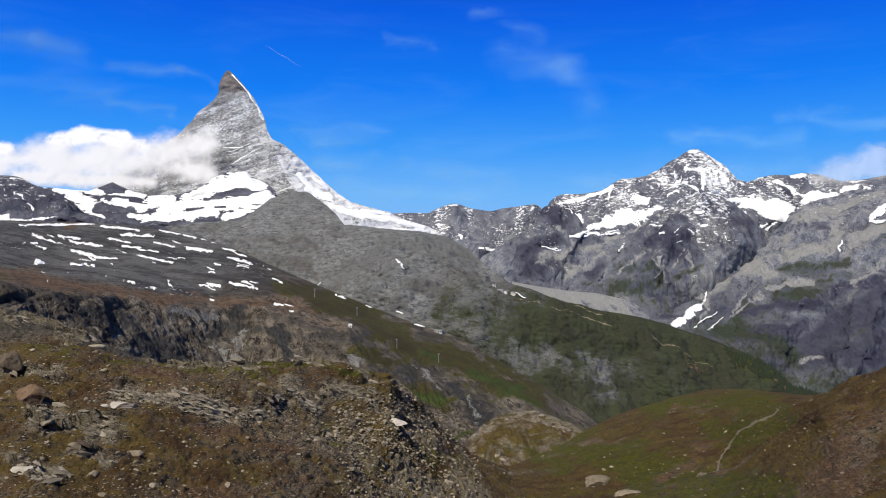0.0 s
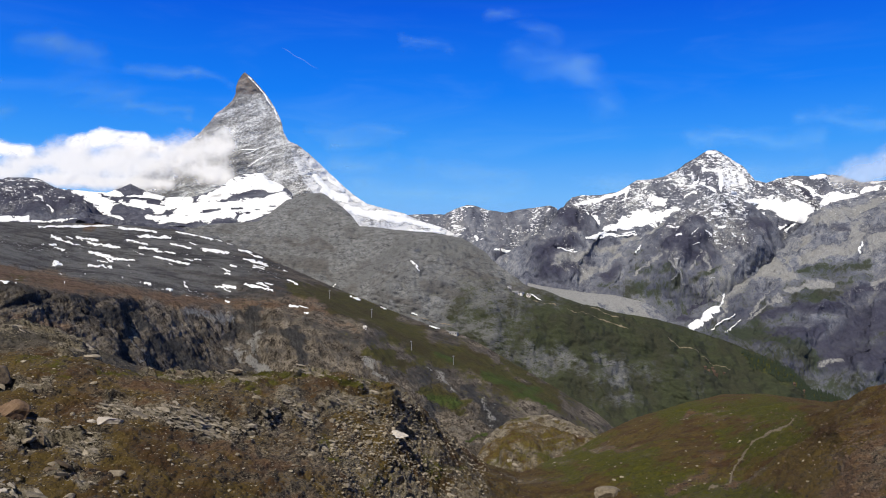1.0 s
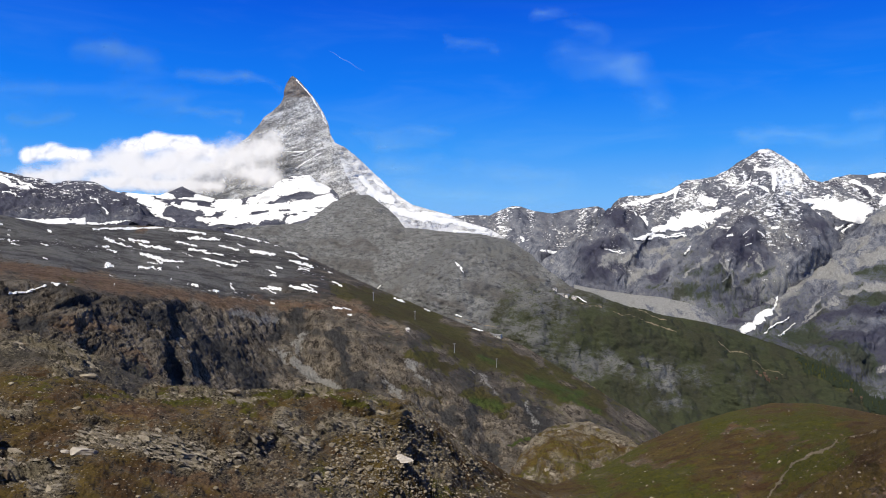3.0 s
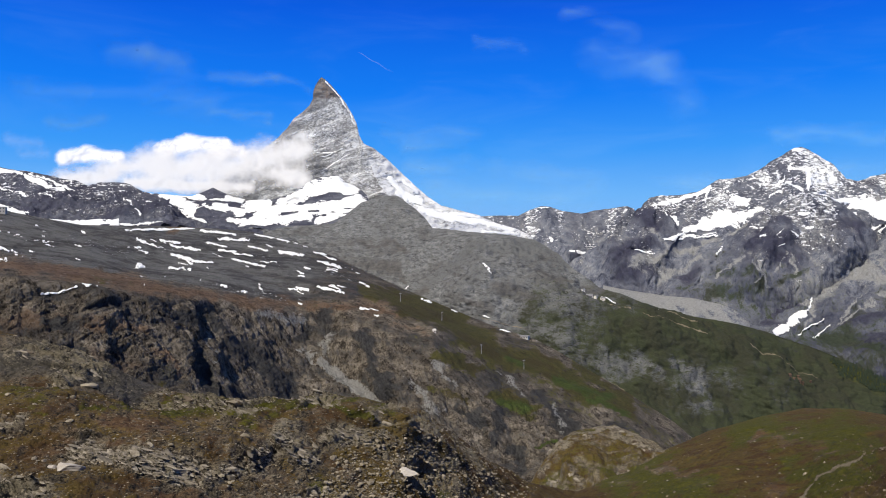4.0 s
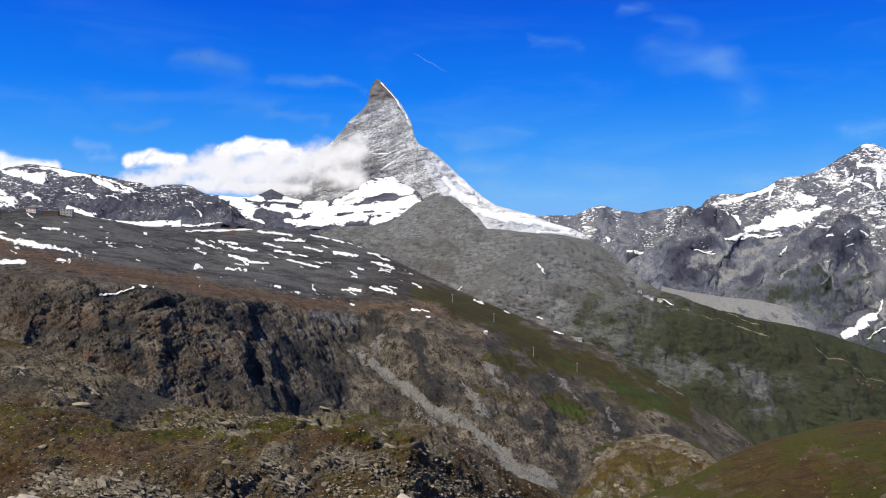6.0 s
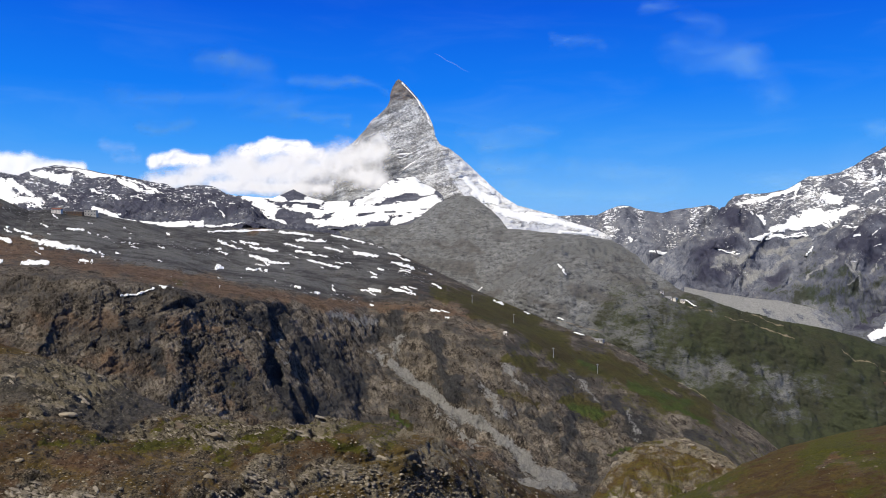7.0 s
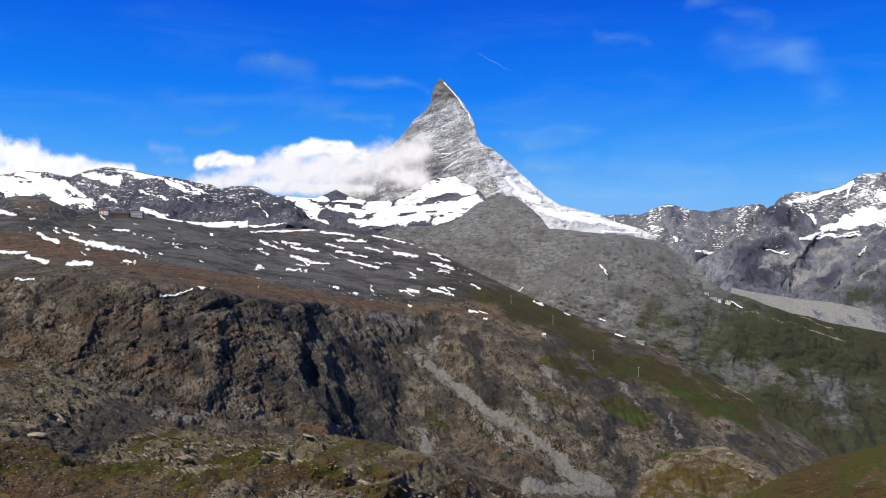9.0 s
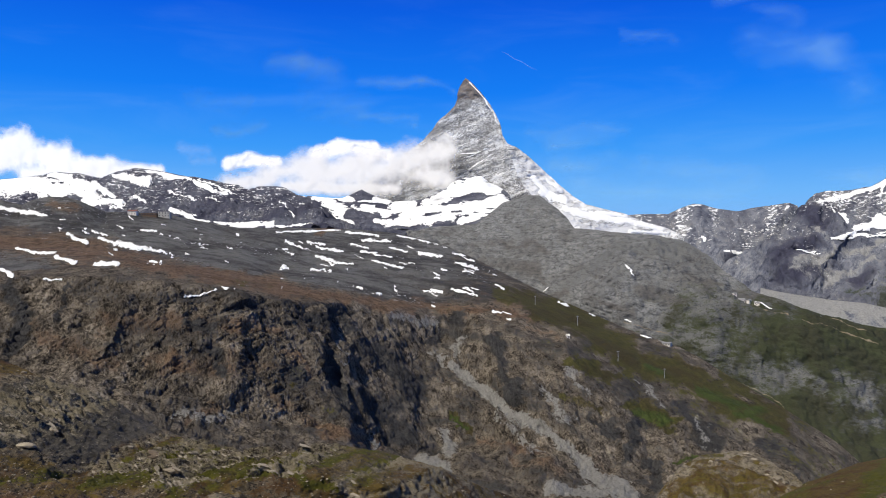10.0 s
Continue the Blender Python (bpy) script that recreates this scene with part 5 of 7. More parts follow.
DARK_HILL = [
    (-0.2538, -0.0066, -0.1800, -0.0177, 0.0106), (-0.1800, -0.0177, -0.1653, -0.0325, 0.0060), (0.0635, -0.0435, 0.0893, -0.0546, 0.0059),
    (0.0856, -0.0472, 0.1114, -0.0583, 0.0044), (-0.1062, -0.0214, -0.0878, -0.0288, 0.0059), (-0.1653, 0.0081, -0.2243, 0.0155, 0.0075),
    (-0.1358, -0.0435, -0.1653, -0.0583, 0.0060), (-0.0472, -0.0435, 0.0118, -0.0583, 0.0103), (-0.0325, 0.0007, 0.0266, -0.0066, 0.0074),
    (-0.0915, -0.0583, -0.0472, -0.0730, 0.0074), (0.1594, -0.1468, 0.1741, -0.1837, 0.0045), (0.1225, -0.1321, 0.1299, -0.1616, 0.0037),
    (0.0118, -0.0214, 0.0561, -0.0435, 0.0059)]
FOREST = [
    (0.3808, -0.1469, 0.4546, -0.1838, 0.0089), (0.4103, -0.1542, 0.4915, -0.1948, 0.0103), (0.3734, -0.1358, 0.4030, -0.1506, 0.0059),
    (0.4546, -0.1838, 0.5137, -0.2059, 0.0118)]


PALE_HILL = [
    (-0.1210, -0.0288, -0.0767, 0.0007, 0.0059), (-0.0694, 0.0081, -0.0030, 0.0007, 0.0089), (-0.1505, -0.0435, -0.1136, -0.0214, 0.0060),
    (-0.0030, -0.0952, 0.0487, -0.1099, 0.0103), (-0.0620, -0.0841, -0.0030, -0.1026, 0.0074), (0.0856, -0.1321, 0.1077, -0.1616, 0.0104),
    (0.1299, -0.1247, 0.1668, -0.1542, 0.0075), (0.2036, -0.1542, 0.2258, -0.1911, 0.0091), (0.1741, -0.1321, 0.1963, -0.1468, 0.0060),
    (-0.1358, -0.0583, -0.0767, -0.0789, 0.0037), (-0.2686, 0.0303, -0.1653, 0.0229, 0.0045), (-0.1653, 0.0155, -0.1062, 0.0007, 0.0089)]


def centre_hill():
    U, W, Y = loft([CH_CREST, CH_MID, CH_LOW, CH_FOOT, CH_DEEP], -0.45, 0.60, 800, [80, 80, 60, 20], 1, 3)
    Y = spurs(U, W, Y, HILL_RIBS)
    U, W, Y = with_back(U, W, Y, 160, 300)
    P = place(U, W, Y)
    P, d = roughen(P, [(28, 260, 7, True, (1, 1, 0.8), 21), (13, 60, 6, True, (1, 1, 0.6, 20), 22), (4, 16, 4, True, (0.5, 0.5, 1.2, -14), 23)])
    gully, rib = flutes(P, 60, 112, -24, 0.35), flutes(P, 80, 113, 28, 0.35)
    P[..., 1] += 5 * gully - 7 * rib
    n = fractal(P, 350, 5, seed=31)
    grass = np.clip(0.35 + 2.6 * (U - 0.06), -0.5, 0.95) + np.clip(-1.5 * (W + 0.05), -0.6, 0.15) + 0.7 * n
    cliff = patches(U, W, [(0.10, -0.145, 0.30, -0.165, 0.028), (0.2, -0.19, 0.24, -0.2, 0.025)], 0.02)
    grass = grass - 0.3 * np.clip(cliff, 0, 1)
    pale = np.clip(patches(U, W, PALE_HILL, 0.015), 0, 1)
    scree = 0.30 - 1.4 * np.abs(U) + 0.5 * fractal(P, 200, 5, seed=12) + 0.16 * pale + 0.35 * gully
    grass = grass - 0.22 * pale - 0.2 * gully
    lush = patches(U, W, FOREST, 0.01) * 0.8
    path = patches(U, W, HILL_PATHS, 0.0015) - 0.35
    grit = fractal(P, 40, 5, 0.6, seed=47)
    black = np.maximum(patches(U, W, DARK_HILL, 0.015) * 0.7, 0.22 + 0.4 * fractal(P * (1, 1, 2), 120, 5, 0.6, seed=29)) + 0.45 * grit + 0.12 * np.clip(cliff, 0, 1) - 0.3 * pale + 0.3 * rib
    masks = dict(grass=np.maximum(grass + 0.3 * grit, lush + 0.3), scree=scree + 0.2 * grit, lush=lush, path=path, dark_tone=black)
    ob = tagged(grid_mesh("middle_hill", P, M_HILL, masks), "long grey-green hillside running down to the valley", "hillside")
    snow_parts(ob, U, W, P, SNOW_HILL, 0.002, 2.0, grain=0.002)
    return P, U, W


PINK_CLIFF = [
    (-0.2284, -0.2341, -0.1445, -0.2448, 0.0105), (-0.1714, -0.2604, -0.1141, -0.2663, 0.0089), (-0.1106, -0.2357, -0.0548, -0.2592, 0.0089),
    (-0.6762, -0.1311, -0.6612, -0.1552, 0.0089), (-0.5729, -0.0962, -0.5048, -0.1033, 0.0134), (-0.5039, -0.1269, -0.4562, -0.1579, 0.0098),
    (-0.6423, -0.2258, -0.6027, -0.2092, 0.0104), (-0.4186, -0.2327, -0.3565, -0.2528, 0.0111), (-0.3907, -0.0652, -0.3205, -0.0799, 0.0125),
    (-0.2524, -0.0678, -0.1989, -0.0775, 0.0106), (-0.1686, -0.0910, -0.1250, -0.1039, 0.0089)]
OLIVE_LEDGE = [
    (-0.8404, -0.1731, -0.6782, -0.1820, 0.0111), (-0.5583, -0.2086, -0.4645, -0.2040, 0.0099), (-0.5878, -0.1485, -0.4859, -0.1775, 0.0075),
    (-0.4542, -0.1886, -0.4186, -0.2327, 0.0064), (-0.8045, -0.0850, -0.7413, -0.1169, 0.0093), (-0.9133, -0.1979, -0.8268, -0.1932, 0.0098),
    (-0.5444, -0.2447, -0.4787, -0.2378, 0.0066), (-0.5721, -0.1122, -0.5287, -0.1209, 0.0067), (-0.6588, -0.0327, -0.5324, -0.0384, 0.0069)]
LUSH_SLOPE = [
    (-0.0262, -0.1345, -0.0031, -0.1418, 0.0059), (0.0332, -0.1603, 0.0964, -0.1822, 0.0089), (-0.0427, -0.1908, 0.0034, -0.2005, 0.0059),
    (0.0814, -0.1876, 0.1185, -0.2049, 0.0074), (-0.2655, -0.2072, -0.2499, -0.2187, 0.0038), (0.0103, -0.2475, 0.0292, -0.2428, 0.0052)]
RIB_A = [(-0.5042, -0.0565), (-0.4567, -0.1266), (-0.4249, -0.1949), (-0.3859, -0.2537)]
RIB_B = [(-0.3589, -0.0802), (-0.3345, -0.1698), (-0.3137, -0.2577)]
RIB_C = [(-0.2363, -0.0783), (-0.2028, -0.1424), (-0.1483, -0.2000)]
RIB_D = [(-0.1242, -0.1179), (-0.0664, -0.1853), (-0.0362, -0.2376)]
RIB_E = [(-0.7556, -0.0504), (-0.7811, -0.1180), (-0.8704, -0.1871)]
RIB_F = [(-0.5751, -0.0563), (-0.5635, -0.1120), (-0.5854, -0.1923)]
CUT_A = [(-0.4277, -0.0801), (-0.4301, -0.1414), (-0.4098, -0.1868), (-0.3751, -0.2381)]
CUT_B = [(-0.2812, -0.1016), (-0.2714, -0.1380), (-0.2160, -0.1791), (-0.1507, -0.2140), (-0.0818, -0.2648)]
CUT_C = [(-0.9375, -0.0356), (-0.9413, -0.0877), (-0.9651, -0.1577)]
CUT_D = [(-0.8079, -0.0341), (-0.8341, -0.0940), (-0.8960, -0.1630)]
CUT_E = [(-0.2975, -0.0796), (-0.2915, -0.1240), (-0.2769, -0.1674)]
CUT_F = [(-0.0341, -0.1701), (-0.0239, -0.2233), (-0.0055, -0.2742)]
CUT_G = [(-0.6843, -0.0656), (-0.6906, -0.1316), (-0.7680, -0.1908)]
CLIFF_RELIEF = [
    (RIB_A, 6, 0.034), (RIB_B, 10, 0.028), (RIB_C, 14, 0.028), (RIB_D, 14, 0.028), (RIB_E, 8, 0.028), (RIB_F, 8, 0.032),
    (CUT_A, -12, 0.012), (CUT_B, -14, 0.020), (CUT_C, -6, 0.020), (CUT_D, -4, 0.018), (CUT_E, -9, 0.016), (CUT_F, -14, 0.016), (CUT_G, -4, 0.018)]


def cliff_slope():
    U, W, Y = loft([SL_CREST, SL_MID, SL_LIP, SL_FOOT, SL_BASE, SL_DEEP], -1.36, 0.28, 1640, [80, 70, 210, 70, 16], 1, 3)
    Y = spurs(U, W, Y, CLIFF_RELIEF)
    U, W, Y = with_back(U, W, Y, 120, 250)
    P = place(U, W, Y)
    lip = np.interp(U, [p[0] for p in SL_LIP], [p[1] for p in SL_LIP])
    below = 1 / (1 + np.exp((W - lip) * 180))
    west = 1 / (1 + np.exp((U + 0.42) * 25))
    P, d = roughen(P, [((0.3 + 0.7 * below) * 10, 170, 4, True, (1, 1, 0.35, 38), 41), ((0.3 + 0.7 * below) * 6, 55, 5, True, (1, 1, 0.4, 30), 42), (0.9 + 1.6 * below, 9, 4, True, (1, 1, 0.6, 30), 43),
                       (below * west * 5, 18, 6, True, (1, 0.5, 0.22, -42), 45), (below * (1 - west) * 6, 18, 6, True, (1, 0.5, 0.22, 34), 46)])
    # joints that cut the face into leaning slabs
    for part_of, slant, seed in ((west, -0.9, 48), (1 - west, 1.6, 49)):
        c = (P[..., 2] + slant * P[..., 0]) / 13 + 1.3 * fractal(P, 45, 5, 0.55, seed=seed)
        P[..., 1] -= below * part_of * 2.2 * (c - np.floor(c)) ** 1.5
    n = fractal(P, 180, 5, seed=33)
    grit = fractal(P, 26, 5, 0.6, seed=46)
    shelf = fractal(tilted(P, -6) * (0.25, 0.25, 1.6), 30, 6, 0.62, True, seed=85)
    P[..., 1] -= 2.5 * shelf * (1 - 0.5 * below)
    ledges = np.clip(patches(U, W, OLIVE_LEDGE, 0.02), 0, 1)
    pink = np.clip(patches(U, W, PINK_CLIFF, 0.025), 0, 1)
    brown = np.clip(patches(U, W, BROWN_FLAT, 0.02), 0, 1)
    run = patches(U, W, SCREE_RUN, 0.008)
    grass = np.clip(patches(U, W, GREEN_SLOPE, 0.02), -0.2, 0.72) + 0.02 + 0.4 * (1 - below) / (1 + np.exp(-(U + 0.2) * 40)) + 0.3 * n + 0.6 * grit + 0.25 * below * (n - 0.2) + 0.42 * ledges - 0.5 * np.clip(run, 0, 1)
    ochre = np.maximum(0.62 * np.clip(patches(U, W, RUST_SLOPE, 0.03), 0, 0.9) + 0.6 * pink, 0.8 * brown) - 0.02 + 0.35 * fractal(P, 90, 5, seed=35)
    gravel = (1 - below) * 0.95 / (1 + np.exp((U + 0.25) * 45)) - 0.3 * (W < lip + 0.01) + 0.15 * n - 1.0 * brown
    scree = np.maximum(run, patches(U, W, PALE_CLIFF, 0.02) * 0.55) + 0.3 * grit
    black = np.maximum(patches(U, W, CLIFF_BLACK_AND_SHADE, 0.02) * 0.95, 0.27 + 0.16 * (1 - below) * (U < 0) + 0.25 * n) + 0.6 * grit - 0.4 * pink - 0.06 + 0.38 * shelf - 0.5 * brown
    lush = patches(U, W, LUSH_SLOPE, 0.015) * 0.95 + 0.4 * grit
    masks = dict(grass=np.maximum(grass, lush - 0.1), ochre=ochre, scree=scree, lush=lush - 0.1, gravel=gravel + 0.3 * grit - 0.35 * np.clip(shelf, 0, 1), dark_tone=black - 0.5 * np.clip(run, 0, 1), dust=np.where((W > lip + 0.01) & (U < -0.22), 0.0, -1.0) + 0.4 * n + 0.2 * grit)
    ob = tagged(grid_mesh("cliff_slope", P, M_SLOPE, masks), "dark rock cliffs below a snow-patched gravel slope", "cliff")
    snow_parts(ob, U, W, P, SNOW_SLOPE, 0.005, 1.6, grain=0.0025)
    snow_parts(ob, U, W, P, SNOW_WEST, 0.005, 1.3, grain=0.0025)
    # many short streaks of old snow in the hollows of the gravel
    rng = np.random.default_rng(72)
    top = W[6]
    streaks = []
    while len(streaks) < 70:
        u = rng.uniform(-0.95, -0.18)
        low, high = np.interp(u, U[6], lip[6]) + 0.006, np.interp(u, U[6], top) - 0.004
        if high - low < 0.01:
            continue
        w = low + (high - low) * rng.uniform(0.05, 1) ** 0.8
        length, fall = rng.uniform(0.003, 0.014), rng.uniform(0.05, 0.5)
        streaks.append((u, w, u + length, w - length * fall, rng.uniform(0.0009, 0.0017)))
    snow_parts(ob, U, W, P, streaks, 0.003, 1.2, grain=0.002)
    return P, U, W


KNOLL_ROCK = [
    (0.1077, -0.2118, 0.1668, -0.2295, 0.0096), (0.1483, -0.2280, 0.1705, -0.2428, 0.0074), (0.0399, -0.2443, 0.0561, -0.2280, 0.0059),
    (0.0856, -0.2244, 0.1077, -0.2170, 0.0044), (0.0708, -0.2649, 0.0856, -0.2797, 0.0074), (0.1299, -0.2576, 0.1446, -0.2649, 0.0059),
    (0.0339, -0.2649, 0.0487, -0.2871, 0.0059)]


def knoll():
    U, W, Y = loft([KN_CREST, KN_MID, KN_LOW], -0.03, 0.25, 260, [60, 40], 1, 3)
    U, W, Y = with_back(U, W, Y, 60, 90)
    P = place(U, W, Y)
    P, d = roughen(P, [(7, 45, 6, True, (1, 1, 0.8), 51), (2.4, 10, 5, True, (1, 1, 1.4), 52)])
    n = fractal(P, 40, 5, seed=34)
    bare = patches(U, W, KNOLL_ROCK, 0.02)
    masks = dict(grass=0.46 + 0.5 * n - 0.45 * np.clip(bare, 0, 1) + 1.1 * fractal(P, 6, 5, 0.68, seed=48), ochre=U * 0 - 0.2, scree=0.3 + bare * 0.15 + 0.9 * fractal(P, 9, 5, 0.6, seed=45), lush=0.42 + 0.8 * fractal(P, 25, 4, seed=44))
    return tagged(grid_mesh("rocky_knoll", P, M_NEAR, masks), "rounded knoll of pale rock and yellow-green turf", "hill"), (P, U, W)


hill_ground = centre_hill()
slope_ground = cliff_slope()
knoll_thing, knoll_ground = knoll()

# ---- foreground ----
FG_BACK = [
    (-1.3, -0.03, 140), (-0.72, -0.055, 136), (-0.579, -0.083, 131), (-0.534, -0.095, 131), (-0.48, -0.113, 136), (-0.416, -0.138, 136),
    (-0.35, -0.152, 133), (-0.281, -0.158, 132), (-0.218, -0.154, 135), (-0.179, -0.151, 142), (-0.132, -0.155, 146), (-0.071, -0.169, 146),
    (-0.039, -0.196, 160), (-0.005, -0.236, 190), (0.034, -0.268, 230), (0.086, -0.285, 290), (0.145, -0.262, 380), (0.189, -0.2355, 470),
    (0.233, -0.2148, 530), (0.292, -0.1956, 540), (0.344, -0.1838, 540), (0.403, -0.1838, 530), (0.4546, -0.1911, 480), (0.484, -0.194, 400),
    (0.51, -0.186, 220), (0.5284, -0.1786, 175), (0.5786, -0.158, 145), (0.6613, -0.12, 130)]
FG_CREST = [
    (-1.3, -0.05, 108), (-0.62, -0.079, 109), (-0.5786, -0.083, 109), (-0.512, -0.0955, 109), (-0.48, -0.1085, 107), (-0.446, -0.1235, 106),
    (-0.41, -0.1365, 109), (-0.385, -0.1475, 113), (-0.335, -0.151, 115), (-0.269, -0.1545, 102), (-0.224, -0.1515, 107), (-0.18, -0.1475, 113),
    (-0.136, -0.1475, 113), (-0.069, -0.164, 119), (-0.0325, -0.197, 128), (0.0044, -0.238, 145), (0.034, -0.272, 185), (0.086, -0.289, 230),
    (0.145, -0.268, 290), (0.189, -0.243, 310), (0.233, -0.223, 320), (0.292, -0.2036, 320), (0.344, -0.192, 320), (0.403, -0.1925, 290),
    (0.4546, -0.2, 220), (0.495, -0.203, 150), (0.5284, -0.19, 137), (0.5786, -0.172, 125), (0.6613, -0.135, 115)]
FG_MID = [
    (-1.3, -0.12, 88), (-0.62, -0.14, 85), (-0.5365, -0.145, 83), (-0.477, -0.15, 83), (-0.42, -0.165, 84), (-0.342, -0.172, 84),
    (-0.247, -0.185, 88), (-0.169, -0.205, 96), (-0.068, -0.222, 112), (-0.009, -0.24, 128), (0.034, -0.277, 148), (0.086, -0.302, 175),
    (0.15, -0.285, 215), (0.217, -0.25, 245), (0.274, -0.225, 245), (0.344, -0.217, 225), (0.399, -0.22, 185), (0.441, -0.219, 165),
    (0.494, -0.221, 114), (0.55, -0.205, 112), (0.66, -0.165, 102)]
FG_LOW = [
    (-1.3, -0.23, 64), (-0.62, -0.23, 64), (-0.537, -0.228, 65), (-0.511, -0.235, 66), (-0.419, -0.217, 72), (-0.307, -0.23, 77),
    (-0.215, -0.246, 81), (-0.162, -0.2455, 86), (-0.068, -0.262, 100), (0.0, -0.3, 112), (0.086, -0.345, 125), (0.202, -0.303, 155),
    (0.285, -0.293, 152), (0.37, -0.276, 149), (0.4546, -0.265, 112), (0.5137, -0.257, 92), (0.5786, -0.243, 88), (0.66, -0.22, 80)]
FG_NEAR = [
    (-1.3, -0.38, 50), (-0.62, -0.36, 49), (-0.537, -0.345, 49), (-0.4185, -0.34, 52), (-0.306, -0.345, 57), (-0.215, -0.355, 62),
    (-0.062, -0.385, 80), (0.086, -0.42, 95), (0.202, -0.42, 95), (0.37, -0.39, 85), (0.514, -0.365, 65), (0.66, -0.34, 55)]
FG_FOOT = [
    (-1.3, -0.78, 26), (-0.58, -0.78, 26), (-0.21, -0.78, 33), (0.086, -0.86, 40), (0.37, -0.86, 40), (0.66, -0.86, 32)]


OUTCROPS = [
    (-0.2907, -0.2169, -0.2317, -0.2073, 0.0153), (-0.2317, -0.2073, -0.1948, -0.1874, 0.0151), (-0.1948, -0.1837, -0.1616, -0.1985, 0.0180),
    (-0.4161, -0.1911, -0.3350, -0.2059, 0.0205), (-0.3350, -0.2059, -0.2538, -0.2206, 0.0200), (-0.5342, -0.2095, -0.4309, -0.2391, 0.0197),
    (-0.5563, -0.2796, -0.5047, -0.3018, 0.0134), (-0.4752, -0.2649, -0.4309, -0.2811, 0.0097), (-0.1358, -0.1763, -0.0694, -0.2059, 0.0178),
    (-0.0694, -0.2059, -0.0140, -0.2575, 0.0177), (-0.0546, -0.2796, -0.0140, -0.3165, 0.0192), (-0.1948, -0.1527, -0.1579, -0.1483, 0.0067),
    (-0.3793, -0.1483, -0.2243, -0.1527, 0.0046), (-0.5711, -0.1579, -0.5047, -0.1594, 0.0067), (-0.4973, -0.1099, -0.4309, -0.1188, 0.0106),
    (-0.5785, -0.0878, -0.4752, -0.1062, 0.0133), (-0.1062, -0.1542, -0.0472, -0.1837, 0.0074), (0.0118, -0.3018, 0.0561, -0.3239, 0.0148)]
OUTCROPS += [
    (-0.1653, -0.2391, -0.1431, -0.2428, 0.0060)]
REDDISH = [
    (-0.3645, -0.1837, -0.3497, -0.2095, 0.0102), (-0.3128, -0.2413, -0.1653, -0.2612, 0.0152), (-0.3350, -0.3180, -0.1653, -0.3128, 0.0137),
    (-0.4678, -0.1837, -0.4088, -0.1911, 0.0081), (0.2922, -0.2221, 0.3328, -0.2059, 0.0062), (0.1963, -0.2516, 0.2405, -0.2354, 0.0053),
    (0.2774, -0.2885, 0.3365, -0.2575, 0.0139), (0.4840, -0.3092, 0.5785, -0.2206, 0.0384), (0.3807, -0.2649, 0.3586, -0.2870, 0.0079),
    (0.3512, -0.2169, 0.4029, -0.2095, 0.0063), (-0.4088, -0.1616, -0.3350, -0.1690, 0.0094)]
GREENISH = [
    (-0.1358, -0.2206, -0.1062, -0.2575, 0.0119), (-0.0398, -0.2575, -0.0177, -0.2737, 0.0118), (-0.0694, -0.2723, -0.0989, -0.2885, 0.0096),
    (-0.5711, -0.1335, -0.4678, -0.1468, 0.0091), (-0.3276, -0.1557, -0.2243, -0.1557, 0.0061), (-0.1579, -0.1586, -0.0767, -0.1675, 0.0052),
    (0.1520, -0.2428, 0.2701, -0.2870, 0.0256), (0.3438, -0.3106, 0.4914, -0.3180, 0.0208), (0.2701, -0.2000, 0.4545, -0.2073, 0.0126),
    (0.1077, -0.2612, 0.1594, -0.2833, 0.0119), (0.3438, -0.2391, 0.4545, -0.2243, 0.0143), (-0.4457, -0.1468, -0.3866, -0.1542, 0.0080)]
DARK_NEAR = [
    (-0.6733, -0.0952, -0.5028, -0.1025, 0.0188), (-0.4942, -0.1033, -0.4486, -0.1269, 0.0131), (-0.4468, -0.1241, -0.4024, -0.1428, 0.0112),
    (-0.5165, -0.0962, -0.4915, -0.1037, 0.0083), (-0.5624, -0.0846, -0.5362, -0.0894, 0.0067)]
BRIGHT_NEAR = [
    (-0.2504, -0.1527, -0.1695, -0.1486, 0.0060), (-0.1662, -0.1458, -0.1107, -0.1620, 0.0060), (-0.3470, -0.1584, -0.2384, -0.1545, 0.0062),
    (-0.3657, -0.1495, -0.2858, -0.1535, 0.0062)]
HILL_TRACK = [
    (0.3528, -0.2871, 0.3631, -0.2694, 0.0016), (0.3631, -0.2694, 0.3720, -0.2590, 0.0016), (0.3720, -0.2590, 0.3882, -0.2399, 0.0015),
    (0.3882, -0.2399, 0.4140, -0.2295, 0.0013), (0.4140, -0.2295, 0.4354, -0.2207, 0.0012), (0.4354, -0.2207, 0.4458, -0.2103, 0.0011),
    (0.4458, -0.2103, 0.4561, -0.2074, 0.0009), (0.3306, -0.2959, 0.3439, -0.2900, 0.0013), (0.4561, -0.2074, 0.4915, -0.2000, 0.0009)]


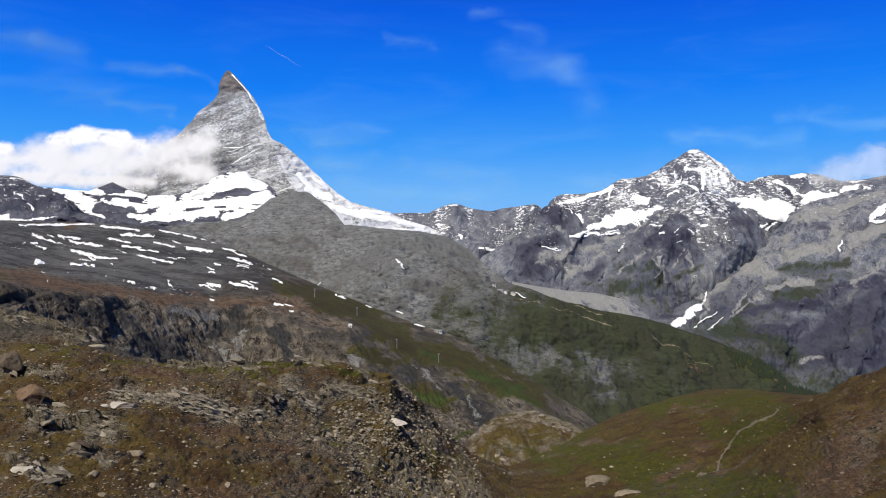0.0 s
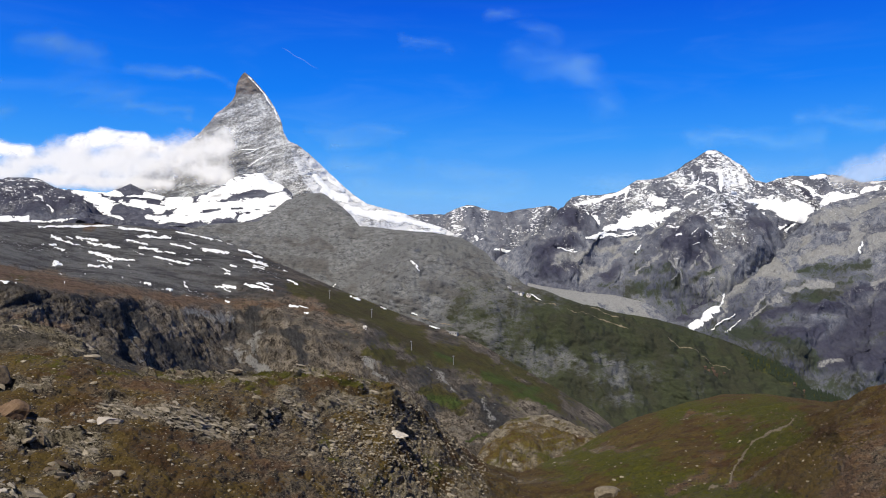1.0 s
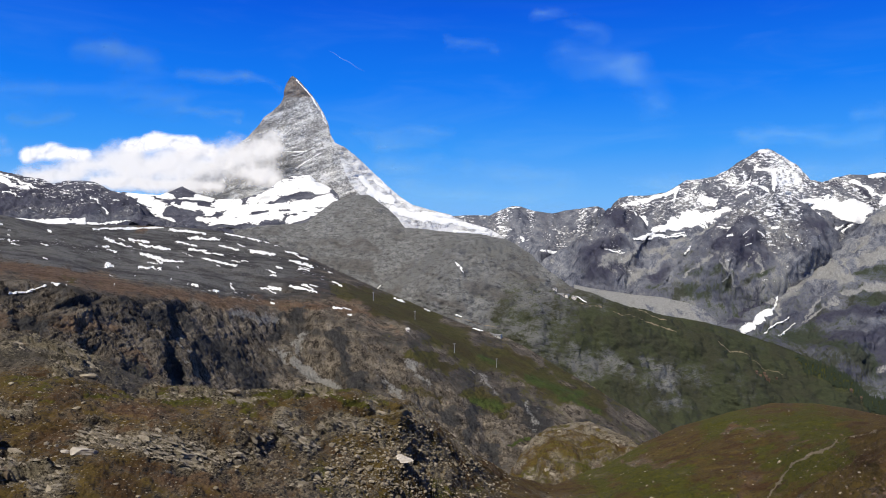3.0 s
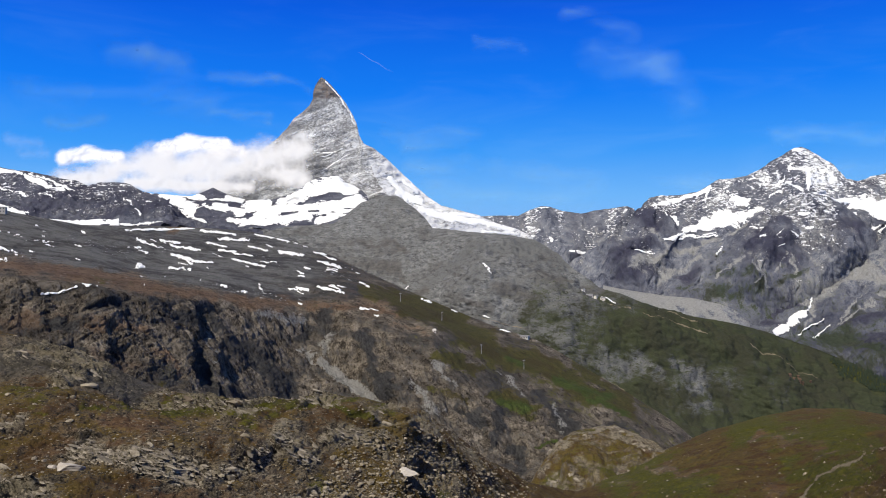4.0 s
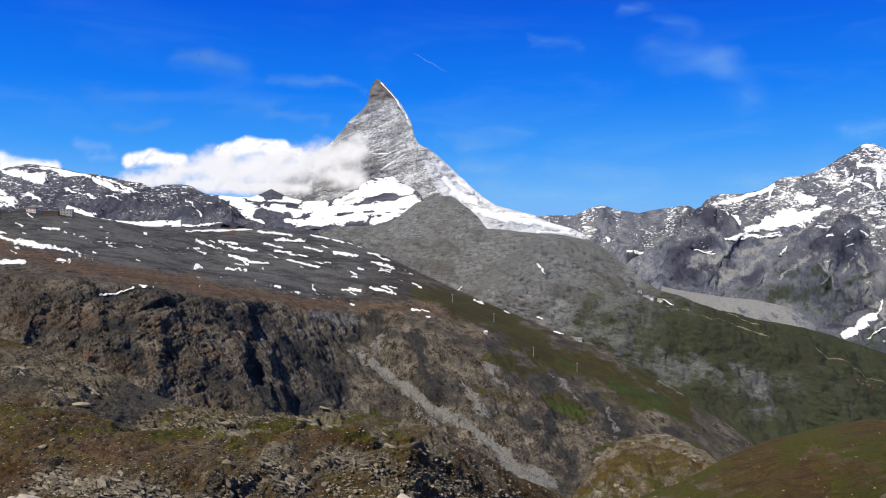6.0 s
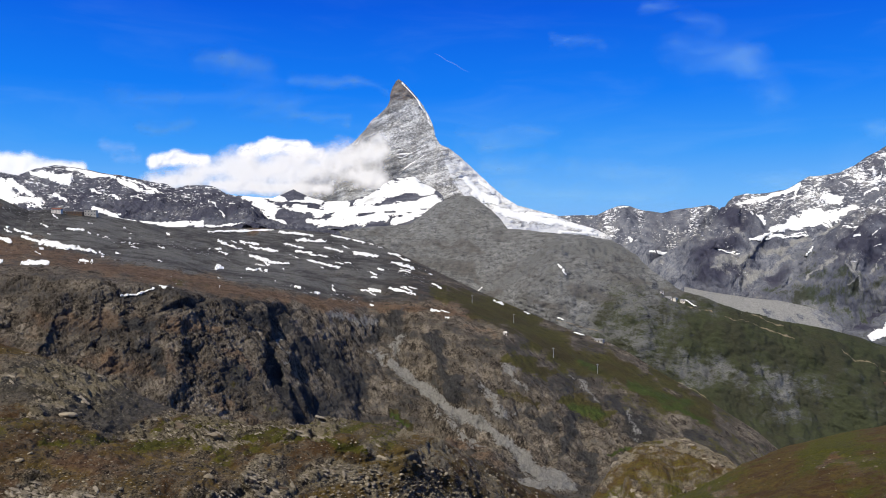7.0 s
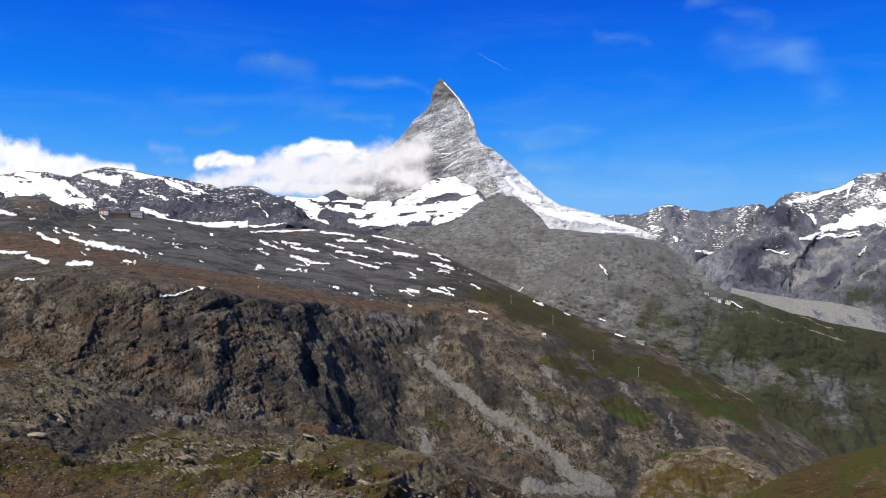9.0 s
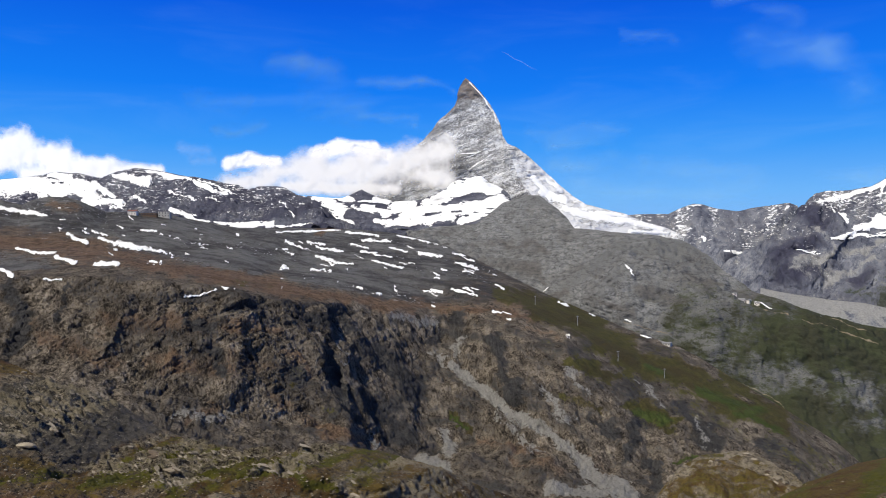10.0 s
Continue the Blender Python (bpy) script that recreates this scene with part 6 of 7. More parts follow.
def foreground():
    U, W, Y = loft([FG_BACK, FG_CREST, FG_MID, FG_LOW, FG_NEAR, FG_FOOT], -0.85, 0.66, 1200, [70, 100, 130, 100, 30], 2, 6)
    U, W, Y = with_back(U, W, Y, 45, 60, 10)
    P = place(U, W, Y)
    right = 1 / (1 + np.exp(-(U - 0.10) * 40))
    n = fractal(P, 22, 6, seed=36)
    out = np.clip(patches(U, W, OUTCROPS, 0.03, 0.04) * 1.05 + 0.5 * n, 0, 1) * (1 - 0.8 * right) * (1 - 0.5 * np.clip((U + 0.16) * 14, 0, 1))
    # beds of rock that dip to one side: a saw-tooth of ledges
    bed = (P[..., 2] + 0.32 * P[..., 0] - 0.18 * P[..., 1]) / 1.7 + 0.7 * fractal(P, 7, 4, seed=65)
    ledge = (bed - np.floor(bed)) ** 1.6 - 0.35
    P, d = roughen(P, [((1 - 0.1 * right) * 1.3, 16, 6, True, (1, 1, 1.2), 61), (0.35 + 0.55 * out, 3.2, 5, True, (1, 1, 2.2), 62), (0.24, 0.9, 3, True, (1, 1, 1.4), 63), (2.6 * right, 55, 5, False, (1, 1, 1), 64)], 10, 30, 0.35)
    P[..., 2] += out * ledge * 1.2
    P[..., 1] -= out * ledge * 0.6
    bed = (P[..., 2] + 0.28 * P[..., 0] - 0.2 * P[..., 1]) / 0.6 + 0.6 * fractal(P, 3, 4, seed=69)
    ledge = (bed - np.floor(bed)) ** 1.6 - 0.35
    P[..., 2] += out * ledge * 0.35
    P[..., 1] -= out * ledge * 0.25
    grass = 0.56 - 0.6 * out + 0.5 * n + 0.35 * right
    red = patches(U, W, REDDISH, 0.05, 0.06) * 0.8 + 0.5 * fractal(P, 8, 5, 0.6, seed=66)
    lush = patches(U, W, GREENISH, 0.05, 0.06) * 0.7 + 0.45 * fractal(P, 14, 5, 0.6, seed=39) + 0.52 * right - 0.16 * (1 - right)
    ochre = 0.25 + 0.5 * fractal(P, 12, 5, seed=37) + 0.5 * np.clip(red, 0, 1) - 0.6 * np.clip((U + 0.17) * 14, 0, 1) * (1 - right)
    scree = 0.08 + 0.36 * out + 0.35 * np.clip((U + 0.17) * 14, 0, 1) * (1 - right) + 0.5 * fractal(P, 5, 5, 0.6, seed=38) - 0.25 * right
    ochre = ochre - 0.75 * out
    tuft = fractal(P, 2.6, 4, 0.6, seed=67)
    meadow = right * (fractal(P * (0.6, 0.8, 1), 34, 6, 0.66, seed=70) + 0.6 * fractal(P, 8, 4, 0.66, seed=73))
    grass = grass - (0.45 + 0.35 * right) * np.clip(red, 0, 1) + 0.35 * tuft - 0.5 * meadow
    lush = lush + 1.1 * meadow + 0.55 * tuft + 0.5 * right * fractal(P * (0.6, 1, 1), 11, 4, 0.6, seed=68) - 0.5 * right * np.clip((U - 0.40) * 12, 0, 1)
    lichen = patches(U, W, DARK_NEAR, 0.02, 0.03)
    flank = np.clip((U + 0.17) * 14, 0, 1)
    bright = patches(U, W, BRIGHT_NEAR, 0.02, 0.03)
    lush = np.maximum(lush, bright + 0.3 * tuft)
    grass = grass + 0.35 * np.clip(bright, 0, 1)
    # dark lines painted on the outcrops for the shade between beds
    crevice_shade = fractal(P * (0.35, 0.5, 1.4), 2.4, 5, 0.62, True, seed=71)
    masks = dict(grass=grass - 0.5 * np.clip(lichen, 0, 1), ochre=ochre, scree=scree + 0.15 * out + 0.12 * flank * (1 - right), lush=lush, dark_tone=np.maximum(lichen * 0.75, 0.05 + 0.32 * out) + 0.34 * crevice_shade * (out + 0.2) - 0.35 * flank, path=patches(U, W, HILL_TRACK, 0.003, 0.02))
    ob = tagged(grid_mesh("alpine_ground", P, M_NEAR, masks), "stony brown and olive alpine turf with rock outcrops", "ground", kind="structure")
    return (P, U, W), out


near_ground, bare_rock = foreground()


# ---- added slope under and behind the walk; its unseen rise blocks low skylight ----
def added_hillside():
    xs, ys = np.linspace(-1100, 1100, 240), np.concatenate([np.linspace(75, 24, 12), np.linspace(20, -1300, 190)])
    X, Y = np.meshgrid(xs, ys)
    back = np.clip(-Y - 4, 0, None)
    Z = EYE - 24 - 0.62 * np.clip(Y - 22, 0, None) - 0.04 * np.abs(X) - 0.0006 * np.clip(np.abs(X) - 60, 0, None) ** 1.7 + 0.50 * back
    P = np.stack([X, Y, Z], -1)
    P[..., 2] += np.clip(back / 60, 0.02, 1) * 26 * fractal(P, 180, 6, seed=77)
    n = fractal(P, 60, 5, seed=78)
    masks = dict(grass=0.6 + 0.7 * n, ochre=0.3 + 0.5 * n, scree=0.3 - 0.4 * n)
    return tagged(grid_mesh("hillside", P, M_NEAR, masks), "unseen stony brown turf slope added to block low skylight", "ground", kind="structure")


added_hillside()


# ---- clouds: billows whose rims thin out ----
def cloud_material(name, tone):
    m = bpy.data.materials.new(name)
    m.use_nodes = True
    t = m.node_tree
    t.nodes.clear()
    out = t.nodes.new("ShaderNodeOutputMaterial")
    d = node(t, "ShaderNodeBsdfDiffuse", Color=(tone, tone, tone * 1.02, 1))
    tr = node(t, "ShaderNodeBsdfTranslucent", Color=(tone, tone, tone * 1.02, 1))
    clear = t.nodes.new("ShaderNodeBsdfTransparent")
    a = node(t, "ShaderNodeMixShader", Fac=0.20)
    link(t, d.outputs[0], a.inputs[1])
    link(t, tr.outputs[0], a.inputs[2])
    b = t.nodes.new("ShaderNodeMixShader")
    link(t, attribute(t, "vapour"), b.inputs[0])
    link(t, clear.outputs[0], b.inputs[1])
    link(t, a.outputs[0], b.inputs[2])
    link(t, b.outputs[0], out.inputs[0])
    return m


M_CLOUD = cloud_material("bright_vapour", 0.81)
# greyer copy: a bank's self-shadow and thinness put into the vapour's colour
M_BANK = cloud_material("shaded_vapour", 0.70)
BANK_MAIN = [
    (-0.7212, 0.0900, -0.6321, 0.0940, 0.0177), (-0.6515, 0.0990, -0.5750, 0.1060, 0.0220), (-0.5843, 0.1143, -0.5014, 0.1248, 0.0280),
    (-0.5195, 0.1148, -0.4308, 0.1177, 0.0310), (-0.4482, 0.1166, -0.3629, 0.1202, 0.0339), (-0.3797, 0.1208, -0.3190, 0.1370, 0.0290),
    (-0.3463, 0.1057, -0.3100, 0.0990, 0.0220), (-0.5563, 0.0953, -0.3796, 0.0871, 0.0133), (-0.7726, 0.1111, -0.7111, 0.1060, 0.0103)]
BANK_WEST = [
    (-1.4288, 0.1630, -1.1603, 0.1584, 0.0487), (-1.1858, 0.1690, -1.0378, 0.1708, 0.0339), (-1.0859, 0.1558, -0.9561, 0.1557, 0.0310),
    (-0.9791, 0.1382, -0.8666, 0.1301, 0.0207), (-0.9108, 0.1314, -0.7706, 0.1236, 0.0118), (-1.0377, 0.1261, -0.8341, 0.1157, 0.0162)]
PUFFS = [
    (-0.6505, 0.1308, -0.6166, 0.1347, 0.0148), (-0.6166, 0.1364, -0.5692, 0.1297, 0.0133), (-0.5049, 0.1381, -0.4692, 0.1473, 0.0177),
    (-0.4736, 0.1475, -0.4169, 0.1452, 0.0133), (-0.4341, 0.1355, -0.3913, 0.1339, 0.0118)]
BANK_EAST = [
    (0.4841, 0.0908, 0.5284, 0.0990, 0.0170), (0.5210, 0.1000, 0.5786, 0.1130, 0.0200), (0.5727, 0.1114, 0.6613, 0.1188, 0.0251)]
WISPS = [
    (-0.7356, 0.1579, -0.6852, 0.1507, 0.0118), (-0.7153, 0.1373, -0.6752, 0.1384, 0.0103)]


def cloud(spots, depth, thick, label, nu, seed, thin=1.0, top=0.3, base=1.0, lumps=1.0, sheets=2, vapour=M_CLOUD):
    """Sheets of vapour that swell towards the eye: crisp billows above, fading out below."""
    u = [s[0] - s[4] * 2 - 0.02 for s in spots] + [s[2] + s[4] * 2 + 0.02 for s in spots]
    w = [s[1] - s[4] * 2 - 0.02 for s in spots] + [s[3] + s[4] * 2 + 0.02 for s in spots]
    us = np.linspace(min(u), max(u), nu)
    ws = np.arange(max(w), min(w), us[0] - us[1])
    U, W = np.meshgrid(us, ws)
    root = new("cloud")
    core = patches(U, W, spots, merge=True)
    rise = (W - ws[-1]) / (ws[0] - ws[-1])
    for k in range(sheets):
        q = np.stack([U, W * 1.2, 0 * U + 0.02 * k], -1)
        billow = 0.6 - 2.0 * np.abs(fractal(q, 0.026, 5, 0.55, False, seed + k))
        drift = fractal(q * (0.7, 1, 1), 0.05, 6, 0.6, False, seed + 9 + k)
        f = core + lumps * (0.22 * billow + 0.45 * drift)
        soft = base + (top - base) * np.clip(rise * 2 - 0.5, 0, 1)
        density = np.clip((f - 0.12 - 0.1 * k) / soft, 0, 1)
        density = density * density * (3 - 2 * density) * thin
        Y = depth + 0.9 * depth * (W - np.mean(ws)) - 30 * k - thick * 0.5 * lumps * blur(blur(billow + drift, 5, 0), 5, 1)
        ob = grid_mesh("billow", place(U, W, Y), vapour, {})
        at = ob.data.attributes.new("vapour", "FLOAT", "POINT")
        at.data.foreach_set("value", density.astype(np.float32).reshape(-1))
        ob.parent = root
    return tagged(root, label, "cloud")


cloud(wider(PUFFS, 0.82), 4100, 90, "bright white cumulus tops behind the cloud bank", 420, 5, 0.97, 0.45, 1.0, 1.0, 1)
cloud(WISPS, 3850, 60, "thin grey shreds of cloud", 160, 8, 0.12, 1.4, 1.4, 1.6, 1, M_BANK)
cloud(wider(BANK_MAIN, 0.88), 3680, 40, "soft white cloud bank resting on the snowy shoulder", 460, 11, 0.96, 1.0, 1.05, 1.1, 1, M_BANK)
cloud(BANK_WEST, 3380, 55, "thick white cloud over the glacier ridge", 420, 23, 0.92, 0.6, 1.0, 0.9, 1)
cloud(BANK_EAST, 4100, 60, "small grey-white cloud on the ridge", 260, 31, 0.40, 0.9, 1.2, 1.2, 1, M_BANK)


CIRRUS = [
    (-0.5785, 0.2796, -0.5342, 0.2723, 0.0152), (-0.5342, 0.2723, -0.4752, 0.2531, 0.0149), (-0.4383, 0.2383, -0.3424, 0.2309, 0.0071),
    (-0.3424, 0.2309, -0.3018, 0.2169, 0.0054), (-0.4346, 0.1882, -0.3571, 0.1808, 0.0063), (-0.5194, 0.2147, -0.4383, 0.1985, 0.0180),
    (-0.1948, 0.1586, -0.0694, 0.1513, 0.0074), (-0.1653, 0.1136, -0.0472, 0.1114, 0.0096), (-0.0472, 0.1114, 0.0856, 0.0908, 0.0096),
    (-0.1284, 0.0782, 0.0856, 0.0657, 0.0162), (0.0782, 0.2553, 0.1594, 0.2332, 0.0193), (0.1594, 0.2332, 0.1926, 0.1889, 0.0180),
    (-0.0694, 0.2723, -0.0140, 0.2649, 0.0066), (0.4471, 0.1734, 0.5785, 0.1660, 0.0100), (0.1594, 0.0804, 0.3438, 0.0908, 0.0122),
    (0.3438, 0.0908, 0.4693, 0.1040, 0.0127), (0.0487, 0.3033, 0.1299, 0.2796, 0.0089), (-0.1653, 0.1409, -0.0915, 0.1321, 0.0104)]
CIRRUS += [
    (-0.7260, 0.2368, -0.6227, 0.2221, 0.0107), (-0.6670, 0.1778, -0.5932, 0.1852, 0.0087), (0.3069, 0.1483, 0.4693, 0.1409, 0.0111)]


def cirrus():
    """Thin ice veils drawn out along the wind, far behind the peaks."""
    ice = M_CLOUD.copy()
    ice.name = "cirrus_ice"
    for n in ice.node_tree.nodes:
        if n.type in ("BSDF_DIFFUSE", "BSDF_TRANSLUCENT"):
            n.inputs["Color"].default_value = (0.40, 0.72, 0.98, 1)
    root = new("cirrus")
    for index, spot in enumerate(CIRRUS):
        u1, w1, u2, w2, r = spot
        pad = 2.6 * r
        us, ws = np.linspace(u1 - pad, u2 + pad, 90), np.linspace(max(w1, w2) + pad, min(w1, w2) - pad, 50)
        U, W = np.meshgrid(us, ws)
        q = np.stack([U + 1.5 * W, W * 3.5 - U * 0.7, 0 * U], -1)
        thread = np.clip(0.5 + 1.1 * fractal(q, 0.12, 6, 0.62, seed=83), 0, 1.2)
        a, b = warp_of(U, W, 0.05, 84)
        core = np.clip((patches(U + 0.012 * a, W + 0.012 * b, [(u1, w1, u2, w2, r * 1.7)]) - 0.2), 0, 1)
        edge = np.clip(np.minimum(np.minimum(U - us[0], us[-1] - U), np.minimum(ws[0] - W, W - ws[-1])) / (0.8 * r), 0, 1)
        ob = grid_mesh("veil", place(U, W, (4700 + 4 * index) / np.sqrt(1 + U * U + W * W)), ice, {})
        at = ob.data.attributes.new("vapour", "FLOAT", "POINT")
        at.data.foreach_set("value", (0.36 * core ** 1.3 * thread * edge).astype(np.float32).reshape(-1))
        ob.parent = root
    return tagged(root, "thin white cirrus streaks high in the blue sky", "cirrus")


cirrus()


def contrail():
    us = np.linspace(-0.233, -0.183, 40)
    U = np.stack([us, us])
    mid = np.interp(us, [-0.233, -0.183], [0.2665, 0.2365]) + 0.0006 * np.sin(us * 300)
    half = np.interp(us, [-0.233, -0.183], [0.0005, 0.0011])
    W = np.stack([mid + half, mid - half])
    ob = grid_mesh("contrail", place(U, W, 0 * U + 4400), M_CLOUD, {})
    at = ob.data.attributes.new("vapour", "FLOAT", "POINT")
    fade = np.interp(us, [-0.233, -0.225, -0.2, -0.183], [0.0, 0.13, 0.09, 0.0])
    at.data.foreach_set("value", np.concatenate([fade, fade]).astype(np.float32))
    return tagged(ob, "faint thin white vapour trail in the blue sky", "contrail")


contrail()


# ---- stones ----
def stone_material(name, tones):
    m, t, b = shader(name)
    pos = t.nodes.new("ShaderNodeNewGeometry").outputs["Position"]
    info = t.nodes.new("ShaderNodeObjectInfo").outputs["Random"]
    geo = t.nodes.new("ShaderNodeNewGeometry").outputs["Random Per Island"]
    a = contrast(t, tex_noise(t, pos, 1.7, 5.0, 0.65), 1.8)
    f = contrast(t, tex_noise(t, pos, 9.0, 5.0, 0.7), 2.0)
    mixed = math_node(t, "ADD", math_node(t, "MULTIPLY", a, 0.45), math_node(t, "MULTIPLY", f, 0.25))
    mixed = math_node(t, "MULTIPLY_ADD", math_node(t, "FRACT", math_node(t, "ADD", info, geo)), 0.4, mixed)
    link(t, ramp(t, mixed, [(0.1, tones[0]), (0.5, tones[1]), (0.9, tones[2])]), b.inputs["Base Color"])
    b.inputs["Roughness"].default_value = 0.88
    bp = node(t, "ShaderNodeBump", Strength=0.5, Distance=0.08)
    link(t, f, bp.inputs["Height"])
    link(t, bp.outputs[0], b.inputs["Normal"])
    return m


M_STONE = stone_material("lichened_stone", [(0.08, 0.064, 0.045), (0.19, 0.160, 0.118), (0.38, 0.33, 0.255)])
M_RUSTY = stone_material("rusty_stone", [(0.055, 0.032, 0.019), (0.13, 0.080, 0.047), (0.23, 0.155, 0.10)])
M_WHITE = stone_material("pale_stone", [(0.28, 0.25, 0.22), (0.45, 0.41, 0.37), (0.60, 0.56, 0.52)])
M_DARKER = stone_material("grey_stone", [(0.035, 0.024, 0.015), (0.085, 0.062, 0.042), (0.17, 0.135, 0.095)])


M_BROWN = stone_material("brown_rubble", [(0.040, 0.024, 0.015), (0.10, 0.064, 0.042), (0.19, 0.135, 0.10)])
M_LEDGE = stone_material("bedded_rock", [(0.040, 0.034, 0.027), (0.165, 0.142, 0.112), (0.38, 0.335, 0.27)])


def stone_shape(rng, detail, flat):
    """A broken, angular stone about one metre long that sits on z = 0: a ball cut by random planes."""
    bm = bmesh.new()
    bmesh.ops.create_icosphere(bm, subdivisions=detail, radius=0.62)
    for _ in range(9):
        n = Vector((rng.gauss(0, 1), rng.gauss(0, 1), rng.gauss(0, 0.7))).normalized()
        cut = rng.uniform(0.28, 0.5)
        for v in bm.verts:
            over = v.co.dot(n) - cut
            if over > 0:
                v.co -= n * over
    for v in bm.verts:
        v.co.z = max(v.co.z, -0.3) * flat
        v.co += Vector((rng.uniform(-1, 1), rng.uniform(-1, 1), rng.uniform(-1, 1))) * 0.025
    return bm


def stone_meshes(name, detail, count, seed):
    rng, made = random.Random(seed), []
    for k in range(count):
        bm = stone_shape(rng, detail, rng.uniform(0.4, 0.75))
        me = bpy.data.meshes.new(name)
        bm.to_mesh(me)
        bm.free()
        made.append(me)
    return made


def on_ground(ground, u, w):
    P, U, W = ground
    k = int(np.argmin((U - u) ** 2 + (W - w) ** 2 + 10.0 * (np.arange(U.shape[0]) < 12)[:, None]))
    return Vector(P.reshape(-1, 3)[k])


BOULDERS = [
    (-0.419, -0.209, 2.3, 0.45, M_WHITE, "pale flat boulder lying on reddish turf"),
    (-0.068, -0.235, 3.4, 0.35, M_WHITE, "white slab of rock below a ledge"),
    (-0.540, -0.194, 2.6, 0.9, M_RUSTY, "rust-brown boulder perched on an outcrop"),
    (-0.563, -0.158, 2.4, 0.8, M_DARKER, "grey boulder on the olive turf"),
    (-0.162, -0.242, 1.7, 0.4, M_STONE, "flat grey stone at the foot of a ledge"),
    (-0.454, -0.128, 2.4, 0.5, M_STONE, "long flat boulder on the grassy shelf"),
    (-0.345, -0.149, 2.3, 0.6, M_DARKER, "dark angular boulder on the grassy shelf"),
    (-0.270, -0.153, 1.9, 0.6, M_STONE, "rounded boulder on the grassy rim"),
    (-0.512, -0.232, 1.6, 0.4, M_STONE, "flat pale stone among gravel"),
    (-0.547, -0.290, 1.5, 0.4, M_WHITE, "pale slab among brown turf"),
    (-0.40, -0.268, 1.1, 0.5, M_STONE, "pale stone on brown turf"),
    (0.200, -0.3035, 5.5, 0.5, M_STONE, "big grey boulder in the grassy hollow"),
    (0.235, -0.318, 5.0, 0.3, M_STONE, "low grey slab in the grassy hollow"),
    (-0.44, -0.205, 0.9, 0.6, M_WHITE, "small pale stone on reddish turf"),
]


def boulders():
    meshes = stone_meshes("boulder", 3, len(BOULDERS), 5)
    rng = random.Random(3)
    for (u, w, size, tall, mat, label), me in zip(BOULDERS, meshes):
        me.materials.append(mat)
        ob = new("boulder", me)
        ob.location = on_ground(near_ground, u, w) + Vector((0, 0, 0.12 * size * tall))
        ob.rotation_euler = (rng.uniform(-0.15, 0.15), rng.uniform(-0.15, 0.15), rng.uniform(-0.4, 0.4))
        ob.scale = (size, size * 0.75, size * tall * 1.3)
        tagged(ob, label, "boulder")


boulders()


def loose_stones():
    meshes = stone_meshes("stone", 2, 12, 9)
    for me in meshes:
        me.materials.append(M_STONE)
    P, U, W = near_ground
    rng = np.random.default_rng(12)
    good = (U > -0.62) & (U < 0.1) & (W < -0.13) & (W > -0.36)
    good[:16] = False
    pick = rng.choice(np.flatnonzero(good), 290, replace=False)
    for n, k in enumerate(pick):
        ob = new("stone", meshes[n % len(meshes)])
        size = float(np.clip(rng.lognormal(-1.15, 0.5), 0.2, 1.2))
        ob.location = Vector(P.reshape(-1, 3)[k]) + Vector((0, 0, 0.08 * size))
        ob.rotation_euler = (rng.uniform(-0.3, 0.3), rng.uniform(-0.3, 0.3), rng.uniform(0, 6.28))
        ob.scale = (size, size * rng.uniform(0.6, 1.0), size * rng.uniform(0.5, 1.0))
        tagged(ob, "pale angular stone lying on the stony turf", "stone", "stones on the turf")


loose_stones()


def slab_meshes(count, seed):
    """Irregular plates of bedded rock, about one metre across."""
    rng, made = random.Random(seed), []
    for k in range(count):
        bm = bmesh.new()
        n = rng.randint(5, 8)
        ring = [(math.cos(a) * r, math.sin(a) * r * 0.7) for a, r in ((2 * math.pi * (i + rng.uniform(-0.3, 0.3)) / n, rng.uniform(0.38, 0.6)) for i in range(n))]
        low = [bm.verts.new((x * 1.12, y * 1.12, -0.6)) for x, y in ring]
        mid = [bm.verts.new((x + rng.uniform(-0.05, 0.05), y + rng.uniform(-0.05, 0.05), rng.uniform(0.06, 0.14))) for x, y in ring]
        top = [bm.verts.new((x * 0.86, y * 0.86, rng.uniform(0.15, 0.24))) for x, y in ring]
        for i in range(n):
            j = (i + 1) % n
            bm.faces.new((low[i], low[j], mid[j], mid[i]))
            bm.faces.new((mid[i], mid[j], top[j], top[i]))
        peak = bm.verts.new((rng.uniform(-0.1, 0.1), rng.uniform(-0.1, 0.1), 0.22))
        for i in range(n):
            bm.faces.new((top[i], top[(i + 1) % n], peak))
        me = bpy.data.meshes.new("rock_slab")
        bm.to_mesh(me)
        bm.free()
        me.materials.append(M_LEDGE if k % 3 else M_DARKER)
        made.append(me)
    return made


def rock_slabs():
    meshes, rng = slab_meshes(12, 31), random.Random(8)
    ground = bpy.data.objects["alpine_ground"]
    for u1, w1, u2, w2, r in OUTCROPS:
        for _ in range(9):
            f = rng.random()
            u, w = u1 + (u2 - u1) * f + rng.gauss(0, r * 0.5), w1 + (w2 - w1) * f + rng.gauss(0, r * 0.4)
            size = rng.uniform(0.35, 1.0)
            ob = new("rock_slab", rng.choice(meshes))
            ob.location = on_ground(near_ground, u, w)
            ob.rotation_euler = (rng.gauss(0.16, 0.1), rng.gauss(0.26, 0.12), rng.gauss(0.2, 0.5))
            ob.scale = (size * rng.uniform(1.2, 2.2), size * 0.8, size * rng.uniform(0.3, 0.7))
            ob.parent = ground


rock_slabs()


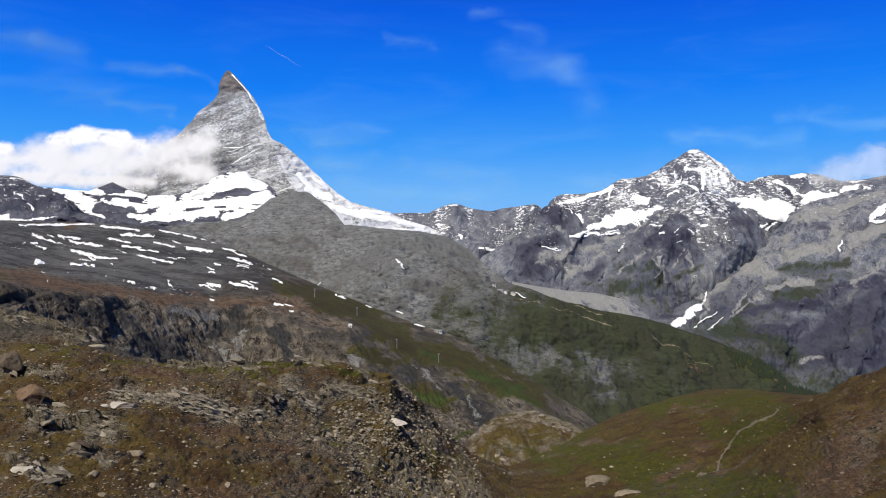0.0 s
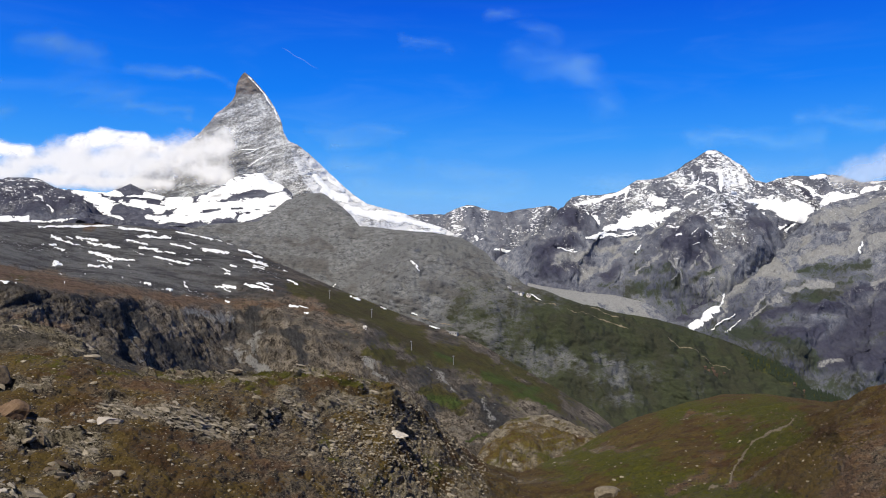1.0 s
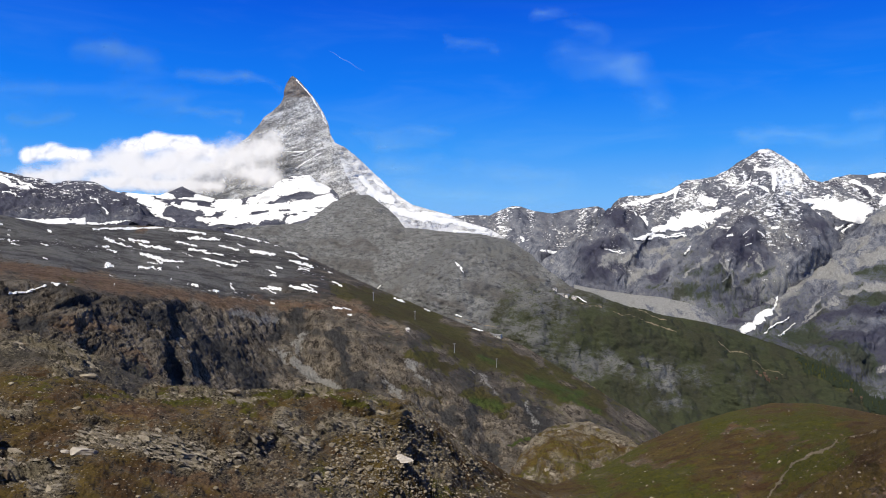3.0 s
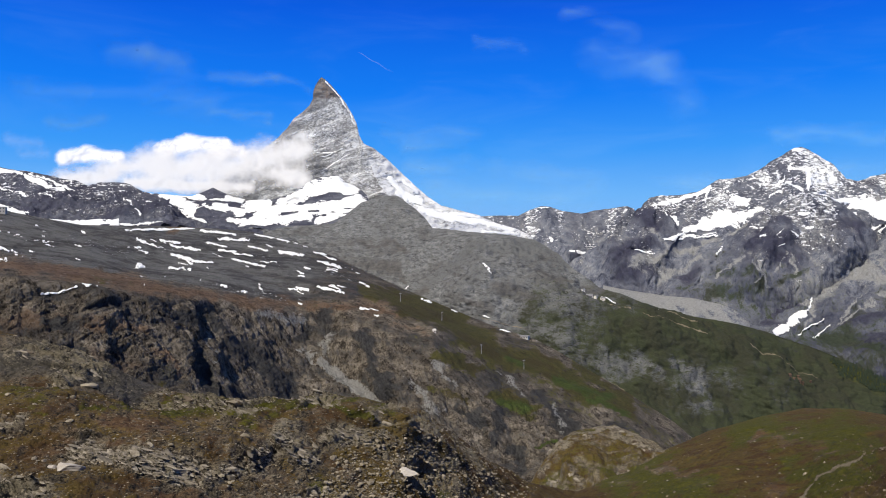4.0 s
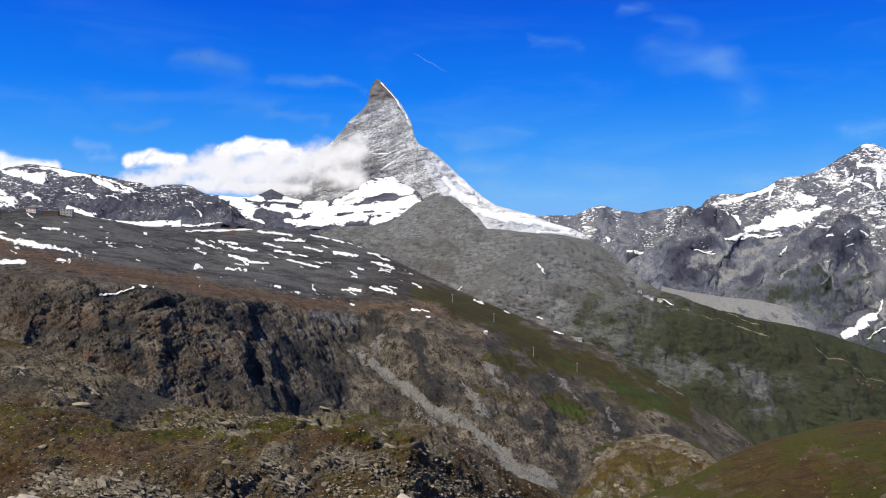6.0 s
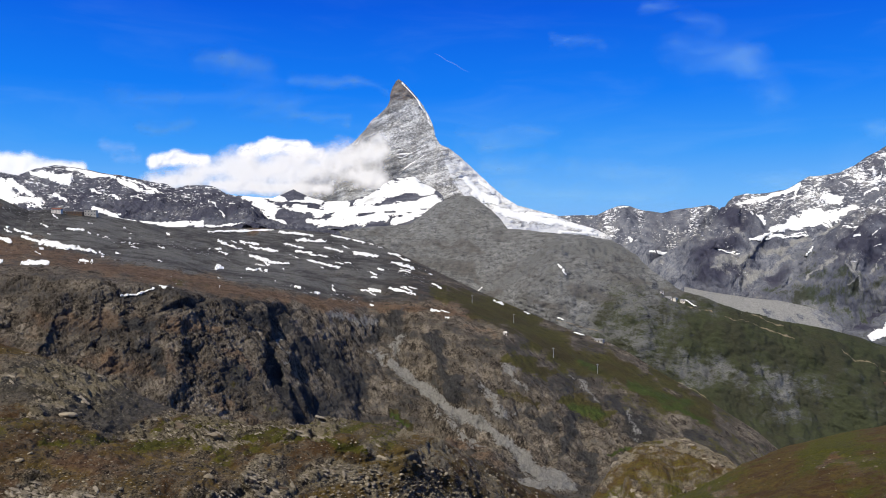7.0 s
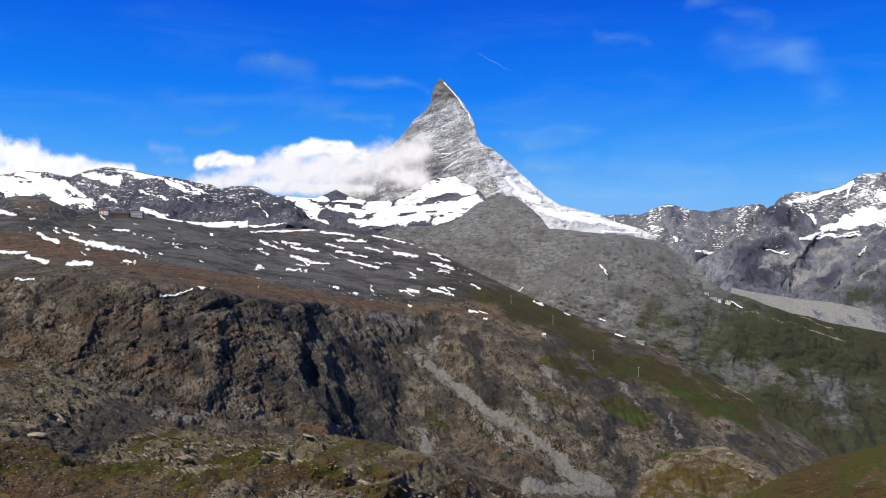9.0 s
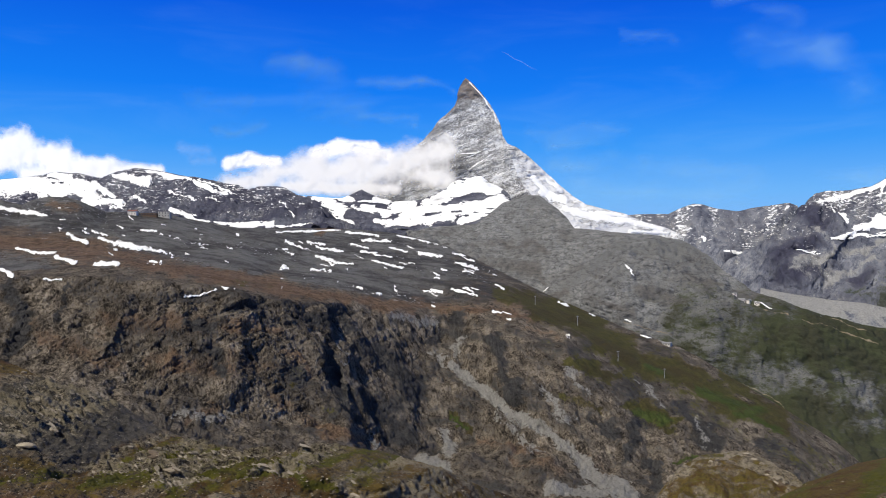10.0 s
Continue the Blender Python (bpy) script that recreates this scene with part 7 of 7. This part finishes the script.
def knoll_rocks():
    meshes, rng = slab_meshes(6, 41), random.Random(18)
    for u1, w1, u2, w2, r in KNOLL_ROCK:
        for _ in range(6):
            f = rng.random()
            size = rng.uniform(2, 4.5)
            ob = new("outcrop", rng.choice(meshes))
            ob.location = on_ground(knoll_ground, u1 + (u2 - u1) * f + rng.gauss(0, r * 0.5), w1 + (w2 - w1) * f + rng.gauss(0, r * 0.3))
            ob.rotation_euler = (rng.gauss(0.3, 0.15), rng.gauss(0.2, 0.2), rng.gauss(0.2, 0.6))
            ob.scale = (size * 1.2, size * 0.8, size * rng.uniform(0.5, 1.0))
            ob.parent = knoll_thing


knoll_rocks()


def scattered_stones(name, count, sizes, where, seed, label, material, plate=0.0):
    """Thousands of small stones as one mesh."""
    P, U, W = near_ground
    rng = np.random.default_rng(seed)
    shapes = []
    for me in stone_meshes("shape", 1, 8, seed):
        co = np.empty(len(me.vertices) * 3)
        me.vertices.foreach_get("co", co)
        shapes.append((co.reshape(-1, 3), np.array([p.vertices[:] for p in me.polygons])))
        bpy.data.meshes.remove(me)
    flat = P.reshape(-1, 3)
    pick = rng.choice(np.flatnonzero(where), count, p=None)
    verts, faces, base = [], [], 0
    for n, k in enumerate(pick):
        co, fa = shapes[n % len(shapes)]
        s = np.clip(rng.lognormal(sizes[0], sizes[1]), 0.12, 1.2)
        a = rng.normal(0.25, 0.35) if plate else rng.uniform(0, 6.28)
        tall = plate * rng.uniform(0.6, 1.2) if plate else rng.uniform(0.5, 1.0)
        long = rng.uniform(1.2, 2.4) if plate else 1.0
        lean = np.array([[1, 0, -0.28], [0, 1, 0.18], [0, 0, 1]]) if plate else np.eye(3)
        turn = np.array([[math.cos(a), -math.sin(a), 0], [math.sin(a), math.cos(a), 0], [0, 0, 1]])
        verts.append((co * (s * long, s * 0.75, s * tall)) @ turn @ lean + flat[k] + (0, 0, 0.06 * s))
        faces.append(fa + base)
        base += len(co)
    me = bpy.data.meshes.new(name)
    me.from_pydata(np.vstack(verts), [], np.vstack(faces))
    me.materials.append(material)
    return tagged(new(name, me), label, "stones", kind="stuff")


_, GU, GW = near_ground
inner = (GU > -0.64) & (GW > -0.42) & (np.arange(GU.shape[0]) > 14)[:, None]
scattered_stones("gravel", 9000, (-1.95, 0.5), inner & (GU < 0.12), 21, "small pale stones strewn over brown turf and outcrops", M_STONE)
thinned = np.random.default_rng(26).random(GU.shape) < np.clip((GU + 0.62) * 4, 0.12, 1)
scattered_stones("bedded_plates", 5000, (-1.5, 0.5), inner & thinned & (bare_rock > 0.5), 24, "thin bedded plates of grey-brown rock along the outcrops", M_LEDGE, 0.32)
scattered_stones("flank_rubble", 3500, (-1.2, 0.55), inner & (GU > -0.14) & (GU < 0.05) & (GW < -0.19), 25, "pale broken rubble on the steep flank", M_STONE)
scattered_stones("slope_gravel", 6500, (-1.85, 0.5), inner & (GU > 0.40) & (GW < -0.17), 22, "brown gravel on the bare slope", M_BROWN)
scattered_stones("meadow_stones", 700, (-1.1, 0.5), inner & (GU > 0.12) & (GU < 0.48), 23, "scattered grey stones in the grassy hollow", M_STONE)


# ---- huts, station and lift pylons ----
def plain(name, color, rough=0.8, metal=0.0):
    m, t, b = shader(name)
    pos = t.nodes.new("ShaderNodeNewGeometry").outputs["Position"]
    f = contrast(t, tex_noise(t, pos, 0.8, 5.0, 0.65), 1.6)
    link(t, mix(t, f, tuple(c * 0.7 for c in color), tuple(min(c * 1.15, 0.9) for c in color)), b.inputs["Base Color"])
    b.inputs["Roughness"].default_value, b.inputs["Metallic"].default_value = rough, metal
    return m


M_CONCRETE = plain("station_concrete", (0.42, 0.41, 0.39))
M_RENDER = plain("white_render", (0.72, 0.68, 0.64))
M_TIMBER = plain("dark_timber", (0.09, 0.055, 0.035))
M_TIN = plain("grey_roof", (0.24, 0.24, 0.25), 0.5)
M_RED_ROOF = plain("rust_roof", (0.20, 0.075, 0.05))
M_GLASS = plain("window_glass", (0.05, 0.06, 0.08), 0.15)
M_STEEL = plain("galvanised_steel", (0.45, 0.46, 0.47), 0.45, 0.6)


def part(name, bm, material, parent, label=""):
    me = bpy.data.meshes.new(name)
    bm.to_mesh(me)
    bm.free()
    me.materials.append(material)
    ob = new(name, me)
    ob.parent = parent
    return tagged(ob, label)


def box(x0, x1, y0, y1, z0, z1, bevel=0.08):
    bm = bmesh.new()
    bmesh.ops.create_cube(bm, size=1)
    for v in bm.verts:
        v.co = ((x0 + x1) / 2 + v.co.x * (x1 - x0), (y0 + y1) / 2 + v.co.y * (y1 - y0), (z0 + z1) / 2 + v.co.z * (z1 - z0))
    bmesh.ops.bevel(bm, geom=bm.edges[:], offset=bevel, segments=1, affect="EDGES")
    return bm


def gable(x0, x1, y0, y1, z0, z1, over=0.6):
    bm = bmesh.new()
    ym = (y0 + y1) / 2
    ring = [(y0 - over, z0), (ym, z1), (y1 + over, z0), (y1 + over, z0 + 0.35), (ym, z1 + 0.4), (y0 - over, z0 + 0.35)]
    ends = [[bm.verts.new((x, y, z)) for y, z in ring] for x in (x0 - over, x1 + over)]
    for k in range(6):
        bm.faces.new((ends[0][k], ends[0][(k + 1) % 6], ends[1][(k + 1) % 6], ends[1][k]))
    bm.faces.new(ends[0][::-1])
    bm.faces.new(ends[1])
    bmesh.ops.recalc_face_normals(bm, faces=bm.faces)
    return bm


def house(name, at, turn, length, depth, height, wall, roof, label, rise=None, storeys=1, category="house", group=""):
    root = new(name)
    root.matrix_world = pose(*at, 0, 0, turn)
    part("wall", box(-length / 2, length / 2, -depth / 2, depth / 2, -6, height), wall, root)
    if rise:
        part("roof", gable(-length / 2, length / 2, -depth / 2, depth / 2, height, height + rise), roof, root)
    else:
        part("roof", box(-length / 2 - 0.4, length / 2 + 0.4, -depth / 2 - 0.4, depth / 2 + 0.4, height, height + 0.5), roof, root)
    n = max(1, int(length / 4.5))
    for s in range(storeys):
        z = (s + 0.35) * height / storeys
        for k in range(n):
            x = -length / 2 + (k + 0.5) * length / n
            w = part("window", box(x - 0.9, x + 0.9, -depth / 2 - 0.06, -depth / 2 + 0.1, z, z + 0.42 * height / storeys, 0.03), M_GLASS, root)
    part("door", box(-0.7, 0.7, -depth / 2 - 0.08, -depth / 2 + 0.1, 0, 2.1, 0.03), M_TIMBER, root)
    return tagged(root, label, category, group)


def settle(ground, u, w, sink=0.0):
    p = on_ground(ground, u, w)
    return (p.x, p.y, p.z - sink)


house("station", settle(slope_ground, -0.7371, 0.0594), 25, 22, 16, 11, M_CONCRETE, M_TIN, "grey concrete cable car station on the ridge", None, 2, "station")
house("station_hall", settle(slope_ground, -0.7630, 0.0616), 22, 30, 12, 6, M_TIMBER, M_TIN, "long low dark hall beside the station", None, 1, "building")
house("restaurant", settle(slope_ground, -0.7934, 0.0639), 20, 17, 11, 7, M_RENDER, M_RED_ROOF, "pale rendered mountain restaurant with a rust-red roof", 2.5, 2, "restaurant")
house("lift_station", settle(slope_ground, -0.0036, -0.1056), -20, 14, 8, 3.6, M_CONCRETE, M_TIN, "low pale lift station on the green shoulder", 1.5, 1, "station")
house("hut", settle(slope_ground, -0.1210, -0.1018), 30, 4, 3.6, 2.4, M_RENDER, M_RENDER, "tiny white hut on the green slope", 2.2, 1, "hut")
for u, w, turn, size in ((0.0738, -0.0568, 20, 15), (0.0827, -0.0590, 60, 10), (0.0908, -0.0613, -10, 11), (0.0649, -0.0524, 35, 8)):
    house("hillside_house", settle(hill_ground, u, w), turn, size, size * 0.7, size * 0.4, M_RENDER, M_TIN, "pale house on the dark hill shoulder", size * 0.2, 1, "house", "houses on the shoulder")
for u, w, turn, size in ((0.3159, -0.1557, 20, 9), (0.3232, -0.1579, -30, 7), (0.3306, -0.1579, 10, 10), (0.3365, -0.1601, 50, 8), (0.3277, -0.1542, 0, 7), (0.3439, -0.1587, 25, 7), (0.4310, -0.1793, 25, 12), (0.4435, -0.1838, 5, 9)):
    house("chalet", settle(hill_ground, u, w), turn, size * 0.6, size * 0.5, size * 0.3, M_TIMBER, M_TIMBER, "small dark timber chalet on the green hillside", size * 0.3, 1, "chalet", "hamlet chalets")


def pylon():
    root = new("lift_pylon")
    bm = bmesh.new()
    bmesh.ops.create_cone(bm, cap_ends=True, segments=10, radius1=0.5, radius2=0.3, depth=16)
    bmesh.ops.translate(bm, verts=bm.verts, vec=(0, 0, 6))
    part("pole", bm, M_STEEL, root)
    part("crossarm", box(-1.7, 1.7, -0.2, 0.2, 13.4, 13.8), M_STEEL, root)
    for x in (-1.5, 1.5):
        part("sheave_frame", box(x - 0.2, x + 0.2, -1.6, 1.6, 13.0, 13.38), M_STEEL, root)
    return tagged(root, "slender grey steel lift pylon on the slope", "pylon", "lift pylons")


first_pylon = pylon()
spots = [(-0.1123, -0.0874), (-0.0616, -0.1310), (-0.0061, -0.1495), (-0.1671, -0.0626)]
first_pylon.matrix_world = pose(*settle(slope_ground, *spots[0]), 0, 0, 35)
for u, w in spots[1:]:
    copy_thing(first_pylon, pose(*settle(slope_ground, u, w), 0, 0, 35))


# ---- conifers on the lower valley slope ----
def conifers():
    P, U, W = hill_ground
    rng = np.random.default_rng(44)
    field = patches(U, W, FOREST, 0.01)
    pick = rng.choice(np.flatnonzero(field > 0.35), 1500)
    ring = np.array([(math.cos(a), math.sin(a), 0) for a in np.linspace(0, 2 * math.pi, 7)[:-1]])
    verts, faces, base = [], [], 0
    for k in pick:
        h = rng.uniform(6, 12)
        r = h * rng.uniform(0.16, 0.22)
        for z0, z1, s in ((0.08, 0.55, 1.0), (0.34, 0.8, 0.72), (0.6, 1.0, 0.45)):
            jag = rng.uniform(0.75, 1.2, (6, 1))
            verts += [P.reshape(-1, 3)[k] + np.vstack([ring * r * s * jag + (0, 0, z0 * h), [(0, 0, z1 * h)]])]
            faces += [[base + i, base + (i + 1) % 6, base + 6] for i in range(6)]
            base += 7
    me = bpy.data.meshes.new("conifer_wood")
    me.from_pydata(np.vstack(verts), [], faces)
    me.materials.append(plain("needles", (0.018, 0.030, 0.014), 0.9))
    return tagged(new("conifer_wood", me), "dark green conifer wood on the lower slope", "wood", kind="stuff")


conifers()
